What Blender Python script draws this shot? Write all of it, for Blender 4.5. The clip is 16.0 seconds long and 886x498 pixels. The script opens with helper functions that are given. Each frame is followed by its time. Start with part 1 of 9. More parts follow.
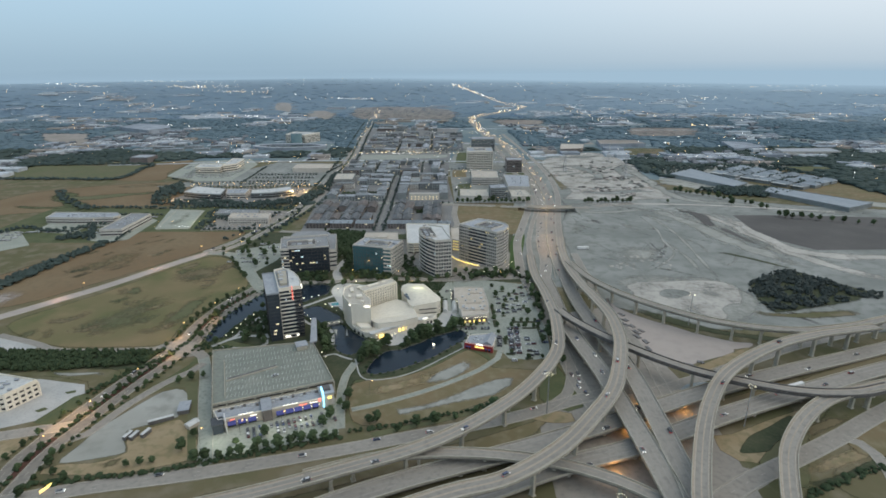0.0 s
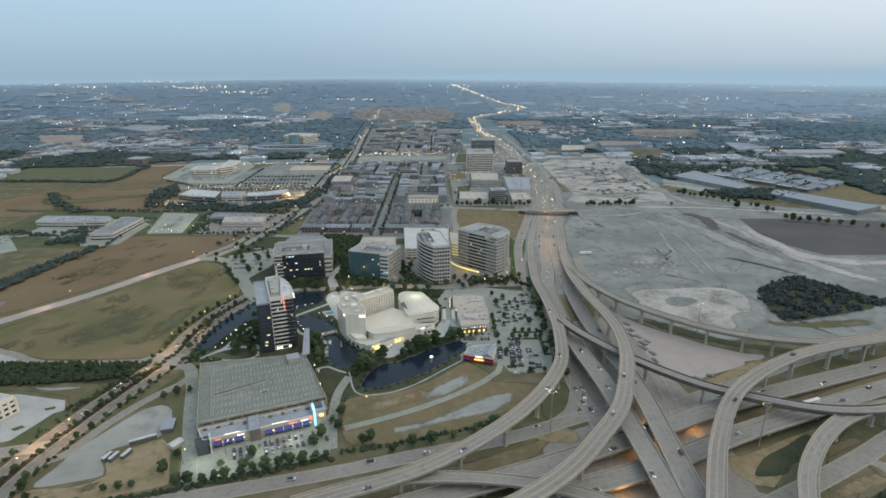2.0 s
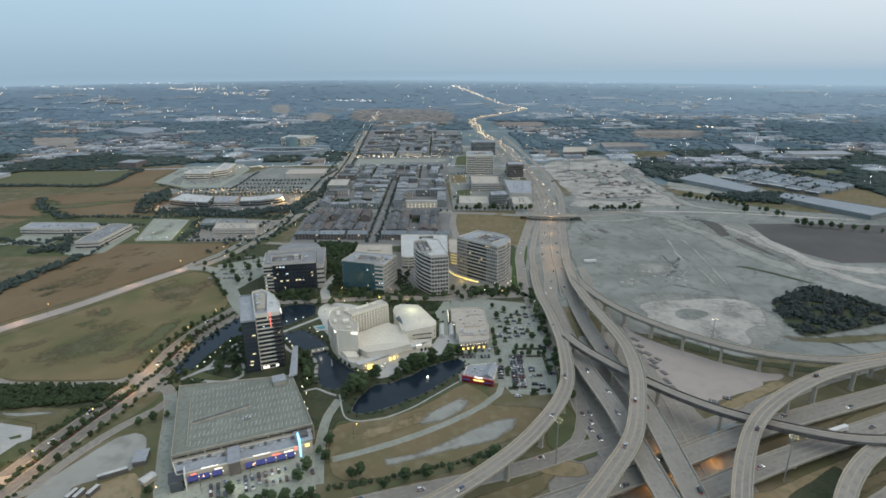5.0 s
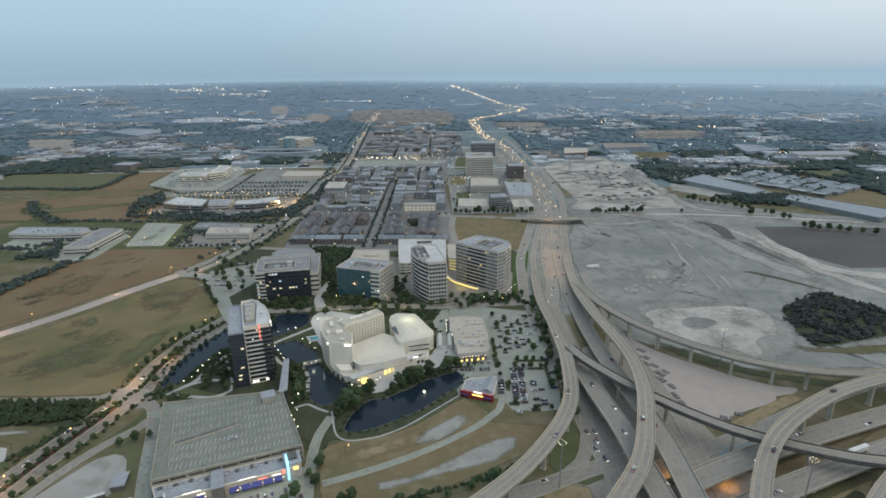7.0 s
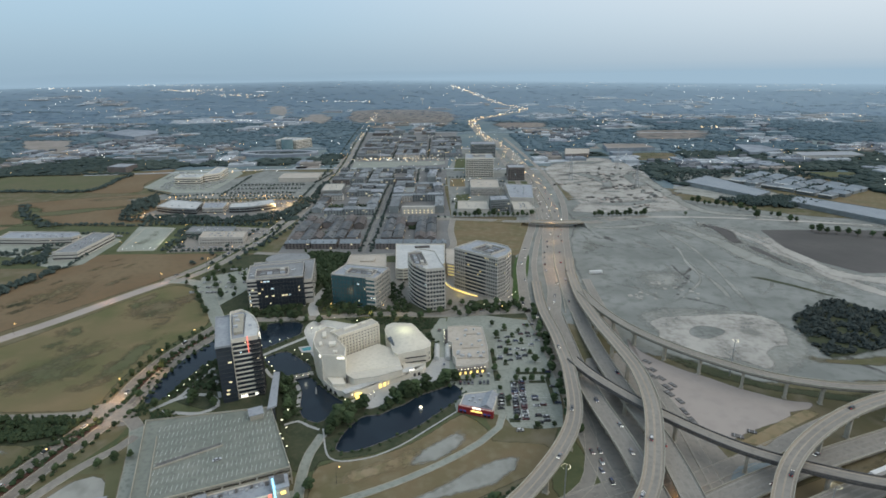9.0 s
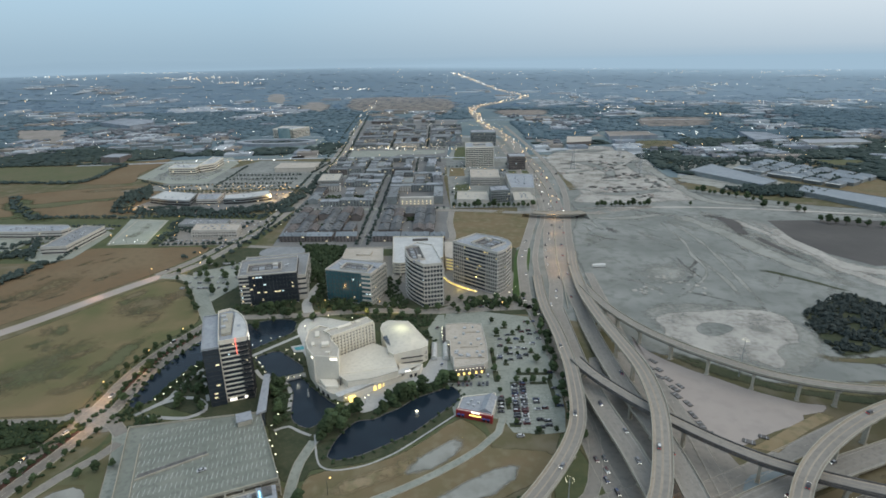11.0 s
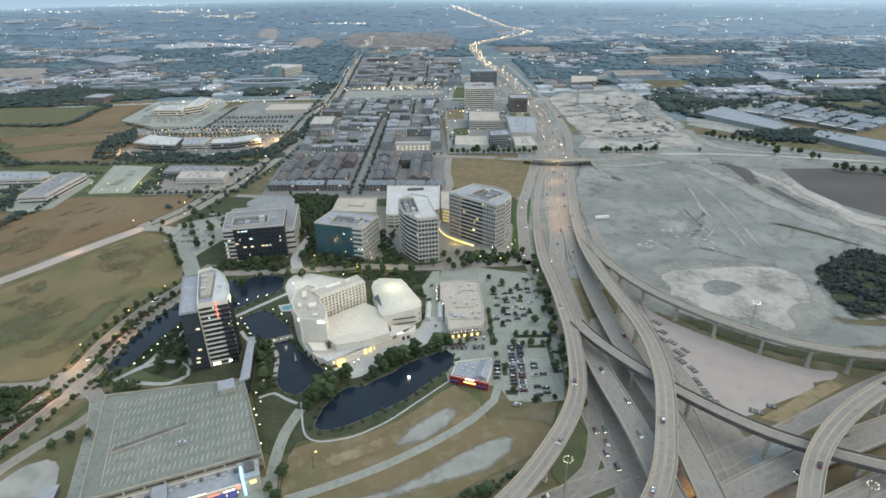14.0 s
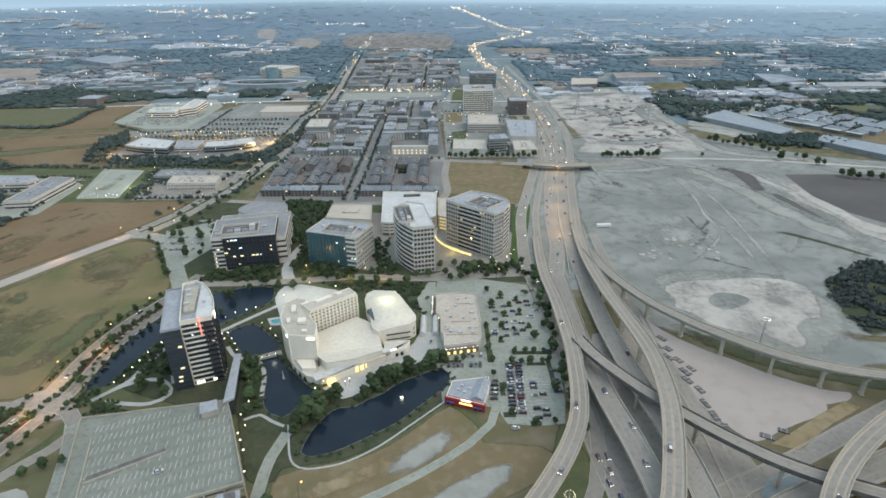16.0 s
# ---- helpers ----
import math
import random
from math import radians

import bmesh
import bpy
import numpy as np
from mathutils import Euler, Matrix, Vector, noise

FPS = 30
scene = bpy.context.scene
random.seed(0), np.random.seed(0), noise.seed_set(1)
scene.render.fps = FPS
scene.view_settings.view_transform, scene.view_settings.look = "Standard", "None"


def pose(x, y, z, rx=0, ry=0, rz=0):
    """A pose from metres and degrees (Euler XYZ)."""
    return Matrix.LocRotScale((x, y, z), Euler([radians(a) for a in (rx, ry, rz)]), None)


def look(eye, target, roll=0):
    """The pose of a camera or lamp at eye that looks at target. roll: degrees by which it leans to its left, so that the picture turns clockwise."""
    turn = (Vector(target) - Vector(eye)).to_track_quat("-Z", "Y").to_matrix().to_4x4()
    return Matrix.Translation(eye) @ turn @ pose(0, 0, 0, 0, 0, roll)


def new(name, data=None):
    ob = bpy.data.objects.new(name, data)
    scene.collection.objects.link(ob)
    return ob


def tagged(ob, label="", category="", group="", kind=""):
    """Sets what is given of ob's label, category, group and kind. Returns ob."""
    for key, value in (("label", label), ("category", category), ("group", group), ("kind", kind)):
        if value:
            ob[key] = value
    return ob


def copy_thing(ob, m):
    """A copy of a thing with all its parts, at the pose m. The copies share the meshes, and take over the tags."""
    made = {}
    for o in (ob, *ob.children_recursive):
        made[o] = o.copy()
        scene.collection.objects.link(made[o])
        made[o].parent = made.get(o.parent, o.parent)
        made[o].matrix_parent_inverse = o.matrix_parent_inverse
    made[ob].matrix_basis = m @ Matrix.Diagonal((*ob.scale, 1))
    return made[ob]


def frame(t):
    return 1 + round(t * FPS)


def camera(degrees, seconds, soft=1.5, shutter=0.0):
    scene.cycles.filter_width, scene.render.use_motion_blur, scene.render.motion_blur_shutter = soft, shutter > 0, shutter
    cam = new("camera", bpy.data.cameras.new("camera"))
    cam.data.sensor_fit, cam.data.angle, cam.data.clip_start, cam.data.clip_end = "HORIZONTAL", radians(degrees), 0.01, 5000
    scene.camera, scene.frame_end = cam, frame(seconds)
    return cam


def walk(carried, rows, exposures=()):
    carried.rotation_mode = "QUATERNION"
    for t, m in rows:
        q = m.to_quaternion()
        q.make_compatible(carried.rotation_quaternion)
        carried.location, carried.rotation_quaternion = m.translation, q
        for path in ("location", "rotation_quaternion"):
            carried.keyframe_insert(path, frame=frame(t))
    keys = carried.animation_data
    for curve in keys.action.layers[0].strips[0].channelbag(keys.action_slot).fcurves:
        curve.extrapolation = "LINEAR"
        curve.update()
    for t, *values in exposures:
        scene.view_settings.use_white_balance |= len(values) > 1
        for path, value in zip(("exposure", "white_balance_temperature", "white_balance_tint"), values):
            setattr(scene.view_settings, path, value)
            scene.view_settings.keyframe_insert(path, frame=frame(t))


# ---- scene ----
cam = camera(78.0, 16.0, soft=1.7)


def view(x, y, z, yaw, pitch, roll):
    return pose(x, y, z, 0, 0, yaw) @ pose(0, 0, 0, 90 + pitch) @ pose(0, 0, 0, 0, 0, roll)


PATH = [
    (0.0, 0.0, 0.0, 219.8, 0.0, -18.44, -0.17),
    (2.0, 1.7, 19.5, 219.6, 0.02, -18.4, -0.2),
    (4.0, 3.6, 38.9, 219.5, 0.08, -18.35, -0.27),
    (6.5, 6.4, 63.2, 219.3, 0.14, -18.31, -0.48),
    (8.5, 8.8, 82.2, 219.0, 0.2, -18.29, -0.58),
    (10.6, 11.6, 102.0, 218.8, 0.3, -18.32, -0.78),
    (10.8, 11.9, 103.9, 218.7, 0.32, -18.78, -0.81),
    (11.0, 12.2, 105.8, 218.7, 0.34, -19.55, -0.84),
    (11.5, 12.9, 110.6, 218.7, 0.42, -23.07, -0.88),
    (12.0, 13.6, 115.4, 218.7, 0.44, -25.72, -0.92),
    (12.4, 14.1, 119.1, 218.7, 0.44, -25.72, -0.89),
    (13.5, 15.6, 129.4, 218.9, 0.44, -25.69, -0.8),
    (16.0, 18.5, 152.0, 219.2, 0.32, -25.62, -0.58),
]
walk(cam, [(row[0], view(*row[1:])) for row in PATH], exposures=[(0.0, 0.12, 6320, 6), (8.5, 0.06, 6320, 6), (11.0, 0.1, 6320, 6), (11.5, 0.22, 6320, 6), (12.1, 0.39, 6320, 6), (13.6, 0.5, 6320, 6), (16.0, 0.52, 6320, 6)])

# ---- dusk sky and one weak, wide sun ----
world = bpy.data.worlds.new("dusk_sky")
scene.world = world
world.use_nodes = True
wn, wl = world.node_tree.nodes, world.node_tree.links
wn.clear()
w_out = wn.new("ShaderNodeOutputWorld")
w_back = wn.new("ShaderNodeBackground")
w_sky = wn.new("ShaderNodeTexSky")
w_sky.sky_type = "NISHITA"
w_sky.sun_disc = False
w_sky.sun_elevation = radians(55)
w_sky.sun_rotation = radians(108)
w_sky.air_density, w_sky.dust_density, w_sky.ozone_density = 1.2, 3.0, 2.0
w_co = wn.new("ShaderNodeTexCoord")
w_sep = wn.new("ShaderNodeSeparateXYZ")
wl.new(w_co.outputs["Generated"], w_sep.inputs[0])
w_ramp = wn.new("ShaderNodeValToRGB")
els = w_ramp.color_ramp.elements
els[0].position, els[0].color = 0.0, (0.05, 0.06, 0.065, 1)
els[1].position, els[1].color = 1.0, (0.50, 0.60, 0.74, 1)
for at, colour in ((0.44, (0.09, 0.12, 0.15, 1)), (0.475, (0.30, 0.41, 0.51, 1)), (0.5, (0.33, 0.45, 0.56, 1)), (0.535, (0.38, 0.52, 0.65, 1)), (0.575, (0.45, 0.59, 0.73, 1))):
    e = els.new(at)
    e.color = colour
w_map = wn.new("ShaderNodeMapRange")
w_map.inputs["From Min"].default_value, w_map.inputs["From Max"].default_value = -1, 1
wl.new(w_sep.outputs["Z"], w_map.inputs["Value"])
wl.new(w_map.outputs[0], w_ramp.inputs[0])
# the clearer, rosier quarter lies to the west
w_side = wn.new("ShaderNodeMapRange")
w_side.inputs["From Min"].default_value, w_side.inputs["From Max"].default_value = -0.3, 0.9
w_side.inputs["To Max"].default_value = 0.95
wl.new(w_sep.outputs["X"], w_side.inputs["Value"])
w_up = wn.new("ShaderNodeMapRange")
w_up.inputs["From Min"].default_value, w_up.inputs["From Max"].default_value = -0.06, 0.12
wl.new(w_sep.outputs["Z"], w_up.inputs["Value"])
w_mul = wn.new("ShaderNodeMath")
w_mul.operation = "MULTIPLY"
wl.new(w_side.outputs[0], w_mul.inputs[0])
wl.new(w_up.outputs[0], w_mul.inputs[1])
w_mix = wn.new("ShaderNodeMix")
w_mix.data_type = "RGBA"
w_mix.inputs["B"].default_value = (0.80, 0.79, 0.82, 1)
wl.new(w_mul.outputs[0], w_mix.inputs["Factor"])
wl.new(w_ramp.outputs[0], w_mix.inputs["A"])
w_add = wn.new("ShaderNodeMix")
w_add.data_type, w_add.blend_type = "RGBA", "ADD"
w_add.inputs["Factor"].default_value = 0.02
wl.new(w_mix.outputs["Result"], w_add.inputs["A"])
wl.new(w_sky.outputs[0], w_add.inputs["B"])
wl.new(w_add.outputs["Result"], w_back.inputs["Color"])
w_back.inputs["Strength"].default_value = 0.95
wl.new(w_back.outputs[0], w_out.inputs["Surface"])

sun_data = bpy.data.lights.new("sun", "SUN")
sun_data.energy, sun_data.angle, sun_data.color = 0.72, radians(60), (1.0, 0.88, 0.72)
sun = new("sun", sun_data)
sun.matrix_world = look((900, 100, 1300), (0, 400, 0))


# ---- lamps of the place ----
def lamp(name, x, y, z, watts, colour, size=0.4):
    d = bpy.data.lights.new(name, "POINT")
    d.energy, d.color, d.shadow_soft_size = watts, colour, size
    new(name, d).location = (x, y, z)


SODIUM, WARM, FLOOD = (1.0, 0.45, 0.1), (1.0, 0.82, 0.55), (1.0, 0.97, 0.78)
for x, y in ((98, 286), (119, 292), (135, 319), (137, 299), (161, 312), (119, 267), (98, 254), (139, 277)):
    lamp("underpass_lamp", x, y, 4.2, 1700, SODIUM, 0.8)
for x, y in ((129, 640), (133, 672), (140, 712), (150, 775), (162, 835)):
    lamp("tollway_lamp", x, y, 10, 3200, (1.0, 0.6, 0.3))
for x, y in ((-240, 312), (-246, 296), (-220, 388), (-222, 420), (-214, 452)):
    lamp("street_glow", x, y, 7.5, 4200, (1.0, 0.58, 0.28))
for x, y in ((-300, 640), (-330, 590), (-385, 502), (-272, 655)):
    lamp("field_road_glow", x, y, 7, 2000, (1.0, 0.55, 0.35))
for x, y in ((-270, 965), (-255, 1000), (-300, 1015), (-345, 1010), (-400, 1012), (-465, 930)):
    lamp("lot_glow", x, y, 9, 15000, (1.0, 0.62, 0.26))
for x, y, z, w in ((-24, 492, 24, 3000), (-12, 470, 22, 600), (-104, 526, 12, 3600), (-84, 524, 12, 2600), (-46, 446, 22, 900), (-99, 455, 12, 600)):
    lamp("hotel_flood", x, y, z, w, FLOOD if z < 23 else (0.97, 1.0, 0.62), 1.0)
for x, y in ((-140, 282), (-110, 292), (-90, 303), (-123, 277)):
    lamp("arcade_glow", x, y, 7, 1300, (0.95, 0.95, 0.8))
for x, y in ((-100, 558), (-34, 548), (-60, 545)):
    lamp("plaza_glow", x, y, 6, 1500, (1.0, 0.6, 0.25))
lamp("garage_glow", 24, 600, 5, 1400, (1.0, 0.75, 0.2))
lamp("court_flood", -365, 790, 12, 6000, (0.95, 1.0, 0.75), 1.0)
lamp("restaurant_glow", 30, 397, 5, 800, WARM)
lamp("office_lawn_flood", -70, 640, 16, 2500, FLOOD)


# ---- materials ----
def material(name, a, b, scale=0.1, rough=0.85, c=None, scale2=1.5, amount2=0.5, bump=0.0, metal=0.0, coord="world", stretch=None, vary=0.0, spec=0.5):
    """Two colours mixed by broad noise, a third by fine noise, with relief. coord: world or object."""
    m = bpy.data.materials.new(name)
    m.use_nodes = True
    n, l = m.node_tree.nodes, m.node_tree.links
    shader = n["Principled BSDF"]
    shader.inputs["Roughness"].default_value = rough
    shader.inputs["Metallic"].default_value = metal
    shader.inputs["Specular IOR Level"].default_value = spec
    if coord == "world":
        at = n.new("ShaderNodeNewGeometry").outputs["Position"]
    else:
        at = n.new("ShaderNodeTexCoord").outputs["Object"]
    if stretch:
        mapping = n.new("ShaderNodeMapping")
        mapping.inputs["Scale"].default_value = stretch
        l.new(at, mapping.inputs["Vector"])
        at = mapping.outputs["Vector"]
    broad = n.new("ShaderNodeTexNoise")
    broad.inputs["Scale"].default_value, broad.inputs["Detail"].default_value = scale, 5
    l.new(at, broad.inputs["Vector"])
    ramp = n.new("ShaderNodeMapRange")
    ramp.inputs["From Min"].default_value, ramp.inputs["From Max"].default_value = 0.36, 0.64
    l.new(broad.outputs["Fac"], ramp.inputs["Value"])
    mix = n.new("ShaderNodeMix")
    mix.data_type = "RGBA"
    mix.inputs["A"].default_value, mix.inputs["B"].default_value = (*a, 1), (*b, 1)
    l.new(ramp.outputs[0], mix.inputs["Factor"])
    colour = mix.outputs["Result"]
    fine = n.new("ShaderNodeTexNoise")
    fine.inputs["Scale"].default_value, fine.inputs["Detail"].default_value = scale2, 6
    l.new(at, fine.inputs["Vector"])
    if c:
        ramp2 = n.new("ShaderNodeMapRange")
        ramp2.inputs["From Min"].default_value, ramp2.inputs["From Max"].default_value = 0.48, 0.66
        ramp2.inputs["To Max"].default_value = amount2
        l.new(fine.outputs["Fac"], ramp2.inputs["Value"])
        mix2 = n.new("ShaderNodeMix")
        mix2.data_type = "RGBA"
        mix2.inputs["B"].default_value = (*c, 1)
        l.new(ramp2.outputs[0], mix2.inputs["Factor"])
        l.new(colour, mix2.inputs["A"])
        colour = mix2.outputs["Result"]
    if vary:
        info = n.new("ShaderNodeObjectInfo")
        bright = n.new("ShaderNodeMapRange")
        bright.inputs["To Min"].default_value, bright.inputs["To Max"].default_value = 1 - vary, 1 + vary
        l.new(info.outputs["Random"], bright.inputs["Value"])
        times = n.new("ShaderNodeVectorMath")
        times.operation = "SCALE"
        l.new(colour, times.inputs[0])
        l.new(bright.outputs[0], times.inputs["Scale"])
        colour = times.outputs[0]
    l.new(colour, shader.inputs["Base Color"])
    if bump:
        relief = n.new("ShaderNodeBump")
        relief.inputs["Strength"].default_value, relief.inputs["Distance"].default_value = 0.6, bump
        l.new(fine.outputs["Fac"], relief.inputs["Height"])
        l.new(relief.outputs[0], shader.inputs["Normal"])
    return m


def glow(name, colour, strength, sampled=False):
    m = bpy.data.materials.new(name)
    m.use_nodes = True
    shader = m.node_tree.nodes["Principled BSDF"]
    shader.inputs["Base Color"].default_value = (*colour, 1)
    shader.inputs["Emission Color"].default_value = (*colour, 1)
    shader.inputs["Emission Strength"].default_value = strength
    if not sampled:
        m.cycles.emission_sampling = "NONE"
    return m


def painted(name, colours, rough=0.35, coat=0.4):
    """Car paint, one of several colours for each car."""
    m = bpy.data.materials.new(name)
    m.use_nodes = True
    n, l = m.node_tree.nodes, m.node_tree.links
    shader = n["Principled BSDF"]
    info = n.new("ShaderNodeObjectInfo")
    ramp = n.new("ShaderNodeValToRGB")
    ramp.color_ramp.interpolation = "CONSTANT"
    el = ramp.color_ramp.elements
    el[0].color = (*colours[0], 1)
    el[1].position, el[1].color = 1 / len(colours), (*colours[1], 1)
    for i, c in enumerate(colours[2:], 2):
        el.new(i / len(colours)).color = (*c, 1)
    l.new(info.outputs["Random"], ramp.inputs[0])
    l.new(ramp.outputs[0], shader.inputs["Base Color"])
    shader.inputs["Roughness"].default_value = rough
    shader.inputs["Coat Weight"].default_value = coat
    return m


# the land out to the horizon: woods, dry pasture, built-up pale patches, blued further off for haze
def land_material():
    m = bpy.data.materials.new("land")
    m.use_nodes = True
    n, l = m.node_tree.nodes, m.node_tree.links
    shader = n["Principled BSDF"]
    shader.inputs["Roughness"].default_value = 0.95
    shader.inputs["Specular IOR Level"].default_value = 0.1
    at = n.new("ShaderNodeNewGeometry").outputs["Position"]

    def noise_at(scale, detail, low, high):
        t = n.new("ShaderNodeTexNoise")
        t.inputs["Scale"].default_value, t.inputs["Detail"].default_value = scale, detail
        l.new(at, t.inputs["Vector"])
        r = n.new("ShaderNodeMapRange")
        r.inputs["From Min"].default_value, r.inputs["From Max"].default_value = low, high
        l.new(t.outputs["Fac"], r.inputs["Value"])
        return r.outputs[0]

    def blend(fac, a, b):
        x = n.new("ShaderNodeMix")
        x.data_type = "RGBA"
        l.new(fac, x.inputs["Factor"])
        for socket, v in (("A", a), ("B", b)):
            if isinstance(v, tuple):
                x.inputs[socket].default_value = (*v, 1)
            else:
                l.new(v, x.inputs[socket])
        return x.outputs["Result"]

    cells = n.new("ShaderNodeTexVoronoi")
    cells.inputs["Scale"].default_value = 0.0034
    l.new(at, cells.inputs["Vector"])
    ramp = n.new("ShaderNodeValToRGB")
    ramp.color_ramp.interpolation = "CONSTANT"
    el = ramp.color_ramp.elements
    el[0].color, el[1].color = (0.210, 0.252, 0.245, 1), (0.295, 0.297, 0.268, 1)
    el[1].position = 0.88
    for p, c in ((0.3, (0.225, 0.257, 0.235)), (0.55, (0.205, 0.246, 0.245)), (0.76, (0.260, 0.266, 0.23))):
        el.new(p).color = (*c, 1)
    sep = n.new("ShaderNodeSeparateColor")
    l.new(cells.outputs["Color"], sep.inputs[0])
    l.new(sep.outputs[0], ramp.inputs[0])
    fields = blend(noise_at(0.05, 6, 0.4, 0.7), ramp.outputs[0], (0.178, 0.209, 0.190))
    # beyond 2200 m the land blends to blue, haze put into its colour
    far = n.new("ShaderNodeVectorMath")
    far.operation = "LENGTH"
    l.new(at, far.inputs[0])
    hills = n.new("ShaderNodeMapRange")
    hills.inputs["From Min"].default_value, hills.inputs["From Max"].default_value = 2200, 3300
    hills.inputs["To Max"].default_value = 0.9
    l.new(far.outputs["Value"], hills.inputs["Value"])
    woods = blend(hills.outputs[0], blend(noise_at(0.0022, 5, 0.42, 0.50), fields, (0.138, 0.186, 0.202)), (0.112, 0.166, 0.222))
    pale = blend(noise_at(0.012, 4, 0.66, 0.74), woods, (0.27, 0.31, 0.32))
    l.new(blend(noise_at(0.03, 6, 0.42, 0.75), pale, (0.130, 0.175, 0.195)), shader.inputs["Base Color"])
    return m


def glass_wall(name, tint, tint2, rough=0.08):
    m = material(name, tint, tint2, scale=0.06, rough=rough, c=tint2, scale2=0.35, amount2=0.6)
    shader = m.node_tree.nodes["Principled BSDF"]
    shader.inputs["Specular IOR Level"].default_value = 0.6
    shader.inputs["Coat Weight"].default_value = 0.1
    return m


LAND = land_material()
ASPHALT = material("asphalt", (0.160, 0.160, 0.153), (0.204, 0.200, 0.187), 0.03, 0.9, (0.118, 0.119, 0.114), 0.5, 0.7)
ROAD = material("concrete_road", (0.234, 0.214, 0.183), (0.287, 0.263, 0.225), 0.02, 0.88, (0.181, 0.168, 0.147), 0.3, 0.6)
DECK = material("concrete_deck", (0.316, 0.270, 0.208), (0.372, 0.318, 0.248), 0.03, 0.88, (0.242, 0.210, 0.164), 0.5, 0.6)
GREY_DECK = material("grey_concrete_deck", (0.248, 0.230, 0.200), (0.300, 0.279, 0.243), 0.03, 0.88, (0.186, 0.175, 0.156), 0.5, 0.6)
CONCRETE = material("concrete", (0.360, 0.330, 0.262), (0.430, 0.400, 0.322), 0.2, 0.85, (0.240, 0.230, 0.202), 1.2, 0.5, 0.02)
# dark concrete; also stands in for shade inside the parking garages
DARK_CONCRETE = material("stained_concrete", (0.10, 0.095, 0.09), (0.16, 0.15, 0.14), 0.2, 0.9, (0.07, 0.065, 0.06), 1.2, 0.6)
# girder concrete, darker than the deck and parapets
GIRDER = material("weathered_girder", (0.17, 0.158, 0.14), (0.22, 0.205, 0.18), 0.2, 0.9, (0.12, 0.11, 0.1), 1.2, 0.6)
STREET_CONCRETE = material("street_concrete", (0.180, 0.162, 0.135), (0.224, 0.202, 0.168), 0.02, 0.88, (0.132, 0.122, 0.106), 0.25, 0.7)
PAVING = material("pale_paving", (0.36, 0.36, 0.34), (0.44, 0.43, 0.40), 0.06, 0.85, (0.28, 0.275, 0.26), 0.6, 0.5)
LOT = material("parking_lot_concrete", (0.265, 0.280, 0.230), (0.320, 0.330, 0.276), 0.05, 0.88, (0.200, 0.210, 0.175), 0.5, 0.6)
SHOP_LOT = material("shop_lot_concrete", (0.242, 0.257, 0.214), (0.298, 0.311, 0.263), 0.05, 0.88, (0.177, 0.188, 0.159), 0.4, 0.7)
GARAGE_ROOF = material("garage_deck", (0.178, 0.192, 0.158), (0.222, 0.230, 0.190), 0.05, 0.85, (0.138, 0.146, 0.123), 0.4, 0.7)
DRY = material("dry_grass", (0.19, 0.145, 0.085), (0.145, 0.13, 0.07), 0.03, 0.95, (0.24, 0.20, 0.13), 0.12, 0.6, spec=0.1)
FIELD = material("mown_field", (0.190, 0.152, 0.084), (0.122, 0.124, 0.058), 0.014, 0.95, (0.222, 0.170, 0.096), 0.035, 0.7, spec=0.1)
BROWN = material("ploughed_field", (0.176, 0.122, 0.071), (0.198, 0.148, 0.089), 0.012, 0.95, (0.138, 0.112, 0.069), 0.15, 0.5, spec=0.1)
VERGE = material("rough_verge", (0.150, 0.125, 0.074), (0.105, 0.105, 0.053), 0.018, 0.95, (0.210, 0.180, 0.129), 0.06, 0.6, spec=0.1)
GRASS = material("green_grass", (0.075, 0.092, 0.046), (0.105, 0.115, 0.061), 0.05, 0.95, (0.140, 0.130, 0.064), 0.3, 0.4, spec=0.1)
LAWN = material("lawn", (0.05, 0.09, 0.03), (0.07, 0.11, 0.04), 0.08, 0.95, (0.10, 0.11, 0.05), 0.4, 0.4, spec=0.1)
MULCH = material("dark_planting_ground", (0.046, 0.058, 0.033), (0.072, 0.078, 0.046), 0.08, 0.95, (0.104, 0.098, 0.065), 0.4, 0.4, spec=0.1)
GRAVEL = material("grey_earth", (0.196, 0.204, 0.186), (0.282, 0.287, 0.264), 0.016, 0.95, (0.162, 0.172, 0.152), 0.09, 0.7, spec=0.1)
PALE_EARTH = material("pale_caliche", (0.385, 0.365, 0.324), (0.468, 0.444, 0.397), 0.02, 0.95, (0.274, 0.261, 0.232), 0.08, 0.6, spec=0.1)
RED_MULCH = material("red_mulch", (0.088, 0.046, 0.036), (0.12, 0.06, 0.046), 0.1, 0.95, (0.05, 0.055, 0.03), 0.5, 0.6, spec=0.1)
DIRT = material("yellow_dirt", (0.258, 0.200, 0.116), (0.300, 0.240, 0.152), 0.05, 0.95, (0.158, 0.148, 0.078), 0.16, 0.7, spec=0.1)
TEAL_PAVING = material("teal_grey_paving", (0.200, 0.237, 0.242), (0.252, 0.285, 0.288), 0.1, 0.9, (0.168, 0.190, 0.195), 0.5, 0.6)
MEADOW = material("green_meadow", (0.115, 0.122, 0.064), (0.135, 0.128, 0.074), 0.02, 0.95, (0.095, 0.108, 0.056), 0.1, 0.5, spec=0.1)
TAWNY = material("tawny_meadow", (0.172, 0.142, 0.086), (0.16, 0.136, 0.082), 0.02, 0.95, (0.19, 0.155, 0.095), 0.1, 0.5, spec=0.1)
MID_EARTH = material("worn_pale_earth", (0.278, 0.278, 0.246), (0.344, 0.342, 0.306), 0.02, 0.95, (0.212, 0.214, 0.188), 0.07, 0.7, spec=0.1)
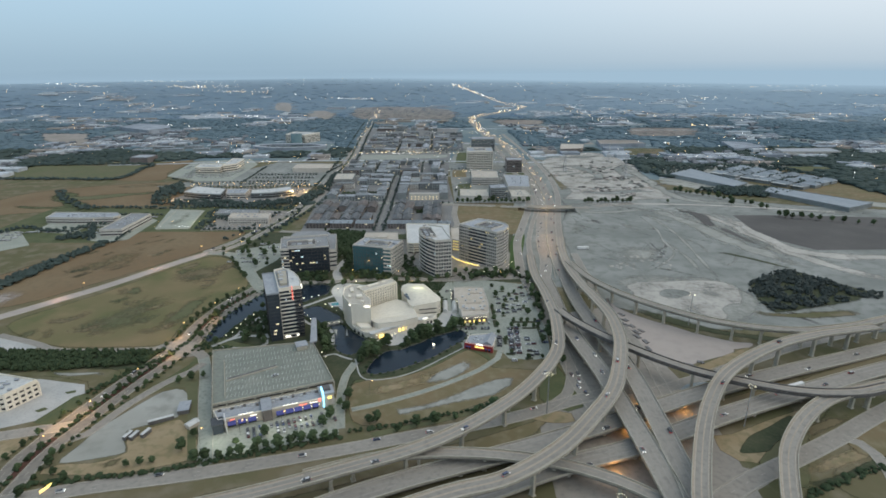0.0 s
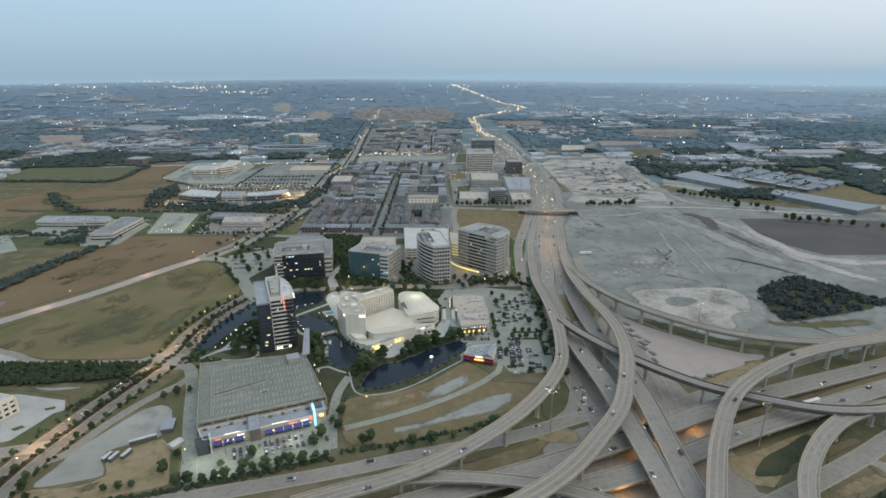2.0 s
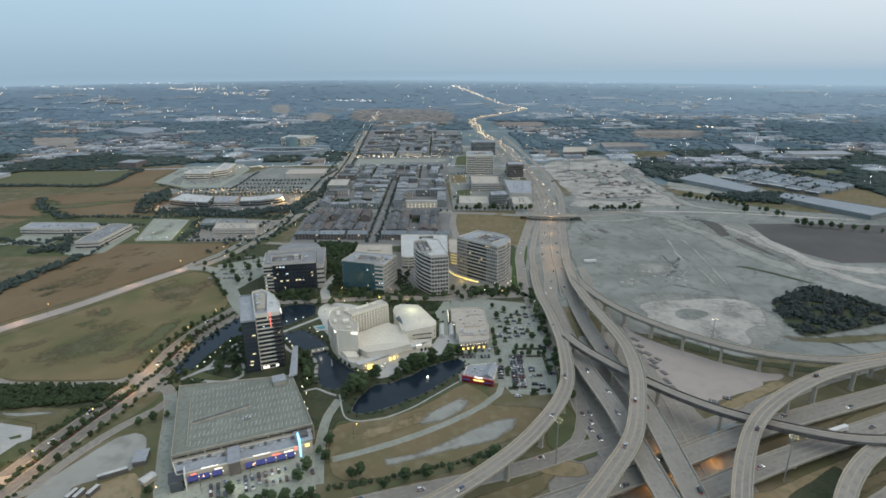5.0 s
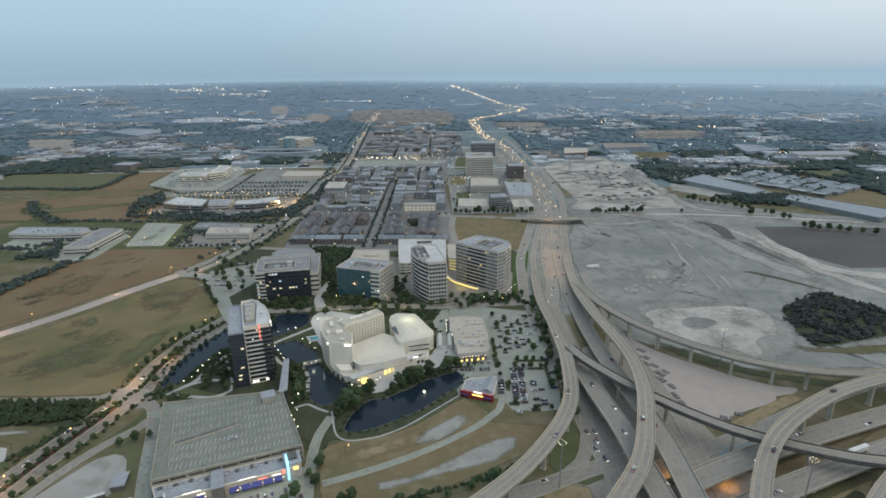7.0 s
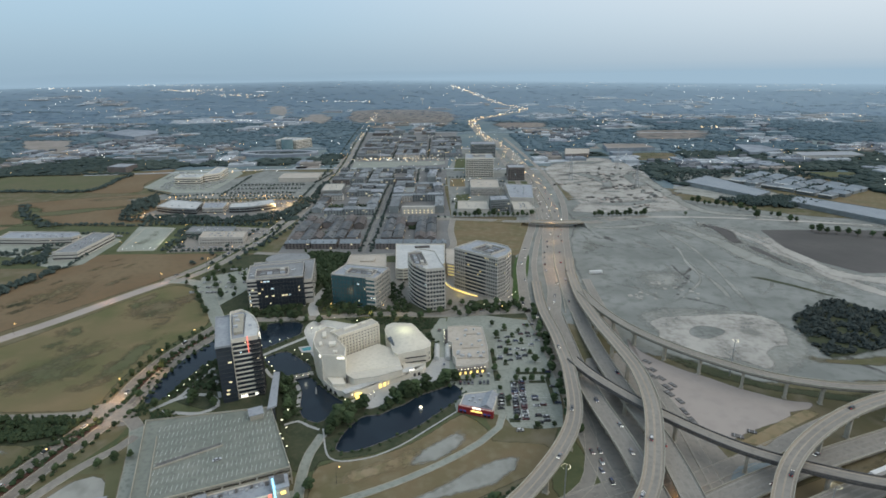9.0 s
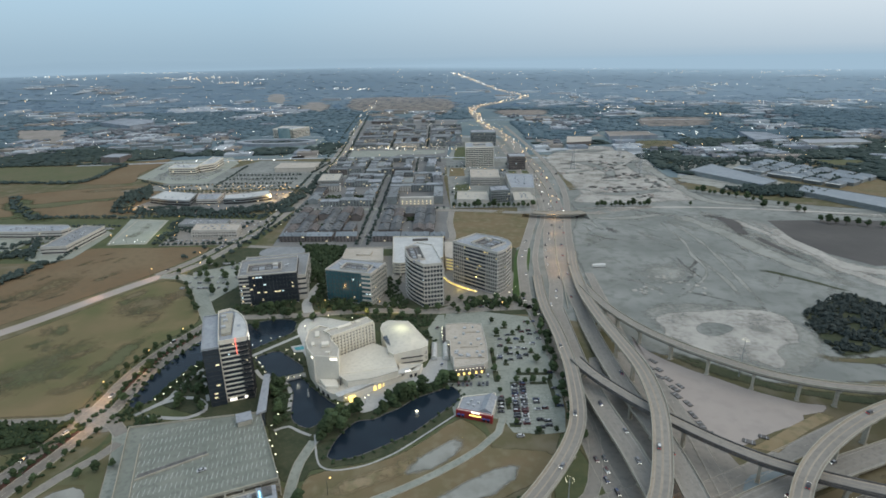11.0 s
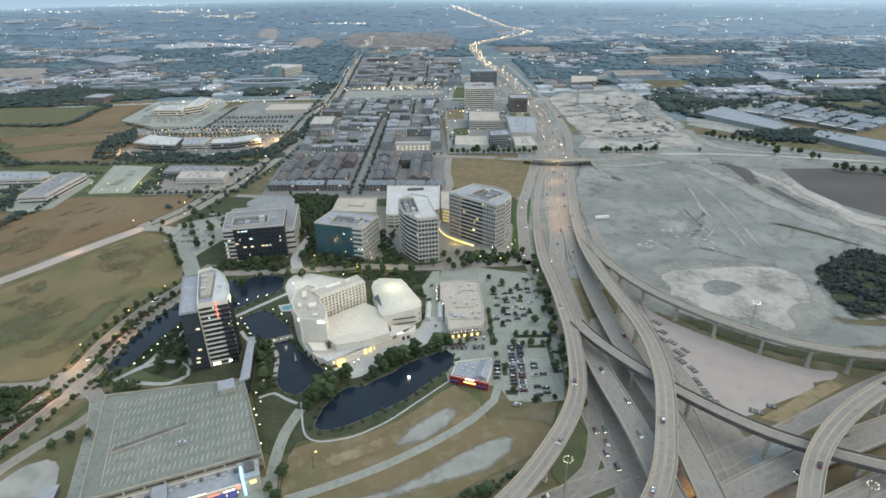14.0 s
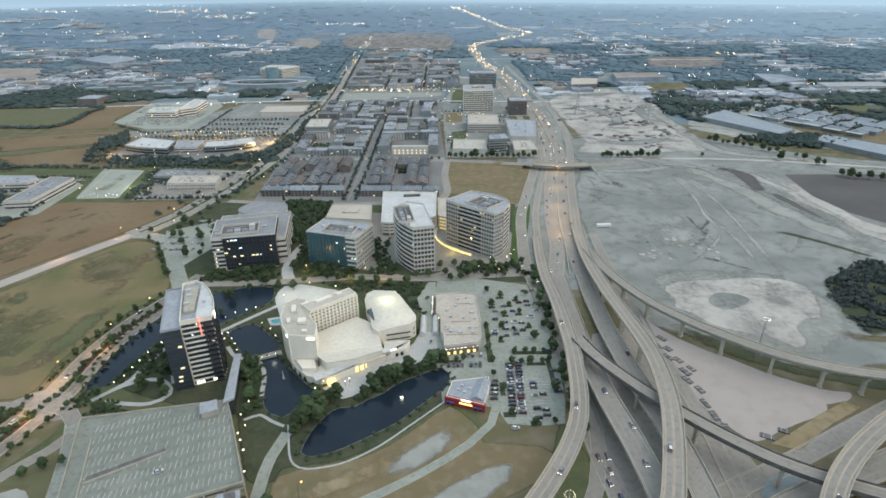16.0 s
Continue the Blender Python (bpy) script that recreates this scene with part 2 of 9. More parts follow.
PINK_EARTH = material("pinkish_graded_earth", (0.352, 0.308, 0.274), (0.392, 0.345, 0.306), 0.02, 0.95, (0.308, 0.274, 0.246), 0.1, 0.5, spec=0.1)
DARK_EARTH = material("dark_tilled_earth", (0.10, 0.095, 0.09), (0.125, 0.117, 0.11), 0.015, 0.95, (0.10, 0.10, 0.09), 0.1, 0.5, spec=0.1)
WATER = material("lake_water", (0.011, 0.018, 0.027), (0.014, 0.024, 0.034), 0.05, 0.16, None, 0.8, 0.5, 0.0, spec=0.18)
FADED_LINE = material("faded_paint", (0.468, 0.481, 0.442), (0.572, 0.585, 0.546), 0.3, 0.8, (0.351, 0.364, 0.338), 1.2, 0.7)
PAINT_LINE = material("worn_road_paint", (0.36, 0.335, 0.285), (0.42, 0.395, 0.345), 0.3, 0.8, (0.29, 0.27, 0.225), 2.0, 0.7)
WHITE_WALL = material("white_render", (0.680, 0.630, 0.522), (0.750, 0.698, 0.594), 0.1, 0.8, (0.580, 0.533, 0.441), 0.8, 0.4)
WHITE_ROOF = material("white_membrane_roof", (0.46, 0.46, 0.44), (0.55, 0.55, 0.52), 0.06, 0.7, (0.36, 0.36, 0.35), 0.4, 0.6)
GREY_ROOF = material("grey_membrane_roof", (0.284, 0.301, 0.318), (0.344, 0.361, 0.378), 0.06, 0.7, (0.215, 0.224, 0.241), 0.4, 0.6)
WORN_ROOF = material("worn_membrane_roof", (0.215, 0.222, 0.222), (0.268, 0.272, 0.268), 0.06, 0.8, (0.165, 0.168, 0.168), 0.4, 0.7)
HOTEL_ROOF = material("hotel_cream_roof", (0.520, 0.484, 0.405), (0.585, 0.545, 0.460), 0.06, 0.8, (0.440, 0.410, 0.345), 0.4, 0.6)
CREAM_ROOF = material("cream_membrane_roof", (0.420, 0.387, 0.321), (0.490, 0.451, 0.377), 0.06, 0.75, (0.350, 0.323, 0.270), 0.4, 0.6)
TAN_ROOF = material("tan_roof", (0.42, 0.37, 0.30), (0.48, 0.43, 0.36), 0.06, 0.8, (0.34, 0.30, 0.25), 0.4, 0.6)
BROWN_ROOF = material("brown_shingle_roof", (0.115, 0.10, 0.092), (0.15, 0.132, 0.12), 0.05, 0.9, (0.17, 0.155, 0.145), 0.5, 0.5, vary=0.25)
DARK_ROOF = material("dark_shingle_roof", (0.090, 0.096, 0.100), (0.121, 0.128, 0.129), 0.05, 0.9, (0.154, 0.152, 0.151), 0.5, 0.5, vary=0.3)
BLUE_ROOF = material("slate_blue_roof", (0.193, 0.220, 0.238), (0.237, 0.267, 0.284), 0.05, 0.85, (0.154, 0.175, 0.191), 0.5, 0.5, vary=0.2)
TOWN_WALL = material("town_wall_render", (0.195, 0.212, 0.208), (0.25, 0.268, 0.262), 0.1, 0.9, (0.155, 0.168, 0.165), 1.0, 0.5, vary=0.2)
TOWN_ROOF = material("town_flat_roof", (0.185, 0.200, 0.206), (0.245, 0.262, 0.268), 0.05, 0.85, (0.150, 0.163, 0.168), 0.3, 0.6, vary=0.3)
SLATE_SHED = material("blue_grey_sheet_roof", (0.225, 0.255, 0.278), (0.268, 0.298, 0.320), 0.03, 0.7, (0.185, 0.210, 0.230), 0.2, 0.6)
STONE = material("precast_stone", (0.48, 0.45, 0.40), (0.55, 0.52, 0.46), 0.15, 0.8, (0.40, 0.37, 0.33), 1.0, 0.5)
BRICK = material("brown_brick_wall", (0.145, 0.126, 0.115), (0.19, 0.166, 0.152), 0.1, 0.9, (0.12, 0.105, 0.095), 1.2, 0.5, vary=0.25)
RED = material("red_fascia", (0.302, 0.028, 0.028), (0.259, 0.024, 0.024), 0.3, 0.55, (0.202, 0.024, 0.024), 1.5, 0.4)
DARK_METAL = material("dark_metal", (0.05, 0.052, 0.055), (0.08, 0.08, 0.082), 0.4, 0.5, None, 1.0, 0.5, 0, 0.4, "object")
GALV = material("galvanised_steel", (0.35, 0.36, 0.37), (0.45, 0.46, 0.47), 0.4, 0.45, None, 1.0, 0.5, 0, 0.6, "object")
UNIT = material("rooftop_unit_metal", (0.42, 0.43, 0.44), (0.52, 0.53, 0.53), 0.5, 0.6, (0.3, 0.3, 0.31), 1.5, 0.5, 0, 0.2)
BLUE_AWNING = material("blue_awning", (0.05, 0.06, 0.22), (0.07, 0.08, 0.28), 0.4, 0.8, None, 2.0)
DARK_GLASS = glass_wall("black_curtain_glass", (0.026, 0.032, 0.04), (0.042, 0.05, 0.06))
TEAL_GLASS = glass_wall("teal_curtain_glass", (0.03, 0.085, 0.10), (0.06, 0.13, 0.15), 0.16)
BLUE_GLASS = glass_wall("blue_grey_glass", (0.028, 0.036, 0.046), (0.045, 0.055, 0.068))
WINDOW = glass_wall("window_glass", (0.02, 0.022, 0.026), (0.04, 0.04, 0.045), 0.12)
SCRUB_LEAF = material("dark_scrub_leaves", (0.045, 0.055, 0.050), (0.060, 0.070, 0.063), 0.15, 0.95, (0.070, 0.080, 0.070), 0.6, 0.5, spec=0.1)
BARK = material("bark", (0.09, 0.065, 0.045), (0.12, 0.09, 0.065), 1.5, 0.95, None, 6.0, coord="object")
LEAF = material("tree_leaves", (0.033, 0.053, 0.025), (0.053, 0.075, 0.035), 0.5, 0.9, (0.075, 0.094, 0.044), 2.5, 0.5, vary=0.35, spec=0.15)
HEDGE_LEAF = material("shrub_leaves", (0.031, 0.049, 0.026), (0.046, 0.065, 0.034), 0.2, 0.95, (0.065, 0.078, 0.039), 1.2, 0.5, spec=0.1)
# further woods are paler and bluer: haze put into the leaf colour
HAZED_WOODS = material("far_woods", (0.104, 0.150, 0.174), (0.130, 0.178, 0.200), 0.004, 0.95, (0.092, 0.134, 0.156), 0.03, 0.5, spec=0.1)
HAZED_HILL_WOODS = material("hill_woods", (0.098, 0.150, 0.208), (0.122, 0.180, 0.240), 0.0009, 0.95, (0.110, 0.164, 0.222), 0.006, 0.5, spec=0.1)
NEAR_WOODS = material("outer_woods", (0.048, 0.066, 0.060), (0.070, 0.090, 0.078), 0.006, 0.95, (0.036, 0.052, 0.047), 0.12, 0.6, spec=0.1)
# distant tones lifted, most of them blued, to put haze into the colour
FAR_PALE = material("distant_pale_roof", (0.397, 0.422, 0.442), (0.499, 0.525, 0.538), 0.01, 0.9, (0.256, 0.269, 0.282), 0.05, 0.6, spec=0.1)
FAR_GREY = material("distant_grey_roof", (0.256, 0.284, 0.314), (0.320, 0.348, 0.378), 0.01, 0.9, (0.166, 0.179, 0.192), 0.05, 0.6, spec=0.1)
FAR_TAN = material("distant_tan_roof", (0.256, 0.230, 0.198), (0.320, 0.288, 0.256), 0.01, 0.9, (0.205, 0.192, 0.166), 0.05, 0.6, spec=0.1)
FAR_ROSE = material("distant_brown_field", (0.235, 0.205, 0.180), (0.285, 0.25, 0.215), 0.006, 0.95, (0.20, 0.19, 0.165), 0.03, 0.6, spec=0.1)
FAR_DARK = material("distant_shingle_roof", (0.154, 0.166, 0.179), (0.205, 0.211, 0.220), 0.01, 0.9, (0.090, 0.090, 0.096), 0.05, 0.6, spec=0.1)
TYRE = material("tyre_rubber", (0.015, 0.015, 0.015), (0.025, 0.025, 0.025), 3.0, 0.9, coord="object")
CAR_PAINT = painted("car_paint", [(0.45, 0.45, 0.45), (0.03, 0.03, 0.035), (0.22, 0.225, 0.23), (0.62, 0.62, 0.6), (0.05, 0.07, 0.14), (0.02, 0.022, 0.025), (0.12, 0.125, 0.13), (0.10, 0.03, 0.03), (0.06, 0.065, 0.07)])
CREAM_METAL = material("cream_sheet_metal", (0.62, 0.61, 0.58), (0.7, 0.69, 0.66), 0.3, 0.6, (0.5, 0.49, 0.46), 1.5, 0.4)
POOL = material("pool_water", (0.06, 0.25, 0.27), (0.08, 0.3, 0.32), 0.5, 0.1)
LIT_WINDOW = glow("lit_window", (1.0, 0.82, 0.5), 0.65)
LIT_DIM = glow("dim_lit_interior", (1.0, 0.78, 0.32), 0.42)
LIT_COOL = glow("cool_lit_window", (0.8, 0.95, 1.0), 0.6)
BULB = glow("warm_bulb", (1.0, 0.9, 0.62), 4.0)
BULB_ORANGE = glow("sodium_bulb", (1.0, 0.6, 0.2), 2.6)
HEADLIGHT = glow("headlight_glow", (1.0, 0.95, 0.85), 2.6)
TAIL = glow("tail_lamp", (0.7, 0.02, 0.02), 0.7)
SIGN_WHITE = glow("white_sign_light", (1.0, 0.93, 0.8), 1.5)
SIGN_YELLOW = glow("yellow_lamp_strip", (1.0, 0.72, 0.2), 1.6)
SIGN_RED = glow("red_neon", (1.0, 0.22, 0.16), 1.3)
SIGN_BLUE = glow("blue_neon", (0.35, 0.75, 1.0), 1.7)


def feathered(mat):
    """The same surface, thinning out raggedly where the attribute "blend" falls to nought."""
    m = mat.copy()
    m.name = mat.name + "_feathered"
    n, l = m.node_tree.nodes, m.node_tree.links
    out = [x for x in n if x.type == "OUTPUT_MATERIAL"][0]
    shader = [x for x in n if x.type == "BSDF_PRINCIPLED"][0]
    mask = n.new("ShaderNodeAttribute")
    mask.attribute_name = "blend"
    at = n.new("ShaderNodeNewGeometry")
    value = mask.outputs["Fac"]
    for scale, amount in ((0.035, 0.9), (0.22, 0.6)):
        tex = n.new("ShaderNodeTexNoise")
        tex.inputs["Scale"].default_value, tex.inputs["Detail"].default_value = scale, 5
        l.new(at.outputs["Position"], tex.inputs["Vector"])
        centred = n.new("ShaderNodeMath")
        centred.operation = "MULTIPLY_ADD"
        centred.inputs[1].default_value, centred.inputs[2].default_value = amount, -amount / 2
        l.new(tex.outputs["Fac"], centred.inputs[0])
        add = n.new("ShaderNodeMath")
        l.new(value, add.inputs[0])
        l.new(centred.outputs[0], add.inputs[1])
        value = add.outputs[0]
    ramp = n.new("ShaderNodeMapRange")
    ramp.interpolation_type = "SMOOTHSTEP"
    ramp.inputs["From Min"].default_value, ramp.inputs["From Max"].default_value = 0.15, 0.75
    l.new(value, ramp.inputs["Value"])
    clear, mix = n.new("ShaderNodeBsdfTransparent"), n.new("ShaderNodeMixShader")
    l.new(ramp.outputs[0], mix.inputs["Fac"])
    l.new(clear.outputs[0], mix.inputs[1])
    l.new(shader.outputs[0], mix.inputs[2])
    l.new(mix.outputs[0], out.inputs["Surface"])
    return m


SOFT = {m.name: feathered(m) for m in (FAR_TAN, FAR_PALE, FAR_ROSE, DRY, FIELD, BROWN, VERGE, GRASS, LAWN, MULCH, GRAVEL, PALE_EARTH, MID_EARTH, MEADOW, TAWNY, DIRT, PINK_EARTH, DARK_EARTH)}


# ---- mesh tools ----
class Shape:
    """Vertices and faces of one mesh."""

    def __init__(self):
        self.v, self.f, self.smooth = [], [], False

    def face(self, pts):
        k = len(self.v)
        self.v += [tuple(p) for p in pts]
        self.f.append(tuple(range(k, k + len(pts))))
        return self

    def block(self, x, y, z0, sx, sy, h, turn=0.0):
        """A box on (x, y, z0), turned by degrees."""
        c, s = math.cos(radians(turn)), math.sin(radians(turn))
        pts = [(x + c * a - s * b, y + s * a + c * b) for a, b in ((-sx / 2, -sy / 2), (sx / 2, -sy / 2), (sx / 2, sy / 2), (-sx / 2, sy / 2))]
        return self.prism(pts, z0, z0 + h)

    def prism(self, pts, z0, z1):
        pts = ccw(pts)
        k, n = len(self.v), len(pts)
        self.v += [(x, y, z0) for x, y in pts] + [(x, y, z1) for x, y in pts]
        self.f.append(tuple(range(k + n - 1, k - 1, -1)))
        self.f.append(tuple(range(k + n, k + 2 * n)))
        self.f += [(k + i, k + (i + 1) % n, k + n + (i + 1) % n, k + n + i) for i in range(n)]
        return self

    def ring(self, pts, inner, z0, z1):
        """A wall that follows a closed outline, between it and the same outline drawn in."""
        pts = ccw(pts)
        ins = inset(pts, inner)
        k, n = len(self.v), len(pts)
        for outline, z in ((pts, z0), (pts, z1), (ins, z1), (ins, z0)):
            self.v += [(x, y, z) for x, y in outline]
        for i in range(n):
            j = (i + 1) % n
            for a, b in ((0, 1), (1, 2), (2, 3), (3, 0)):
                self.f.append((k + a * n + i, k + a * n + j, k + b * n + j, k + b * n + i))
        return self

    def rod(self, a, b, r0, r1=None, sides=6):
        """A tapered round bar from a to b."""
        a, b, r1 = Vector(a), Vector(b), r0 if r1 is None else r1
        q = (b - a).to_track_quat("Z", "Y")
        k = len(self.v)
        for p, r in ((a, r0), (b, r1)):
            for i in range(sides):
                w = 2 * math.pi * i / sides
                self.v.append(tuple(p + q @ Vector((r * math.cos(w), r * math.sin(w), 0))))
        self.f.append(tuple(range(k + sides - 1, k - 1, -1)))
        self.f.append(tuple(range(k + sides, k + 2 * sides)))
        self.f += [(k + i, k + (i + 1) % sides, k + sides + (i + 1) % sides, k + sides + i) for i in range(sides)]
        return self

    def lump(self, x, y, z, r, h, rng, rings=2, sides=6):
        """A ragged clump of leaves."""
        k = len(self.v)
        self.v.append((x + rng.uniform(-.2, .2) * r, y + rng.uniform(-.2, .2) * r, z + h))
        for a in range(rings):
            t = (a + 1) / (rings + 1)
            for i in range(sides):
                w = 2 * math.pi * (i + 0.5 * (a % 2)) / sides
                q = r * math.sin(math.pi * (0.22 + 0.55 * t)) * rng.uniform(0.65, 1.25)
                self.v.append((x + q * math.cos(w), y + q * math.sin(w), z + h * (1 - t) * rng.uniform(0.75, 1.2)))
        for i in range(sides):
            self.f.append((k, k + 1 + i, k + 1 + (i + 1) % sides))
            for a in range(rings - 1):
                p, q = k + 1 + a * sides, k + 1 + (a + 1) * sides
                self.f.append((p + i, q + i, q + (i + 1) % sides, p + (i + 1) % sides))
        last = k + 1 + (rings - 1) * sides
        self.f.append(tuple(last + i for i in reversed(range(sides))))
        return self

    def spark(self, x, y, z, r):
        k = len(self.v)
        self.v += [(x + r, y, z), (x, y + r, z), (x - r, y, z), (x, y - r, z), (x, y, z + r), (x, y, z - r)]
        for i in range(4):
            j = (i + 1) % 4
            self.f += [(k + i, k + j, k + 4), (k + j, k + i, k + 5)]
        return self

    def gable(self, x, y, z, sx, sy, rise, turn=0.0, hip=0.0):
        """A pitched roof, ridge along its x, with eaves at z."""
        c, s = math.cos(radians(turn)), math.sin(radians(turn))
        k = len(self.v)
        for a, b, h in ((-sx / 2, -sy / 2, 0), (sx / 2, -sy / 2, 0), (sx / 2, sy / 2, 0), (-sx / 2, sy / 2, 0), (-sx / 2 + hip, 0, rise), (sx / 2 - hip, 0, rise)):
            self.v.append((x + c * a - s * b, y + s * a + c * b, z + h))
        self.f += [tuple(k + i for i in q) for q in ((0, 1, 5, 4), (2, 3, 4, 5), (3, 0, 4), (1, 2, 5), (3, 2, 1, 0))]
        return self

    def mesh(self, name):
        m = bpy.data.meshes.new(name)
        m.from_pydata(self.v, [], self.f)
        if self.smooth:
            m.polygons.foreach_set("use_smooth", [True] * len(m.polygons))
        m.update()
        return m


def area(pts):
    return sum(a[0] * b[1] - b[0] * a[1] for a, b in zip(pts, pts[1:] + pts[:1])) / 2


def ccw(pts):
    pts = [tuple(p) for p in pts]
    return pts if area(pts) > 0 else pts[::-1]


def inset(pts, d):
    """The outline drawn in by d metres."""
    out, n = [], len(pts)
    for i in range(n):
        a, b, c = Vector(pts[i - 1]), Vector(pts[i]), Vector(pts[(i + 1) % n])
        u, w = (b - a).normalized(), (c - b).normalized()
        nu, nw = Vector((-u.y, u.x)), Vector((-w.y, w.x))
        bis = (nu + nw).normalized()
        out.append(tuple(b + bis * d / max(0.35, bis.dot(nu))))
    return out


def glide(points, step=6.0, closed=False):
    """Catmull-Rom through points of any dimension, sampled about every step metres."""
    P = [np.array(p, float) for p in points]
    n = len(P)
    out = []
    for i in range(n if closed else n - 1):
        if closed:
            a, b, c, d = P[i - 1], P[i], P[(i + 1) % n], P[(i + 2) % n]
        else:
            b, c = P[i], P[i + 1]
            a, d = P[i - 1] if i else 2 * b - c, P[i + 2] if i + 2 < n else 2 * c - b
        m = max(1, int(np.linalg.norm(c - b) / step))
        for k in range(m):
            t = k / m
            out.append(0.5 * (2 * b + (c - a) * t + (2 * a - 5 * b + 4 * c - d) * t * t + (3 * b - a - 3 * c + d) * t**3))
    if not closed:
        out.append(P[-1])
    return out


def sides_of(line):
    """For each sample of a line: its place and the unit vector to its left."""
    out = []
    for i, p in enumerate(line):
        d = line[min(i + 1, len(line) - 1)][:2] - line[max(i - 1, 0)][:2]
        d = d / max(1e-6, np.linalg.norm(d))
        out.append((p, np.array([-d[1], d[0]])))
    return out


def strip(shape, line, left, right, lift=0.0):
    """A ribbon along a line of x, y, z, from left to right offsets."""
    k = len(shape.v)
    for p, s in sides_of(line):
        z = (p[2] if len(p) > 2 else 0) + lift
        shape.v += [(*(p[:2] + s * left), z), (*(p[:2] + s * right), z)]
    for i in range(len(line) - 1):
        a = k + 2 * i
        shape.f.append((a, a + 1, a + 3, a + 2))
    return shape


def beam(shape, line, left, right, low, high):
    """A solid bar along a line: its section spans left to right and low to high."""
    k = len(shape.v)
    for p, s in sides_of(line):
        z = p[2] if len(p) > 2 else 0
        a, b = p[:2] + s * left, p[:2] + s * right
        shape.v += [(*a, z + low), (*b, z + low), (*b, z + high), (*a, z + high)]
    for i in range(len(line) - 1):
        a = k + 4 * i
        for j in range(4):
            shape.f.append((a + j, a + (j + 1) % 4, a + 4 + (j + 1) % 4, a + 4 + j))
    shape.f += [(k + 3, k + 2, k + 1, k), tuple(k + 4 * (len(line) - 1) + j for j in range(4))]
    return shape


def part(name, shape, mat, parent=None, label=""):
    ob = new(name, shape.mesh(name) if isinstance(shape, Shape) else shape)
    ob.data.materials.append(mat) if not ob.data.materials else None
    if parent:
        ob.parent = parent
    if label:
        tagged(ob, label)
    return ob


def thing(name, label, category, group="", x=0.0, y=0.0, z=0.0):
    return tagged(pose_of(new(name), x, y, z), label, category, group)


def pose_of(ob, x, y, z):
    ob.location = (x, y, z)
    return ob


def setting(name, shape, mat, label, category, kind="structure"):
    return tagged(part(name, shape, mat), label, category, "", kind)


def patch(name, pts, z, mat, label, category="ground", smooth=True, step=8.0, feather=0.0, strength=1.0):
    """A level sheet of ground cover; feather: the width over which its edge thins out."""
    pts = ccw([tuple(p) for p in glide(pts, step, True)] if smooth else pts)
    if not feather:
        return setting(name, Shape().face([(x, y, z) for x, y in pts]), mat, label, category)
    cx, cy = sum(p[0] for p in pts) / len(pts), sum(p[1] for p in pts) / len(pts)
    inner, n = inset(pts, feather) if feather >= 1 else [(x + (cx - x) * feather, y + (cy - y) * feather) for x, y in pts], len(pts)
    s = Shape()
    s.v = [(x, y, z) for x, y in pts] + [(x, y, z) for x, y in inner]
    s.f = [(i, (i + 1) % n, n + (i + 1) % n, n + i) for i in range(n)] + [tuple(range(n, 2 * n))]
    ob = setting(name, s, SOFT[mat.name], label, category)
    ob.data.attributes.new("blend", "FLOAT", "POINT").data.foreach_set("value", [0.0] * n + [strength] * n)
    return ob


def smear(name, line, width, z, mat, label, step=8.0, strength=1.0):
    """A worn band of ground along a line, full in its middle and thin at its edges and ends."""
    pts = glide([(*p, z) for p in line], step)
    s, n = Shape(), len(pts)
    values = []
    for i, (p, side) in enumerate(sides_of(pts)):
        end = strength * min(1.0, 4 * min(i, n - 1 - i) / n)
        w = width * (0.75 + 0.5 * noise.noise((p[0] * 0.03, p[1] * 0.03, z)))
        for k, v in ((0.5, 0.0), (0.16, end), (-0.16, end), (-0.5, 0.0)):
            s.v.append((*(p[:2] + side * w * k), z))
            values.append(v)
    for i in range(n - 1):
        for k in range(3):
            a = 4 * i + k
            s.f.append((a, a + 1, a + 5, a + 4))
    ob = setting(name, s, SOFT[mat.name], label, "ground")
    ob.data.attributes.new("blend", "FLOAT", "POINT").data.foreach_set("value", values)
    return ob

# ---- the ground, one sheet to the horizon, and what lies on it ----
def land_z(x, y):
    """The land's height: flat round the town, rising to low wooded hills all round the horizon."""
    r, az = math.hypot(x, y - 75), math.atan2(x, y - 75)
    t = min(1.0, max(0.0, (r - 2800) / 2000))
    return max(40.0, 128 - (35 if az > 0 else 14) * (az / 0.68) ** 2) * t * t * (3 - 2 * t)


land = Shape()
RADII = [2800 + 125 * k for k in range(17)]
for r in RADII:
    for i in range(120):
        w = 2 * math.pi * i / 120
        x, y = r * math.sin(w), 75 + r * math.cos(w)
        land.v.append((x, y, land_z(x, y)))
land.f.append(tuple(range(119, -1, -1)))
for k in range(len(RADII) - 1):
    land.f += [(k * 120 + i, k * 120 + (i + 1) % 120, (k + 1) * 120 + (i + 1) % 120, (k + 1) * 120 + i) for i in range(120)]
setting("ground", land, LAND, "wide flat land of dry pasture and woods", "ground")


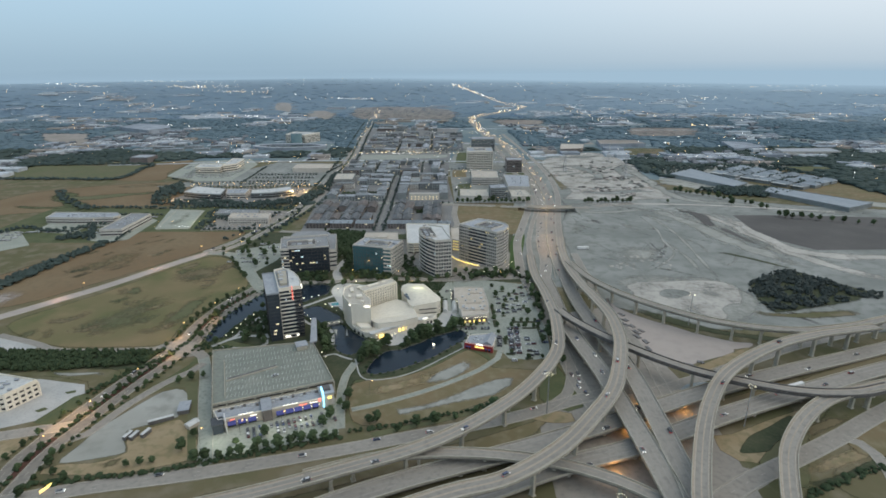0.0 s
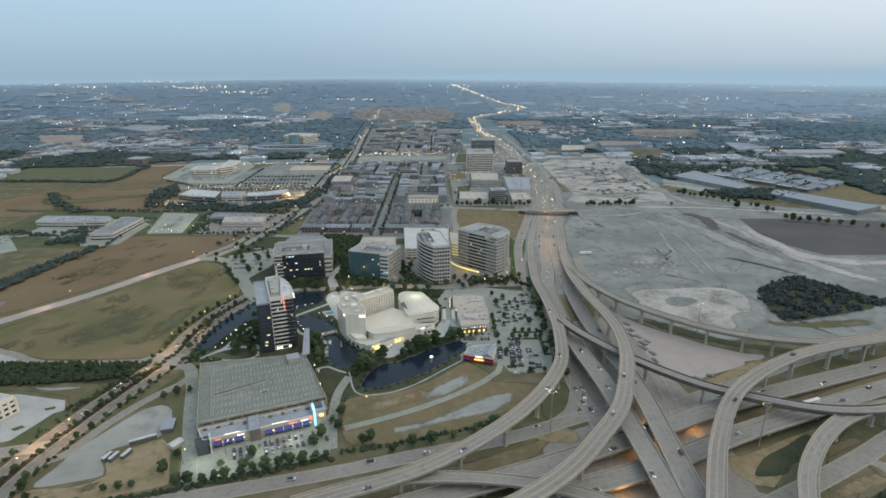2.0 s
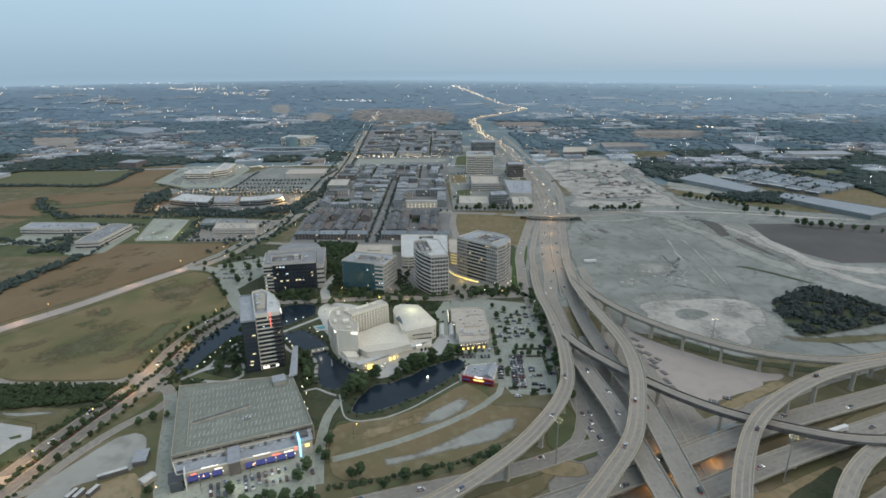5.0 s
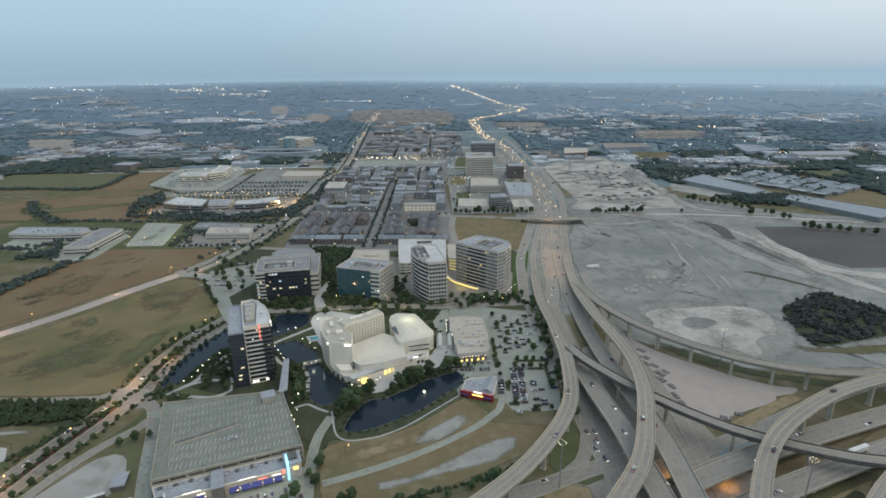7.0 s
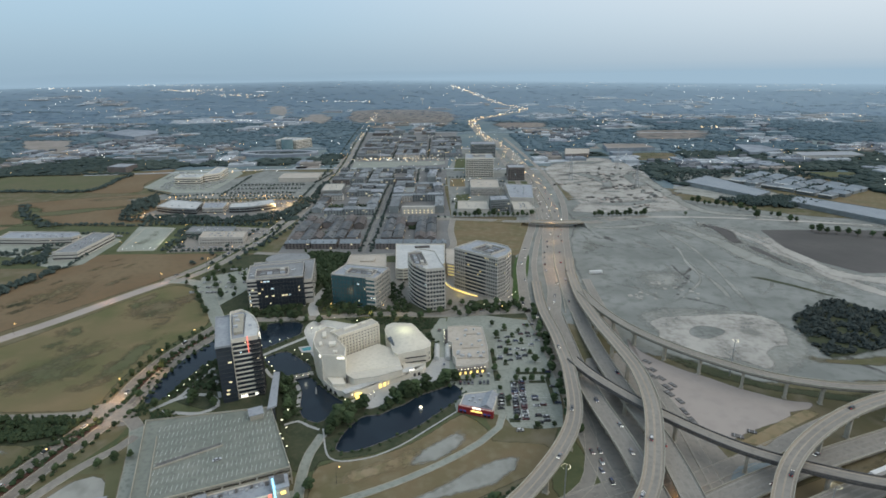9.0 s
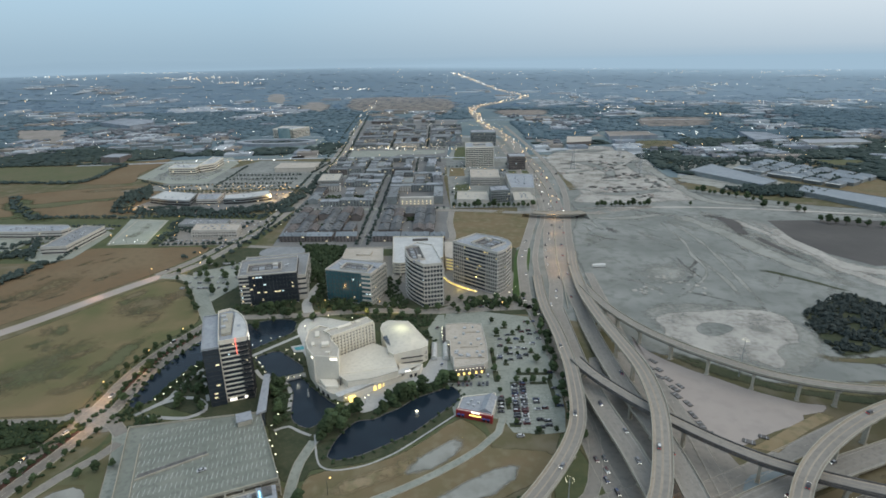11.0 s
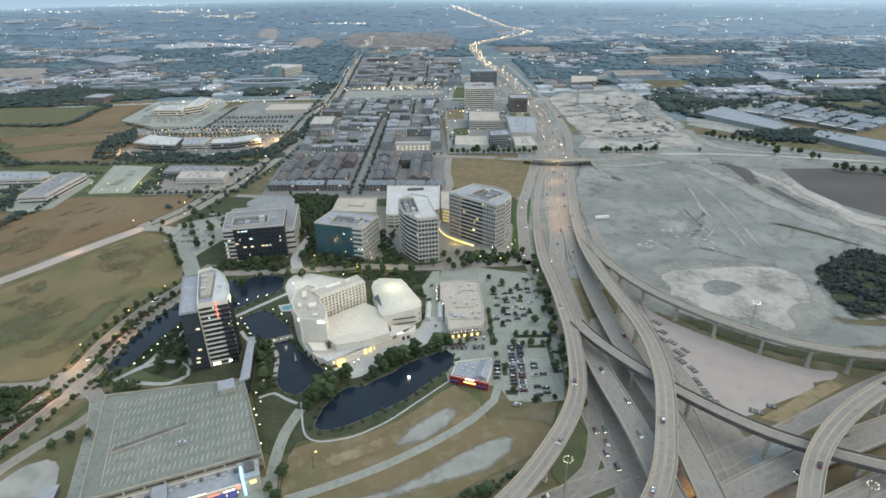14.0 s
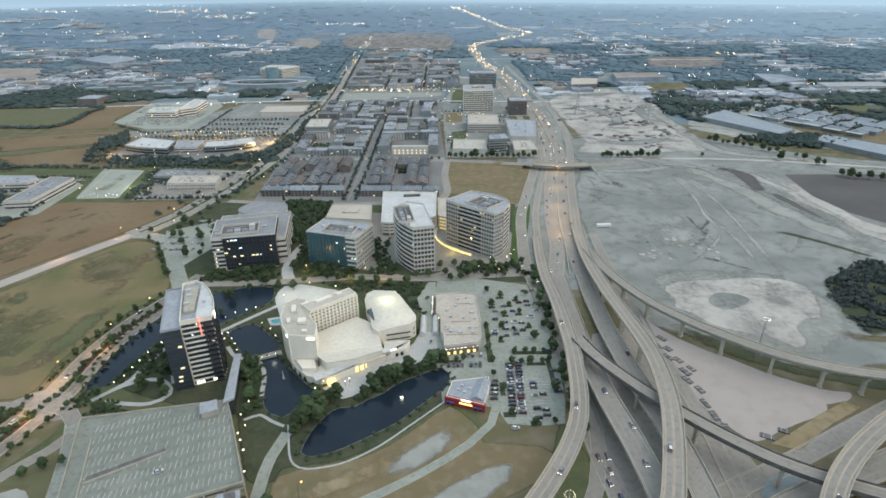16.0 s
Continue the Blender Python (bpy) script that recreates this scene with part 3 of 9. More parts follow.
def backdrop_material():
    """Glowing blue wall that imitates haze over the hills and thins out upwards."""
    m = bpy.data.materials.new("hazy_distance")
    m.use_nodes = True
    n, l = m.node_tree.nodes, m.node_tree.links
    n.clear()
    out, mixer = n.new("ShaderNodeOutputMaterial"), n.new("ShaderNodeMixShader")
    light, clear = n.new("ShaderNodeEmission"), n.new("ShaderNodeBsdfTransparent")
    at = n.new("ShaderNodeNewGeometry").outputs["Position"]
    sep = n.new("ShaderNodeSeparateXYZ")
    l.new(at, sep.inputs[0])
    mapping = n.new("ShaderNodeMapping")
    mapping.inputs["Scale"].default_value = (0.0016, 0.0016, 0.02)
    l.new(at, mapping.inputs["Vector"])
    tex = n.new("ShaderNodeTexNoise")
    tex.inputs["Scale"].default_value, tex.inputs["Detail"].default_value = 1.0, 4
    l.new(mapping.outputs[0], tex.inputs["Vector"])
    uneven = n.new("ShaderNodeMath")
    uneven.operation = "MULTIPLY_ADD"
    uneven.inputs[1].default_value = 50
    l.new(tex.outputs["Fac"], uneven.inputs[0])
    l.new(sep.outputs["Z"], uneven.inputs[2])
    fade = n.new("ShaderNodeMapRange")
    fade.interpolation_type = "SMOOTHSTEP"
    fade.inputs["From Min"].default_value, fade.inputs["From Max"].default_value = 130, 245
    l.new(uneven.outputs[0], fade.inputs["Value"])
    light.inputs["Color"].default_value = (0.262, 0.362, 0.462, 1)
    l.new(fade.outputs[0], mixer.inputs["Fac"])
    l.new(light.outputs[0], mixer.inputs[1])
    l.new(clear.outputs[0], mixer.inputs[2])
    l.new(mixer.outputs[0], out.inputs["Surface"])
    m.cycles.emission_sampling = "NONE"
    return m


# added glowing wall behind the hills, standing in for haze
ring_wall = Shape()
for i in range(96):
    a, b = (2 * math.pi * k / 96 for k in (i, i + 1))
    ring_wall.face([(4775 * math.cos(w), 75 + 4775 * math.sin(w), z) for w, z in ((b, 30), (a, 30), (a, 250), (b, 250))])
setting("backdrop", ring_wall, backdrop_material(), "glowing backdrop wall imitating blue haze along the horizon", "backdrop")


def veil_material():
    """Glowing wall that imitates thin haze over the further land; it thickens with distance and thins out upwards."""
    m = bpy.data.materials.new("thin_haze")
    m.use_nodes = True
    n, l = m.node_tree.nodes, m.node_tree.links
    n.clear()
    out, mixer = n.new("ShaderNodeOutputMaterial"), n.new("ShaderNodeMixShader")
    light, clear = n.new("ShaderNodeEmission"), n.new("ShaderNodeBsdfTransparent")
    sep = n.new("ShaderNodeSeparateXYZ")
    l.new(n.new("ShaderNodeNewGeometry").outputs["Position"], sep.inputs[0])
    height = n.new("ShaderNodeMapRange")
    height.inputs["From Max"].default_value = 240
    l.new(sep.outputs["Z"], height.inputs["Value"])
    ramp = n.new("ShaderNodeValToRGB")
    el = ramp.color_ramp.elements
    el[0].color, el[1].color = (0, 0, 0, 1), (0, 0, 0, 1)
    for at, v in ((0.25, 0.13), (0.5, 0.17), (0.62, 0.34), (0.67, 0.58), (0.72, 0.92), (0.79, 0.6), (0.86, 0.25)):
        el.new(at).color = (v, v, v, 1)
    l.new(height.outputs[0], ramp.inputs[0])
    # the added glow is set stronger to the east
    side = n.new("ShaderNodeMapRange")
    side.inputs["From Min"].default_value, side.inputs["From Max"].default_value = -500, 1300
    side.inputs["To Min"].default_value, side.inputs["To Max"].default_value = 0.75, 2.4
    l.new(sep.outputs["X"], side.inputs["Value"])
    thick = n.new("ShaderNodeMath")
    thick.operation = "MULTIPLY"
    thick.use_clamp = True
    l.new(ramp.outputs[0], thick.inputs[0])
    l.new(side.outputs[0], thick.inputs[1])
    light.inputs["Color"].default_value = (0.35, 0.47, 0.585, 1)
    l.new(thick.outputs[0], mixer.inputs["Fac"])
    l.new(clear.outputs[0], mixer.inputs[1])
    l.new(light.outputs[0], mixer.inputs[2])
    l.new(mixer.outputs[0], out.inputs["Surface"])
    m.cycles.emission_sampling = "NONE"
    return m


# added wall at 2500 m that glows over all land behind it
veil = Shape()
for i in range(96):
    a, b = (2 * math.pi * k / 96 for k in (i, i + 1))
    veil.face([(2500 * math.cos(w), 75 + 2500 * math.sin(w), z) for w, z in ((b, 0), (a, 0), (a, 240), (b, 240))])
setting("haze", veil, veil_material(), "glowing see-through wall imitating haze before the far hills", "haze")

# fields and lots; each a little above the one before
patch("ploughed_field", [(-470, 640), (-440, 715), (-413, 744), (-340, 742), (-290, 748), (-272, 720), (-300, 655), (-360, 560), (-412, 490), (-470, 470), (-520, 500)], 0.05, BROWN, "brown ploughed field beside the dirt road", feather=6)
patch("mown_field", [(-395, 452), (-352, 520), (-318, 585), (-288, 632), (-255, 625), (-225, 585), (-205, 535), (-222, 492), (-232, 445), (-232, 408), (-270, 403), (-320, 404), (-360, 420)], 0.05, FIELD, "mown dry field with greenish patches", feather=5)
patch("west_pasture", [(-760, 830), (-640, 850), (-560, 885), (-440, 900), (-470, 1020), (-560, 1090), (-760, 1000)], 0.05, BROWN, "brown fallow field with a green swale", feather=8)
patch("west_pasture_far", [(-960, 1132), (-790, 1132), (-684, 1136), (-686, 1230), (-696, 1284), (-820, 1290), (-960, 1284)], 0.06, MEADOW, "green field bordered by hedges", feather=5)
patch("graded_field", [(150, 500), (152, 640), (168, 760), (200, 880), (215, 1010), (420, 1010), (560, 900), (760, 830), (900, 640), (760, 540), (520, 470), (400, 425), (330, 430), (240, 430), (200, 455)], 0.06, GRAVEL, "wide graded field of grey earth", feather=10)
patch("pale_clearing", [(189, 532), (200, 543), (215, 548), (238, 549), (261, 552), (284, 551), (302, 545), (309, 532), (307, 519), (301, 503), (292, 487), (279, 484), (268, 475), (266, 461), (255, 448), (246, 455), (236, 464), (220, 469), (206, 480), (198, 494), (188, 503), (192, 518)], 0.14, PALE_EARTH, "pale scraped clearing in the graded field", feather=4, strength=0.62, step=5.0)
patch("grey_scrape", [(258, 522), (278, 526), (287, 507), (280, 499), (259, 508)], 0.19, GRAVEL, "low grey mound of scraped earth", feather=0.55, strength=0.42)
patch("grey_scrape", [(219, 513), (224, 521), (233, 526), (243, 525), (250, 521), (253, 515), (248, 509), (240, 504), (231, 500), (223, 502), (219, 507)], 0.2, GRAVEL, "low grey mound of scraped earth", feather=1.6, strength=0.62, step=3.0)
patch("clearing_margin", [(185, 556), (230, 572), (290, 560), (318, 520), (306, 470), (270, 440), (240, 440), (200, 470), (184, 510)], 0.1, MID_EARTH, "worn pale margin of the clearing", feather=12, strength=0.55)
patch("tilled_field", [(449, 820), (555, 818), (690, 800), (760, 740), (700, 650), (559, 652), (470, 650), (445, 690), (437, 740)], 0.2, DARK_EARTH, "dark grey tilled field", smooth=False)
patch("near_ground", [(-1300, -700), (1300, -700), (1300, 300), (1000, 700), (760, 1000), (430, 1100), (240, 1360), (-240, 1360), (-960, 1340)], 0.01, VERGE, "rough dry grass between the roads and fields", smooth=False)
patch("tollway_ground", [(84, 540), (176, 520), (215, 860), (240, 1350), (140, 1350), (120, 900), (96, 720)], 0.022, GRAVEL, "bare grey ground beside the tollway", smooth=False)
smear("yard_streak", [(240, 1000), (300, 980), (390, 1010)], 40, 0.15, GRAVEL, "grey worn ground in the yard", strength=0.8)
smear("yard_streak", [(250, 1290), (310, 1240), (330, 1150), (300, 1080)], 44, 0.15, GRAVEL, "grey worn ground in the yard", strength=0.8)
smear("yard_streak", [(420, 1280), (390, 1200), (400, 1100)], 40, 0.15, GRAVEL, "grey worn ground in the yard", strength=0.8)
smear("yard_streak", [(240, 1400), (330, 1390), (420, 1420)], 60, 0.15, GRAVEL, "grey worn ground in the yard", strength=0.7)
patch("quarry_yard", [(215, 925), (230, 1000), (225, 1130), (232, 1330), (300, 1420), (400, 1480), (455, 1380), (445, 1220), (420, 1100), (418, 1000), (395, 925)], 0.08, PALE_EARTH, "pale construction yard with stockpiles", feather=12, strength=0.62)
smear("yard_road", [(424, 1352), (416, 1151), (412, 960), (440, 910), (501, 890), (600, 835), (720, 820)], 44, 0.13, MID_EARTH, "pale worn haul road behind the field", strength=0.7)
smear("field_edge_road", [(180, 892), (243, 896), (375, 893), (470, 878), (576, 851), (680, 825)], 16, 0.16, PALE_EARTH, "pale dirt road along the field edge")
smear("pale_band", [(372, 880), (398, 830), (420, 760), (428, 690), (438, 620), (470, 560), (520, 520)], 44, 0.13, PALE_EARTH, "pale scraped band of earth", strength=0.68)
smear("pale_band", [(420, 880), (432, 800), (434, 720), (450, 640), (560, 620), (640, 625), (720, 600)], 40, 0.15, PALE_EARTH, "pale scraped band of earth", strength=0.68)
smear("worn_band", [(300, 880), (345, 830), (368, 760), (380, 690), (400, 630), (430, 570)], 46, 0.12, MID_EARTH, "worn pale band of earth", strength=0.85)
smear("worn_band", [(520, 600), (600, 570), (700, 560)], 60, 0.12, MID_EARTH, "worn pale band of earth", strength=0.85)
smear("worn_band", [(330, 880), (378, 810), (405, 720), (430, 640), (476, 570)], 84, 0.105, MID_EARTH, "wide worn pale band of earth", strength=0.5)
smear("dark_wedge", [(382, 858), (396, 822), (392, 785), (386, 750)], 32, 0.19, DARK_EARTH, "dark damp earth in the graded field", strength=0.9)
smear("dark_wedge", [(396, 760), (402, 710), (410, 660)], 16, 0.185, DARK_EARTH, "dark damp earth in the graded field", strength=0.9)
# flat band; its dark colour stands in for the shading of a ditch
smear("dark_ditch", [(336, 644), (352, 636), (372, 616), (390, 594), (404, 580)], 13, 0.18, MULCH, "dark band standing in for ditch shading across the graded field")
smear("wheel_track", [(300, 856), (318, 800), (322, 740), (317, 679), (308, 614), (299, 556), (285, 520)], 10, 0.15, MID_EARTH, "pale worn wheel track", strength=0.68)
smear("wheel_track", [(300, 860), (303, 800), (302, 740), (292, 690), (286, 640), (252, 596), (207, 557)], 8, 0.155, MID_EARTH, "pale worn wheel track", strength=0.68)
smear("wheel_track", [(292, 690), (295, 620), (286, 560)], 12, 0.152, MID_EARTH, "pale worn wheel track", strength=0.68)
smear("wheel_track", [(196, 860), (240, 840), (300, 850), (350, 870)], 34, 0.15, MID_EARTH, "pale worn wheel track", strength=0.68)
patch("weedy_earth", [(172, 620), (176, 780), (196, 850), (226, 800), (216, 700), (196, 610), (190, 560), (170, 540)], 0.1, VERGE, "thin weeds on the graded earth", feather=0.7, strength=0.2)
patch("rubble_ground", [(204, 623), (206, 659), (256, 678), (284, 654), (256, 602), (222, 600)], 0.165, MID_EARTH, "pale rubble-strewn ground", feather=0.7, strength=0.6)
patch("far_pasture", [(-560, 1045), (-477, 1130), (-400, 1330), (-230, 1300), (-230, 1045)], 0.06, GRAVEL, "lots round the campus", smooth=False)
patch("brown_pasture", [(-680, 1110), (-684, 1180), (-692, 1300), (-625, 1370), (-605, 1300), (-600, 1200), (-575, 1110)], 0.13, BROWN, "brown field beside the campus car park", feather=8)
patch("east_lots", [(440, 1100), (480, 1000), (600, 960), (760, 840), (860, 900), (840, 1150), (780, 1290), (520, 1290)], 0.03, MID_EARTH, "pale lots round the warehouses", smooth=False)
patch("pale_east", [(430, 1060), (520, 980), (600, 920), (760, 850), (780, 880), (640, 960), (540, 1030), (450, 1090)], 0.1, MID_EARTH, "pale cleared strip behind the tree line", feather=10)
patch("west_green", [(-245, 240), (-160, 250), (-150, 300), (-150, 345), (-150, 400), (-200, 410), (-240, 400), (-262, 340), (-262, 300)], 0.038, VERGE, "rough grass along the street", smooth=False)
patch("white_office_ground", [(-430, 240), (-250, 240), (-258, 345), (-262, 366), (-430, 366)], 0.03, VERGE, "rough grass round the white office", smooth=False)
patch("lake_ground", [(-225, 405), (-150, 398), (-70, 335), (40, 375), (20, 450), (20, 560), (-200, 560), (-225, 500)], 0.045, GRASS, "garden ground round the lakes", smooth=False)
patch("east_margin", [(600, 1000), (760, 860), (1000, 760), (1200, 900), (900, 1200), (640, 1200)], 0.04, DRY, "dry grassland beside the fields", feather=30)
patch("pink_lot", [(163, 504), (168, 480), (188, 454), (204, 441), (219, 427), (243, 412), (259, 408), (252, 400), (238, 397), (235, 391), (215, 383), (197, 375), (183, 369), (174, 377), (166, 394), (163, 414), (161, 445), (158, 477)], 0.12, PINK_EARTH, "pinkish graded lot between the ramps", feather=1.6, step=5.0)
patch("field_green", [(-345, 430), (-318, 480), (-285, 525), (-262, 500), (-268, 440), (-300, 415)], 0.1, MEADOW, "greener patch in the mown field", feather=0.85, strength=0.7)
patch("field_green", [(-262, 430), (-254, 500), (-232, 525), (-236, 440)], 0.11, MEADOW, "greener patch in the mown field", feather=0.8, strength=0.7)
patch("field_tan", [(-306, 560), (-286, 612), (-250, 600), (-236, 560), (-262, 535)], 0.12, TAWNY, "tan patch in the mown field", feather=0.8, strength=0.7)
patch("field_bare", [(-445, 560), (-420, 640), (-380, 680), (-360, 640), (-390, 570)], 0.1, DRY, "paler soil in the ploughed field", feather=0.9, strength=0.6)
patch("field_bare", [(-480, 500), (-455, 530), (-420, 520), (-430, 480)], 0.11, PINK_EARTH, "reddish bare soil in the ploughed field", feather=0.8, strength=0.6)
smear("swale", [(-720, 1015), (-660, 940), (-600, 885), (-540, 860)], 60, 0.1, GRASS, "green swale in the fallow field")
patch("verge_ground", [(-440, 100), (-330, 215), (-150, 262), (-20, 294), (72, 330), (96, 420), (150, 520), (180, 540), (240, 450), (330, 445), (520, 560), (900, 640), (900, 60), (0, 40)], 0.02, VERGE, "rough dry verge under the interchange", smooth=False)
patch("interchange_paving", [(60, 215), (170, 225), (178, 330), (164, 430), (150, 480), (120, 470), (104, 420), (96, 340), (62, 300)], 0.05, ROAD, "worn concrete under the overpasses", smooth=False)
patch("ramp_apron", [(150, 312), (176, 322), (190, 324), (186, 308), (170, 290), (165, 278), (164, 264), (176, 258), (196, 262), (180, 246), (140, 224), (118, 240), (122, 290)], 0.07, ROAD, "worn concrete apron under the ramps", smooth=False)
patch("ramp_wedge", [(168, 288), (181, 290), (214, 305), (246, 318), (231, 302), (212, 286), (195, 273), (183, 262), (173, 264), (166, 274)], 0.16, DIRT, "yellowed grass wedge between the ramps", smooth=False, feather=1.5)
patch("ramp_wedge_weeds", [(177, 272), (184, 281), (193, 289), (208, 297), (229, 309), (231, 302), (222, 293), (216, 286), (205, 281), (196, 273), (186, 271)], 0.18, MULCH, "dark green weeds in the grass wedge", feather=1.2, strength=0.85, step=3.0)
patch("ramp_triangle", [(192, 327), (220, 338), (240, 335), (214, 324), (191, 316)], 0.16, TAWNY, "tan grass triangle between carriageways", smooth=False, feather=1.5)
patch("frontage_ditch", [(-47, 292), (-3, 307), (44, 326), (45, 321), (-3, 301), (-44, 287)], 0.15, MEADOW, "green grass ditch beside the frontage road", smooth=False, feather=1.0)
patch("campus_planting", [(-250, 600), (-205, 560), (-196, 570), (-206, 630), (-236, 640)], 0.1, MULCH, "dark planting between the lots", smooth=False)
patch("campus_planting", [(-125, 560), (-118, 620), (-112, 640), (-108, 590), (-60, 572), (-30, 560), (-40, 554), (-90, 556)], 0.1, MULCH, "dark planting before the offices", smooth=False)
patch("campus_planting", [(-185, 550), (-186, 568), (-130, 584), (-122, 560), (-124, 546)], 0.1, MULCH, "dark planting before the offices", smooth=False)
patch("campus_planting", [(-30, 566), (-16, 556), (8, 560), (16, 566), (-8, 562), (-26, 584)], 0.1, MULCH, "dark planting before the offices", smooth=False)
patch("campus_planting", [(36, 580), (52, 572), (86, 574), (86, 586), (70, 580), (60, 574), (44, 588)], 0.1, GRASS, "green planting before the offices", smooth=False)
patch("north_lawn", [(-110, 706), (-50, 700), (-8, 726), (-110, 726)], 0.1, GRASS, "lawn behind the offices", smooth=False)
patch("office_car_park", [(-262, 655), (-240, 600), (-214, 575), (-200, 615), (-196, 650), (-206, 690)], 0.12, LOT, "pale car park beside the dark office", smooth=False)
patch("west_lawn", [(-640, 690), (-440, 690), (-420, 870), (-640, 880)], 0.056, GRASS, "lawns round the western offices", smooth=False)
patch("west_lawn", [(-430, 740), (-225, 740), (-218, 885), (-430, 885)], 0.058, GRASS, "lawns round the long office", smooth=False)
patch("boulevard_green", [(-300, 655), (-275, 720), (-252, 800), (-236, 890), (-214, 890), (-226, 780), (-250, 700), (-270, 650)], 0.1, GRASS, "grass beside the boulevard", smooth=False)
patch("park_ground", [(-262, 545), (92, 545), (96, 725), (20, 735), (-280, 735)], 0.035, MULCH, "dark planted ground of the office park", smooth=False)
patch("hotel_planting", [(-60, 532), (-44, 514), (-20, 518), (-2, 500), (6, 500), (8, 548), (-90, 548)], 0.1, MULCH, "dark planting behind the hotel", smooth=False)
patch("hotel_lane", [(0, 470), (0, 500), (-4, 520), (4, 546), (10, 546), (10, 500), (20, 450), (12, 446)], 0.13, LOT, "pale service lane beside the tents", smooth=False)
patch("office_yard", [(-196, 628), (-130, 626), (-112, 650), (-118, 712), (-206, 700)], 0.06, LOT, "pale yard behind the dark office", smooth=False)
patch("tan_field", [(20, 765), (22, 884), (85, 884), (140, 868), (128, 790), (110, 735), (96, 722)], 0.08, DRY, "dry tan grass field", smooth=False)
patch("office_lawn", [(88, 596), (76, 585), (82, 632), (90, 690), (100, 722), (112, 722), (102, 660)], 0.1, LAWN, "green lawn with a footpath")
patch("campus_paving", [(-54, 556), (-20, 554), (40, 560), (86, 570), (84, 640), (60, 700), (10, 724), (-60, 724), (-54, 640), (-46, 610)], 0.06, ROAD, "paved streets of the office park")
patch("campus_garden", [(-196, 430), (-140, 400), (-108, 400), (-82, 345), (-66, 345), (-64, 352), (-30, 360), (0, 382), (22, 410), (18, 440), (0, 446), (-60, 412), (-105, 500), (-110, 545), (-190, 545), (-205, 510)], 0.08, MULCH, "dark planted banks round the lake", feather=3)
patch("tan_lot", [(-68, 333), (-66, 350), (-48, 356), (-26, 362), (-8, 374), (8, 390), (20, 400), (36, 384), (39, 372), (70, 368), (76, 352), (40, 330), (0, 308), (-42, 298), (-60, 302)], 0.07, DRY, "dry tan grass beside the lake", feather=3)
patch("pale_spill", [(-34, 318), (-13, 324), (11, 339), (37, 356), (54, 356), (50, 344), (40, 334), (17, 325), (-13, 314), (-31, 308)], 0.13, MID_EARTH, "pale bare ground in the dry grass", feather=4.5, strength=0.72)
patch("pale_spill_north", [(-16, 346), (-8, 362), (6, 374), (20, 384), (26, 376), (16, 362), (2, 350)], 0.13, MID_EARTH, "patch of pale bare ground", feather=0.6, strength=0.85)
smear("reddish_grass", [(-64, 346), (-52, 338), (-34, 344), (-14, 356), (2, 372)], 30, 0.12, DIRT, "reddish bare soil in the dry grass", strength=0.55)
shopping_lot = patch("shopping_lot", [(44, 552), (84, 540), (90, 492), (91, 440), (88, 405), (84, 384), (70, 382), (52, 384), (47, 397), (16, 402), (12, 440), (14, 470), (8, 520), (12, 552)], 0.1, SHOP_LOT, "pale concrete parking lot with planted islands", smooth=False)
patch("retail_lot", [(-148, 266), (-156, 306), (-75, 330), (-66, 290), (-114, 274)], 0.1, LOT, "pale concrete parking lot before the arcade", smooth=False)
patch("gravel_lot", [(-226, 264), (-224, 281), (-221, 298), (-211, 321), (-201, 339), (-192, 343), (-181, 337), (-175, 321), (-176, 308), (-191, 300), (-201, 294), (-197, 284), (-191, 274), (-201, 269)], 0.12, MID_EARTH, "grey gravel storage lot", feather=1.6, step=5.0)
patch("yellow_dirt", [(-231, 255), (-226, 264), (-204, 266), (-192, 274), (-198, 288), (-178, 306), (-168, 303), (-153, 286), (-146, 268), (-152, 265), (-172, 258), (-193, 254)], 0.1, DIRT, "bare yellow dirt beside the gravel lot", feather=2.0, step=5.0)
patch("dirt_tuft", [(-205, 262), (-196, 270), (-186, 272), (-188, 262), (-198, 257)], 0.13, VERGE, "tufts of grass on the dirt", feather=0.8, strength=0.7)
patch("green_verge", [(-224, 296), (-213, 329), (-203, 352), (-190, 360), (-183, 357), (-146, 266), (-151, 266), (-178, 328), (-186, 344), (-201, 344), (-213, 327), (-221, 309)], 0.14, MEADOW, "green grass verge round the gravel lot", smooth=False)
patch("street_verge", [(-230, 301), (-219, 329), (-207, 354), (-198, 376), (-197, 396), (-191, 389), (-195, 368), (-206, 351), (-217, 325), (-225, 302)], 0.15, GRASS, "grass strip between the streets", smooth=False)
patch("west_lot", [(-330, 352), (-300, 356), (-262, 348), (-255, 337), (-260, 332), (-268, 305), (-285, 297), (-340, 296)], 0.1, PAVING, "pale concrete lot beside the white building", smooth=False)
patch("farm_lot", [(-385, 424), (-372, 423), (-357, 419), (-344, 415), (-336, 405), (-339, 395), (-345, 400), (-352, 398), (-385, 398)], 0.2, PAVING, "pale lot beside the farm drive", smooth=False)
patch("west_lot_island", [(-276, 316), (-272, 320), (-268, 318), (-272, 314)], 0.25, GRASS, "planted island in the pale lot")
patch("west_lot_island", [(-270, 338), (-264, 341), (-262, 338), (-267, 336)], 0.25, GRASS, "planted island in the pale lot")
patch("west_lot_verge", [(-268, 303), (-260, 333), (-253, 337), (-248, 332), (-255, 300)], 0.14, GRASS, "dark grass strip beside the pale lot", smooth=False)
patch("bare_yard", [(-340, 362), (-300, 371), (-267, 371), (-245, 367), (-240, 343), (-258, 344), (-263, 351), (-300, 359), (-340, 356)], 0.1, VERGE, "dark bare ground behind the lot", feather=2)
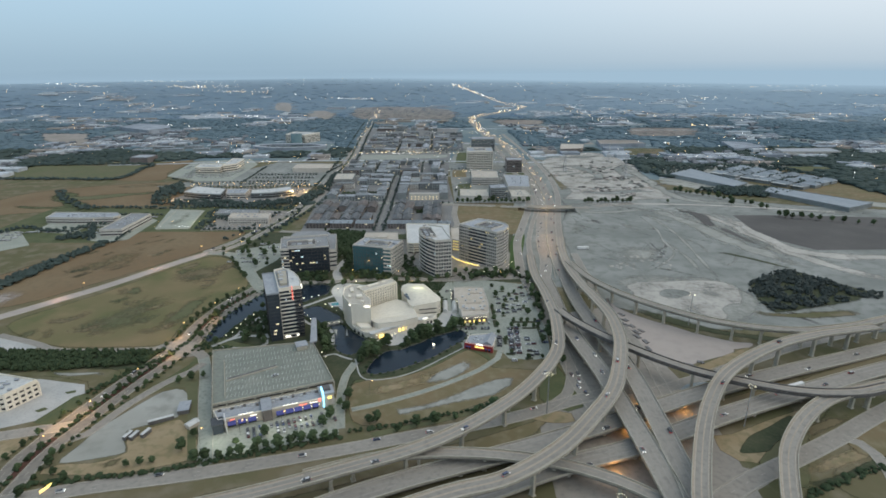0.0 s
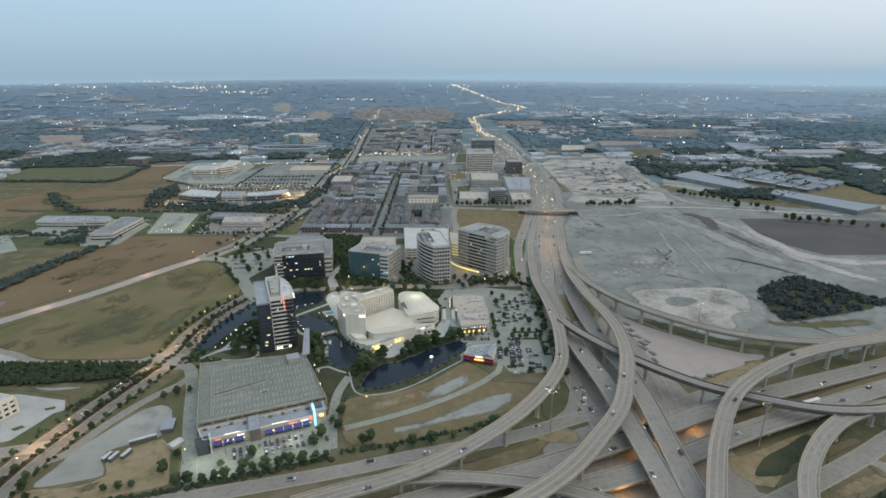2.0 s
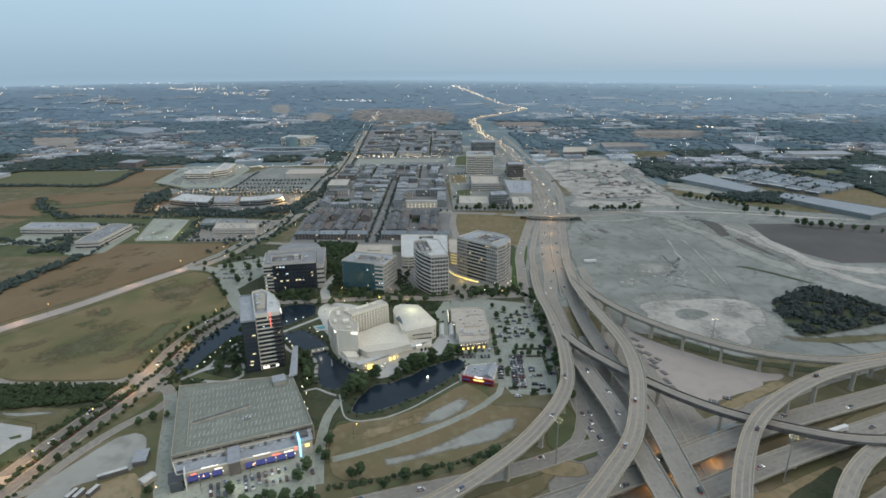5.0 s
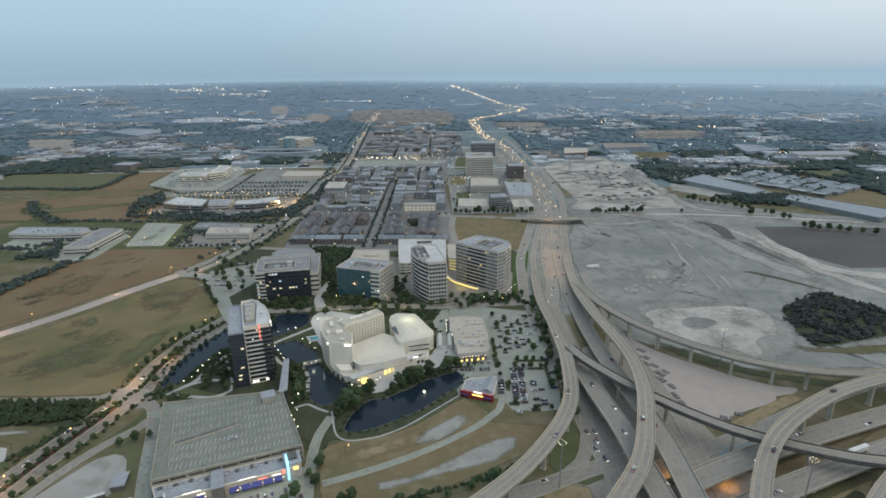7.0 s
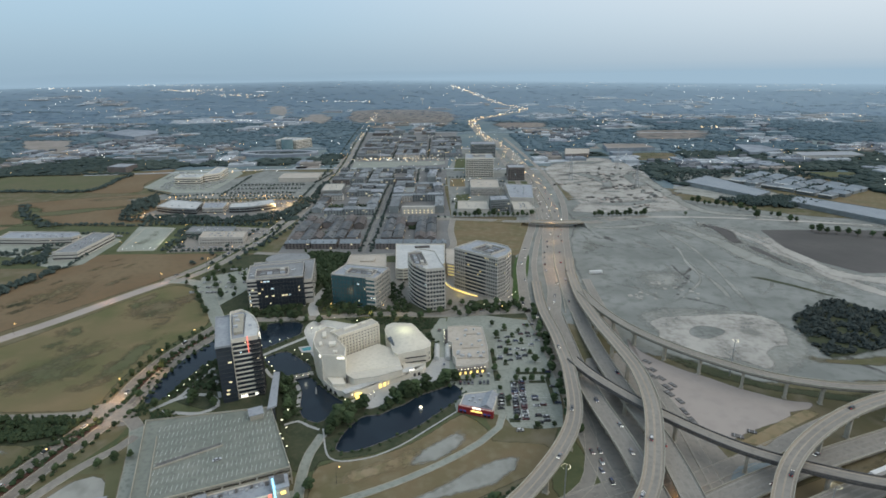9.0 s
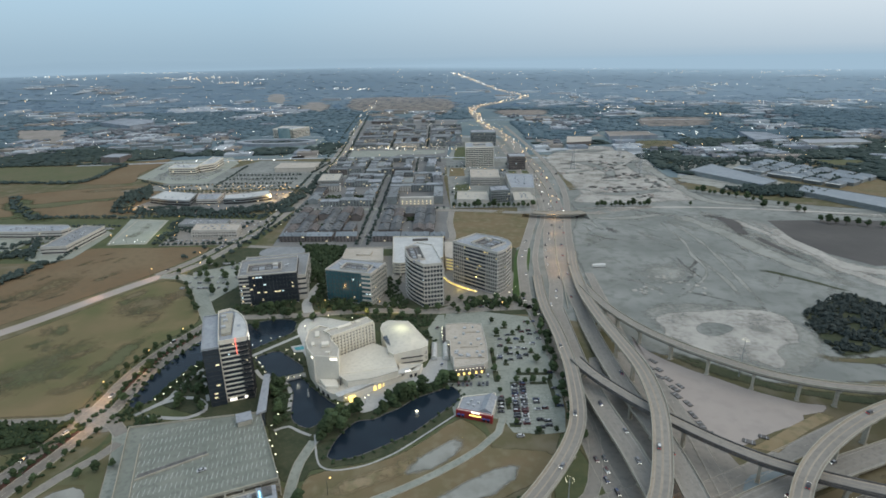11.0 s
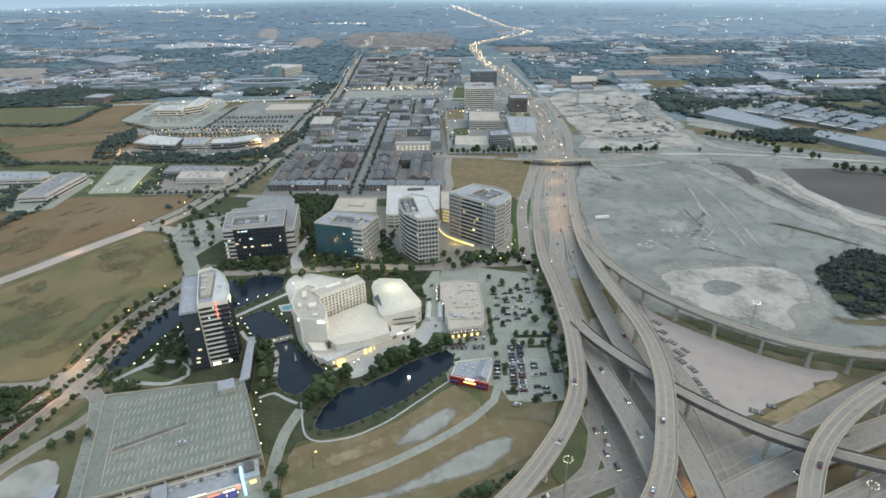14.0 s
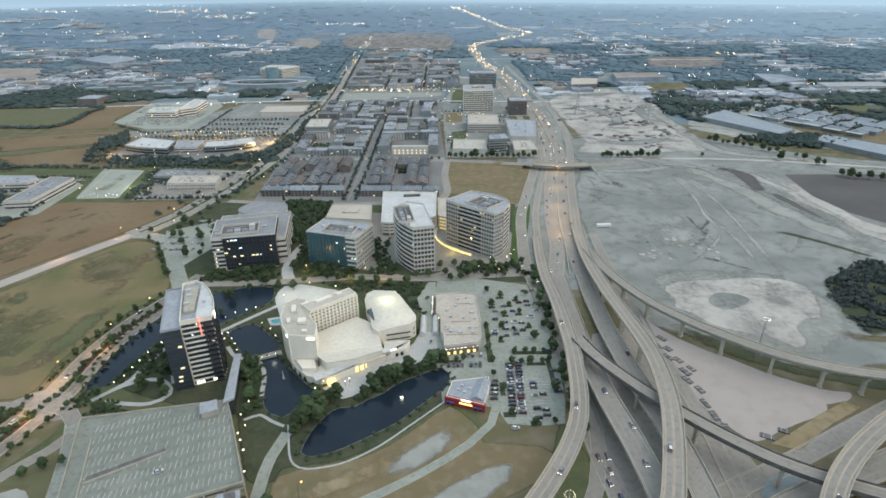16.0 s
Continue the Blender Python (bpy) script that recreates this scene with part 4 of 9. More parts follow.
smear("bare_streak", [(-300, 364), (-280, 362), (-262, 364), (-252, 360)], 7, 0.15, MID_EARTH, "pale scraped patches", strength=0.9)
patch("corner_dirt", [(-300, 290), (-279, 291), (-262, 293), (-257, 285), (-258, 271), (-262, 262), (-300, 250)], 0.1, DIRT, "bare dirt beside the street", feather=2)
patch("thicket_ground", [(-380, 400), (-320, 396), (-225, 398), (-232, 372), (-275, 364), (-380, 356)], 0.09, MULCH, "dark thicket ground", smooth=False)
patch("interchange_grass", [(66, 330), (74, 370), (84, 386), (95, 345), (96, 318), (84, 312), (70, 318)], 0.09, GRASS, "dry green grass under the curved ramp", feather=3)
patch("strip_grass", [(188, 368), (205, 377), (228, 390), (249, 401), (256, 395), (228, 380), (202, 363)], 0.21, DIRT, "tan grass strip between roads", smooth=False, feather=1.0)
patch("median_grass", [(235, 338), (345, 380), (400, 396), (400, 386), (345, 366), (245, 326)], 0.1, DRY, "tan grass median of the highway", smooth=False)
patch("loop_grass", [(182, 262), (206, 292), (232, 310), (262, 316), (225, 280), (200, 240)], 0.1, MEADOW, "dry green grass inside the loop ramp", feather=4)
patch("loop_grass_east", [(215, 240), (260, 285), (330, 315), (420, 330), (400, 240), (300, 200)], 0.1, VERGE, "grass beside the loop ramp", feather=5)
patch("south_verge", [(-140, 236), (-60, 262), (0, 280), (40, 296), (70, 310), (60, 290), (20, 268), (-40, 250), (-120, 224)], 0.09, DRY, "tan grass slope below the ramp", feather=4)
patch("tennis_lot", [(-414, 755), (-365, 753), (-385, 860), (-445, 870)], 0.12, LOT, "floodlit pale practice court", smooth=False)
COURT = [(-411, 751), (-364, 755), (-386, 857), (-432, 862)]
setting("court_kerb", Shape().ring(ccw(COURT), 1.6, 0, 0.3), CONCRETE, "pale kerb round the floodlit court", "kerb")
smear("court_turf", [(-400, 765), (-398, 810), (-408, 850)], 26, 0.16, MEADOW, "thin green turf on the court", strength=0.35)
patch("west_campus_lot", [(-478, 700), (-440, 690), (-425, 705), (-432, 800), (-446, 812), (-480, 812), (-484, 720)], 0.1, LOT, "pale parking lot round the low office", smooth=False)
patch("west_campus_lot", [(-580, 742), (-520, 730), (-516, 768), (-470, 772), (-470, 830), (-590, 830)], 0.125, LOT, "pale parking lot round the low office", smooth=False)
patch("west_campus_lot", [(-640, 690), (-560, 655), (-540, 680), (-600, 745), (-640, 745)], 0.1, LOT, "pale parking lot with rows of cars", smooth=False)
patch("north_campus_lot", [(-588, 1155), (-500, 1100), (-432, 1108), (-440, 1300), (-483, 1379), (-610, 1340)], 0.14, LOT, "pale parking lot full of cars", smooth=False)
patch("lit_lot", [(-480, 930), (-450, 1035), (-250, 1035), (-235, 940), (-300, 890), (-400, 885)], 0.1, ASPHALT, "asphalt lot lit by sodium lamps", smooth=False)
patch("long_building_lot", [(-345, 745), (-235, 748), (-225, 850), (-350, 870)], 0.09, ROAD, "lot round a long office block", smooth=False)
patch("town_streets", [(-200, 728), (16, 730), (20, 890), (10, 1110), (20, 1450), (60, 2100), (-280, 2100), (-235, 1450), (-222, 1000)], 0.04, ASPHALT, "grey streets of the town centre", smooth=False)
patch("town_lots", [(-206, 1340), (-110, 1336), (-96, 1390), (-20, 1384), (10, 1400), (12, 1440), (-212, 1446)], 0.06, SHOP_LOT, "grey car parks across the town centre", smooth=False)
patch("town_east_lots", [(20, 905), (140, 905), (185, 1000), (195, 1300), (190, 1600), (60, 1700), (14, 1300)], 0.05, GRAVEL, "lots among the town's garages", smooth=False)
patch("town_green", [(140, 1110), (136, 1180), (185, 1180), (182, 1110)], 0.1, GRASS, "grass plot among the lots", smooth=False)
patch("town_green", [(20, 1135), (22, 1215), (50, 1215), (50, 1135)], 0.1, DRY, "dry grass plot among the lots", smooth=False)
patch("town_green", [(30, 1310), (40, 1480), (75, 1480), (110, 1310)], 0.1, GRASS, "grass plot among the lots", smooth=False)
patch("town_green", [(26, 960), (30, 1060), (55, 1070), (50, 950)], 0.1, GRASS, "grass plot beside the white tents", smooth=False)

# lake basins with a stone kerb
LAKE_WEST = [(-200, 414), (-208, 440), (-207, 468), (-200, 500), (-186, 521), (-160, 532), (-140, 540), (-122, 538), (-118, 526), (-118, 516), (-128, 505), (-138, 494), (-148, 484), (-160, 475), (-176, 470), (-183, 455), (-185, 440), (-190, 420)]
LAKE_MIDDLE = [(-135, 473), (-130, 481), (-121, 485), (-114, 480), (-104, 470), (-96, 462), (-95, 453), (-104, 450), (-111, 448), (-117, 450), (-124, 459)]
LAKE_HOTEL = [(-105, 443), (-100, 446), (-93, 446), (-84, 436), (-74, 425), (-65, 416), (-57, 410), (-61, 406), (-68, 401), (-71, 393), (-75, 390), (-82, 393), (-88, 400), (-91, 411), (-94, 427), (-99, 437)]
LAKE_SOUTH = [(-58, 364), (-56, 378), (-50, 391), (-44, 397), (-35, 398), (-28, 404), (-19, 410), (-12, 418), (-3, 424), (6, 429), (15, 434), (20, 428), (19, 417), (11, 408), (1, 397), (-9, 386), (-21, 377), (-33, 369), (-43, 363.5), (-54, 361)]
LAKES = [LAKE_WEST, LAKE_MIDDLE, LAKE_HOTEL, LAKE_SOUTH]
for outline in LAKES:
    smooth_line = [tuple(p) for p in glide(outline, 4, True)]
    lake = setting("water", Shape().face([(x, y, 0.12) for x, y in ccw(smooth_line)]), WATER, "dark still lake with a paved shore", "lake")
    part("kerb", Shape().ring(inset(ccw(smooth_line), -0.4), 0.4, 0.0, 0.3), DARK_CONCRETE, lake)

# shore paths and the foot bridge
for step_up, (line, width) in enumerate((([(-192, 405), (-180, 418), (-166, 424), (-154, 420), (-148, 410), (-156, 402), (-170, 402), (-184, 404)], 3.2), ([(-96, 388), (-88, 392), (-80, 387), (-72, 383)], 2.0), ([(-150, 420), (-158, 436), (-166, 452)], 2.2), ([(-186, 412), (-178, 424), (-176, 440), (-168, 462), (-150, 470), (-140, 478), (-132, 487), (-122, 498), (-110, 511)], 3.4), ([(-92, 408), (-97, 430), (-106, 443), (-120, 446), (-130, 458)], 2.6), ([(-70, 384), (-60, 356), (-40, 355), (-20, 366), (0, 385), (18, 403)], 1.1)), 1):
    setting("path", strip(Shape(), glide([(*p, 0.19 + 0.008 * step_up) for p in line], 4), width / 2, -width / 2), PAVING, "pale footpath along the lake shore", "path")
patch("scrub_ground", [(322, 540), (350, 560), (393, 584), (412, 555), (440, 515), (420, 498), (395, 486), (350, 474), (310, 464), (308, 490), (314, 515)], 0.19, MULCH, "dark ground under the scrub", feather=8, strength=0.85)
patch("slope_paving", [(167, 335), (171, 341), (177, 346), (188, 349), (201, 348), (197, 343), (190, 339), (178, 333)], 0.3, TEAL_PAVING, "teal-grey slope paving under the ramps")
smear("ramp_bank", [(166, 505), (182, 478), (204, 454), (240, 428), (290, 413), (340, 416)], 24, 0.16, MULCH, "dark weedy bank under the ramp", strength=0.75)
smear("ramp_bank", [(280, 470), (310, 462), (350, 462), (400, 470)], 24, 0.16, VERGE, "rough ground beside the scrub", strength=0.8)

for k, (x, y, w, d) in enumerate(((56, 462, 4, 3), (47, 446, 4, 14), (61, 437, 10, 3), (75, 449, 26, 3.6), (54, 391, 7, 4), (68, 384, 6, 3.4), (62, 494, 5, 3), (53, 506, 5, 3), (67, 475, 5, 3), (77, 479, 5, 3), (72, 496, 5, 3), (84, 426, 3, 34), (66, 508, 5, 3), (60, 520, 6, 3), (72, 516, 5, 3), (58, 480, 4, 3), (52, 413, 3, 12), (76, 437, 12, 3), (47, 473, 3, 22), (20, 440, 16, 3))):
    setting("planting_island", Shape().block(x, y, 0, w, d, 0.24), MULCH, "dark planted island in the parking lot", "planting")
stalls = Shape()
for x0, y0, y1 in ((60, 388, 436), (66, 388, 436), (73, 386, 426), (78, 386, 426), (53, 466, 502), (63, 466, 516), (73, 466, 514), (81, 466, 530)):
    for k in range(int((y1 - y0) / 2.8)):
        y = y0 + k * 2.8
        strip(stalls, [np.array((x0 - 2.6, y, 0.135)), np.array((x0 + 2.6, y, 0.135))], 0.08, -0.08)
tagged(part("stall_marking", stalls, FADED_LINE, shopping_lot), kind="stuff")

for pts, width, mat, strength in (([(-720, 960), (-640, 950), (-560, 985), (-500, 1000)], 60, MEADOW, 0.75), ([(-740, 900), (-660, 880), (-580, 905)], 36, GRASS, 0.6), ([(-640, 1040), (-560, 1060), (-520, 1040)], 34, TAWNY, 0.6)):
    smear("pasture_swale", pts, width, 0.11, mat, "greener hollow in the brown pasture", strength=strength)

# many faint worn streaks over the graded earth
streak_rng = random.Random(14)
for k in range(46):
    x, y = streak_rng.uniform(185, 400), streak_rng.uniform(470, 880)
    if 200 < x < 310 and y < 560:
        continue
    w = streak_rng.choice((2.2, 1.9, 1.6, 0.9, 2.5))
    ln, bend = streak_rng.uniform(50, 130), streak_rng.uniform(-0.5, 0.5)
    pts = [(x + ln * f * math.cos(w + bend * f), y + ln * f * math.sin(w + bend * f)) for f in (-0.5, -0.2, 0.1, 0.5)]
    mat = streak_rng.choice((MID_EARTH, MID_EARTH, DARK_EARTH, MID_EARTH, MID_EARTH))
    smear("worn_streak", pts, streak_rng.uniform(6, 22), 0.1 + 0.0045 * (k % 4) + 0.0007 * k, mat, "faint worn streak on graded earth", strength=streak_rng.uniform(0.22, 0.42))
for k in range(16):
    x, y = streak_rng.uniform(225, 430), streak_rng.uniform(945, 1400)
    smear("worn_streak", [(x - 25, y - streak_rng.uniform(-30, 30)), (x, y), (x + 25, y + streak_rng.uniform(-30, 30))], streak_rng.uniform(10, 26), 0.16 + 0.0012 * k, streak_rng.choice((GRAVEL, DARK_EARTH, GRAVEL)), "worn grey streak in the yard", strength=streak_rng.uniform(0.5, 0.8))

patch("junction", [(-240, 403), (-232, 412), (-222, 416), (-208, 412), (-198, 400), (-196, 390), (-204, 388), (-214, 388), (-230, 394)], 0.29, ROAD, "wide concrete street junction", "road")
for k in range(26):
    y = streak_rng.uniform(425, 605)
    f = (y - 425) / 180
    x = streak_rng.uniform(-370 + 75 * f, -250 + 10 * f)
    ln, w = streak_rng.uniform(18, 48), streak_rng.uniform(0.6, 2.2)
    pts = [(x + ln * q * math.cos(w + q), y + ln * q * math.sin(w + q)) for q in (-0.5, -0.15, 0.2, 0.5)]
    smear("meadow_streak", pts, streak_rng.uniform(9, 26), 0.125 + 0.002 * k, streak_rng.choice((MEADOW, TAWNY, MEADOW, TAWNY, DRY)), "uneven tint in the mown field", strength=streak_rng.uniform(0.4, 0.58))
for k in range(14):
    x, y = streak_rng.uniform(-440, -350), streak_rng.uniform(560, 720)
    ln, w = streak_rng.uniform(25, 60), streak_rng.uniform(0.7, 1.4)
    pts = [(x + ln * q * math.cos(w + q / 2), y + ln * q * math.sin(w + q / 2)) for q in (-0.5, -0.15, 0.2, 0.5)]
    smear("furrow_streak", pts, streak_rng.uniform(10, 24), 0.125 + 0.002 * k, streak_rng.choice((DRY, TAWNY, MULCH, VERGE)), "uneven tint in the ploughed field", strength=streak_rng.uniform(0.38, 0.52))


def far_field(name, pts, mat, label, strength=0.5, feather=55, lift=0.0):
    ob = patch(name, pts, 0.1 + lift, mat, label, step=40, feather=feather, strength=strength)
    for v in ob.data.vertices:
        v.co.z += land_z(v.co.x, v.co.y)
    return ob


for name, pts, mat, label, strength in (
    ("distant_field", [(-383, 2465), (45, 2406), (54, 3078), (-498, 3176)], FAR_ROSE, "brown field behind the town", 0.55),
    ("distant_field", [(-911, 2909), (-736, 2881), (-850, 3316), (-1010, 3300)], FAR_TAN, "tan field behind the town", 0.7),
    ("distant_field", [(-622, 2498), (-475, 2477), (-540, 2947), (-720, 2960)], FAR_TAN, "tan field behind the town", 0.7),
    ("distant_field", [(360, 2480), (470, 2440), (520, 2600), (760, 2640), (700, 2860), (520, 2820), (440, 2980), (400, 2700)], FAR_PALE, "pale cleared ground beside the tollway", 0.45),
    ("distant_field", [(602, 1833), (834, 1808), (957, 2075), (692, 2108)], FAR_ROSE, "brown field behind the school", 0.6),
    ("distant_field", [(206, 2224), (406, 2198), (446, 2417), (215, 2450)], FAR_ROSE, "brown field beside the tollway", 0.7),
    ("distant_field", [(463, 1424), (575, 1416), (628, 1546), (500, 1556)], VERGE, "dull brown field behind the yard", 0.7),
    ("distant_field", [(453, 1220), (501, 1217), (561, 1365), (490, 1370)], MEADOW, "green field behind the yard", 0.8),
    ("distant_field", [(739, 1190), (847, 1183), (898, 1254), (780, 1262)], MEADOW, "green field beside the sheds", 0.8),
    ("distant_field", [(-1230, 1709), (-1088, 1696), (-1230, 1945), (-1420, 1960)], FAR_TAN, "pale tan field among the woods", 0.8),
    ("distant_lot", [(-1070, 2215), (-604, 2161), (-763, 2715), (-1298, 2794)], FAR_PALE, "pale lots behind the headquarters", 0.6),
    ("distant_lot", [(250, 1700), (420, 1690), (520, 1900), (300, 1980)], FAR_PALE, "pale lots beside the tollway", 0.6),
    ("distant_field", [(240, 1460), (300, 1450), (330, 1660), (250, 1680)], FAR_TAN, "tan grass beside the tollway", 0.6),
):
    far_field(name, pts, mat, label, strength, 25 if abs(pts[0][0]) > 1200 or pts[0][1] < 1500 else 55)
smear("median_grass", [(232, 336), (257, 346), (290, 360), (350, 384), (420, 408)], 15, 0.15, TAWNY, "dry tan grass between the carriageways")


smear("loop_grass", [(190, 248), (224, 261), (256, 273), (300, 288)], 18, 0.15, DIRT, "yellowed grass inside the loop ramp", strength=0.6)
patch("gold_grass", [(246, 282), (262, 296), (288, 304), (300, 290), (275, 272), (256, 264), (246, 270)], 0.185, DRY, "golden dry grass beside the service road", feather=4, strength=0.9)
smear("loop_weeds", [(186, 239), (208, 246), (228, 252), (250, 262), (275, 270)], 11, 0.175, MULCH, "dark green weeds inside the loop ramp", strength=0.85)
smear("loop_grass", [(222, 287), (245, 298), (270, 308)], 13, 0.15, TAWNY, "dry tan grass inside the loop ramp", strength=0.8)


# ---- roads on the ground ----
def road(name, pts, width, mat, label, lanes=2, lift=0.2, lines=True, step=10.0):
    line = [p + np.array([0, 0, lift + land_z(p[0], p[1])]) for p in glide([(*p, 0)[:3] for p in pts], step)]
    ob = setting(name, strip(Shape(), line, width / 2, -width / 2), mat, label, "road")
    kerb = Shape()
    for s in (1, -1):
        beam(kerb, line, s * (width / 2 + 0.3), s * width / 2, -0.2, 0.15)
    part("kerb", kerb, CONCRETE, ob)
    if lines:
        marks = Shape()
        for s in (1, -1):
            strip(marks, line, s * (width / 2 - 0.6) + 0.12, s * (width / 2 - 0.6) - 0.12, 0.03)
        for i in range(1, lanes):
            off = -width / 2 + 0.6 + (width - 1.2) * i / lanes
            fine = glide(line, 3.0)
            for k in range(0, len(fine) - 1, 4):
                strip(marks, fine[k : k + 2], off + 0.12, off - 0.12, 0.03)
        part("lane_marking", marks, PAINT_LINE, ob)
    return ob


def offset(pts, d):
    return [tuple(p[:2] + s * d) + tuple(p[2:]) for p, s in sides_of([np.array(p, float) for p in pts])]


STREET = [(-246, 190), (-243, 238), (-245, 267), (-241, 299), (-232, 341), (-222, 379), (-215, 414), (-215, 449), (-208, 487), (-194, 522), (-184, 560)]
road("west_street_south", offset(STREET, -6.5), 8, STREET_CONCRETE, "concrete carriageway of a tree-lined street")
road("west_street_north", offset(STREET, 6.5), 8, STREET_CONCRETE, "concrete carriageway of a tree-lined street")
road("field_road", [(-560, 290), (-470, 390), (-412, 462), (-384, 500), (-353, 544), (-320, 602), (-292, 646)], 13, PINK_EARTH, "pale straight road between the fields", lift=0.22, lines=False)
road("garden_road", [(-292, 646), (-262, 640), (-238, 612), (-221, 582), (-200, 545), (-184, 520)], 12.5, SHOP_LOT, "concrete road past the office tower", lift=0.24, lines=False)
BOULEVARD = [(-292, 646), (-268, 693), (-245, 793), (-230, 888), (-226, 1020), (-228, 1176), (-236, 1411), (-266, 1798), (-300, 2378), (-330, 3000)]
road("boulevard_west", offset(BOULEVARD, 7), 9, ROAD, "divided boulevard running to the horizon", step=25, lift=0.26)
road("boulevard_east", offset(BOULEVARD, -7), 9, ROAD, "divided boulevard running to the horizon", step=25, lift=0.26)
road("farm_drive", [(-222, 402), (-268, 399), (-314, 399), (-345, 412), (-385, 426)], 6, ROAD, "narrow drive along the thicket", lift=0.22, lines=False)
road("west_side_street", [(-241, 299), (-262, 294), (-290, 286), (-360, 270)], 10, ROAD, "side street to the west", lift=0.24)
road("lake_drive", [(-66, 296), (-70, 318), (-73, 340), (-73, 360), (-69, 378)], 5.5, SHOP_LOT, "pale service drive beside the lake", lift=0.2, lines=False)
road("lot_drive", [(-62, 316), (-49, 321), (-21, 334), (7, 351), (30, 369), (43, 384), (47, 398)], 4.2, SHOP_LOT, "curving drive to the parking lot", lift=0.24, lines=False)
road("frontage_road", [(-330, 205), (-215, 240), (-142, 255), (-63, 275), (-20, 288), (43, 306), (74, 319), (100, 330), (126, 338)], 10.5, ROAD, "worn concrete frontage road", 3, lift=0.28)
road("garage_drive", [(-139, 262), (-149, 288), (-164, 323), (-181, 366), (-192, 388)], 8, SHOP_LOT, "pale drive beside the parking garage", lift=0.2, lines=False)
road("side_street", [(-232, 286), (-225, 291), (-222, 302), (-216, 324), (-204, 350), (-192, 366), (-187, 378)], 6, ROAD, "narrow side street beside the lot", lift=0.23, lines=False)
road("garage_link", [(-226, 402), (-212, 400), (-200, 396), (-190, 386)], 8, ROAD, "short concrete drive off the street", lift=0.25, lines=False)
road("office_lane", [(-112, 552), (-119, 572), (-118, 604), (-110, 640)], 9, PAVING, "pale lane between the glass offices", lift=0.2, lines=False)
road("park_street", [(-184, 545), (-120, 548), (-55, 556), (0, 552), (44, 556), (90, 560)], 8, ROAD, "street through the office park", lift=0.24, lines=False)
road("cross_street", [(-230, 740), (-150, 728), (-66, 728), (0, 732), (20, 760), (18, 830), (22, 895)], 8, ROAD, "street round the town houses", lift=0.2, lines=False)
road("overpass_approach_west", [(-10, 896), (30, 893), (80, 885), (112, 868, 2.5), (140, 853, 6.2)], 12, ROAD, "road climbing to the overpass", lift=0.26)
road("overpass_approach_east", [(205, 848, 6.2), (228, 860, 2.5), (255, 880), (320, 900)], 12, ROAD, "road climbing to the overpass", lift=0.26)

patch("slip_grass", [(55, 307), (70, 315), (86, 312), (87, 302), (70, 300)], 0.2, DIRT, "brown grass between the slip roads", feather=2)
road("town_avenue", [(-88, 735), (-90, 900), (-92, 1020), (-93, 1146)], 8, ASPHALT, "grey avenue through the town centre", lift=0.2, lines=False, step=60)
for y in (905, 1148, 1325, 1478):
    road("town_street", [(-222, y), (-90, y), (18, y)], 9, SHOP_LOT, "grey cross street of the town", lift=0.22, lines=False, step=60)
MAIN = [(129, 608), (138, 692), (157, 804), (171, 876), (183, 1015), (191, 1261), (187, 1567), (164, 1802), (140, 1995), (128, 2395), (168, 2606), (286, 2810), (426, 3040), (428, 3161), (339, 3354), (208, 3812), (147, 3988), (77, 4190)]
road("tollway_southbound", offset([(118, 555)] + [(p[0], p[1]) for p in MAIN], 7.4), 13, ROAD, "concrete tollway carriageway", 3, 0.3, step=20)
road("tollway_northbound", offset([(126, 555)] + [(p[0], p[1]) for p in MAIN], -7.4), 13, ROAD, "concrete tollway carriageway", 3, 0.3, step=20)
road("west_frontage", [(104, 296), (101, 326), (98, 350), (96, 384), (95.5, 420), (95, 452), (92, 526), (88, 575), (92, 630), (99, 692), (120, 783), (138, 862), (150, 960), (158, 1260), (150, 1560), (135, 1940), (112, 2400)], 10, ROAD, "concrete frontage road beside the tollway", 3, 0.24, step=15)
road("east_frontage", [(156, 300), (158, 341), (161, 388), (160, 439), (154, 493), (158, 560), (162, 640)], 8, ROAD, "concrete frontage road beside the tollway", 2, 0.24)
road("east_slip", [(158, 707), (170, 780), (186, 860), (205, 960), (220, 1100), (225, 1300), (218, 1560), (205, 1900)], 9, ROAD, "slip road beside the tollway", 2, 0.34, step=15)
road("west_slip", [(107, 634), (114, 692), (133, 783), (150, 852), (162, 960)], 6, ROAD, "slip road beside the tollway", 1, 0.38)
road("loop_service", [(520, 405), (420, 368), (350, 340), (286, 308), (252, 289), (227, 276), (209, 267), (186, 256), (165, 245), (135, 225), (100, 195)], 11, ROAD, "service road inside the loop ramp", 2, 0.22)
road("loop_service_branch", [(248, 286), (255, 280), (257, 270), (254, 255), (244, 230), (236, 200)], 7, ROAD, "service road beside the grass", 1, 0.26, lines=False)
road("corner_slip", [(70, 318), (86, 332), (94, 352), (100, 380), (99, 410)], 7, ROAD, "curved slip road", 1, 0.3, lines=False)
road("highway_service", [(120, 322), (165, 343), (204, 361), (244, 381), (291, 403), (370, 432), (520, 485)], 10, ROAD, "concrete service road of the cross highway", 2, 0.2)


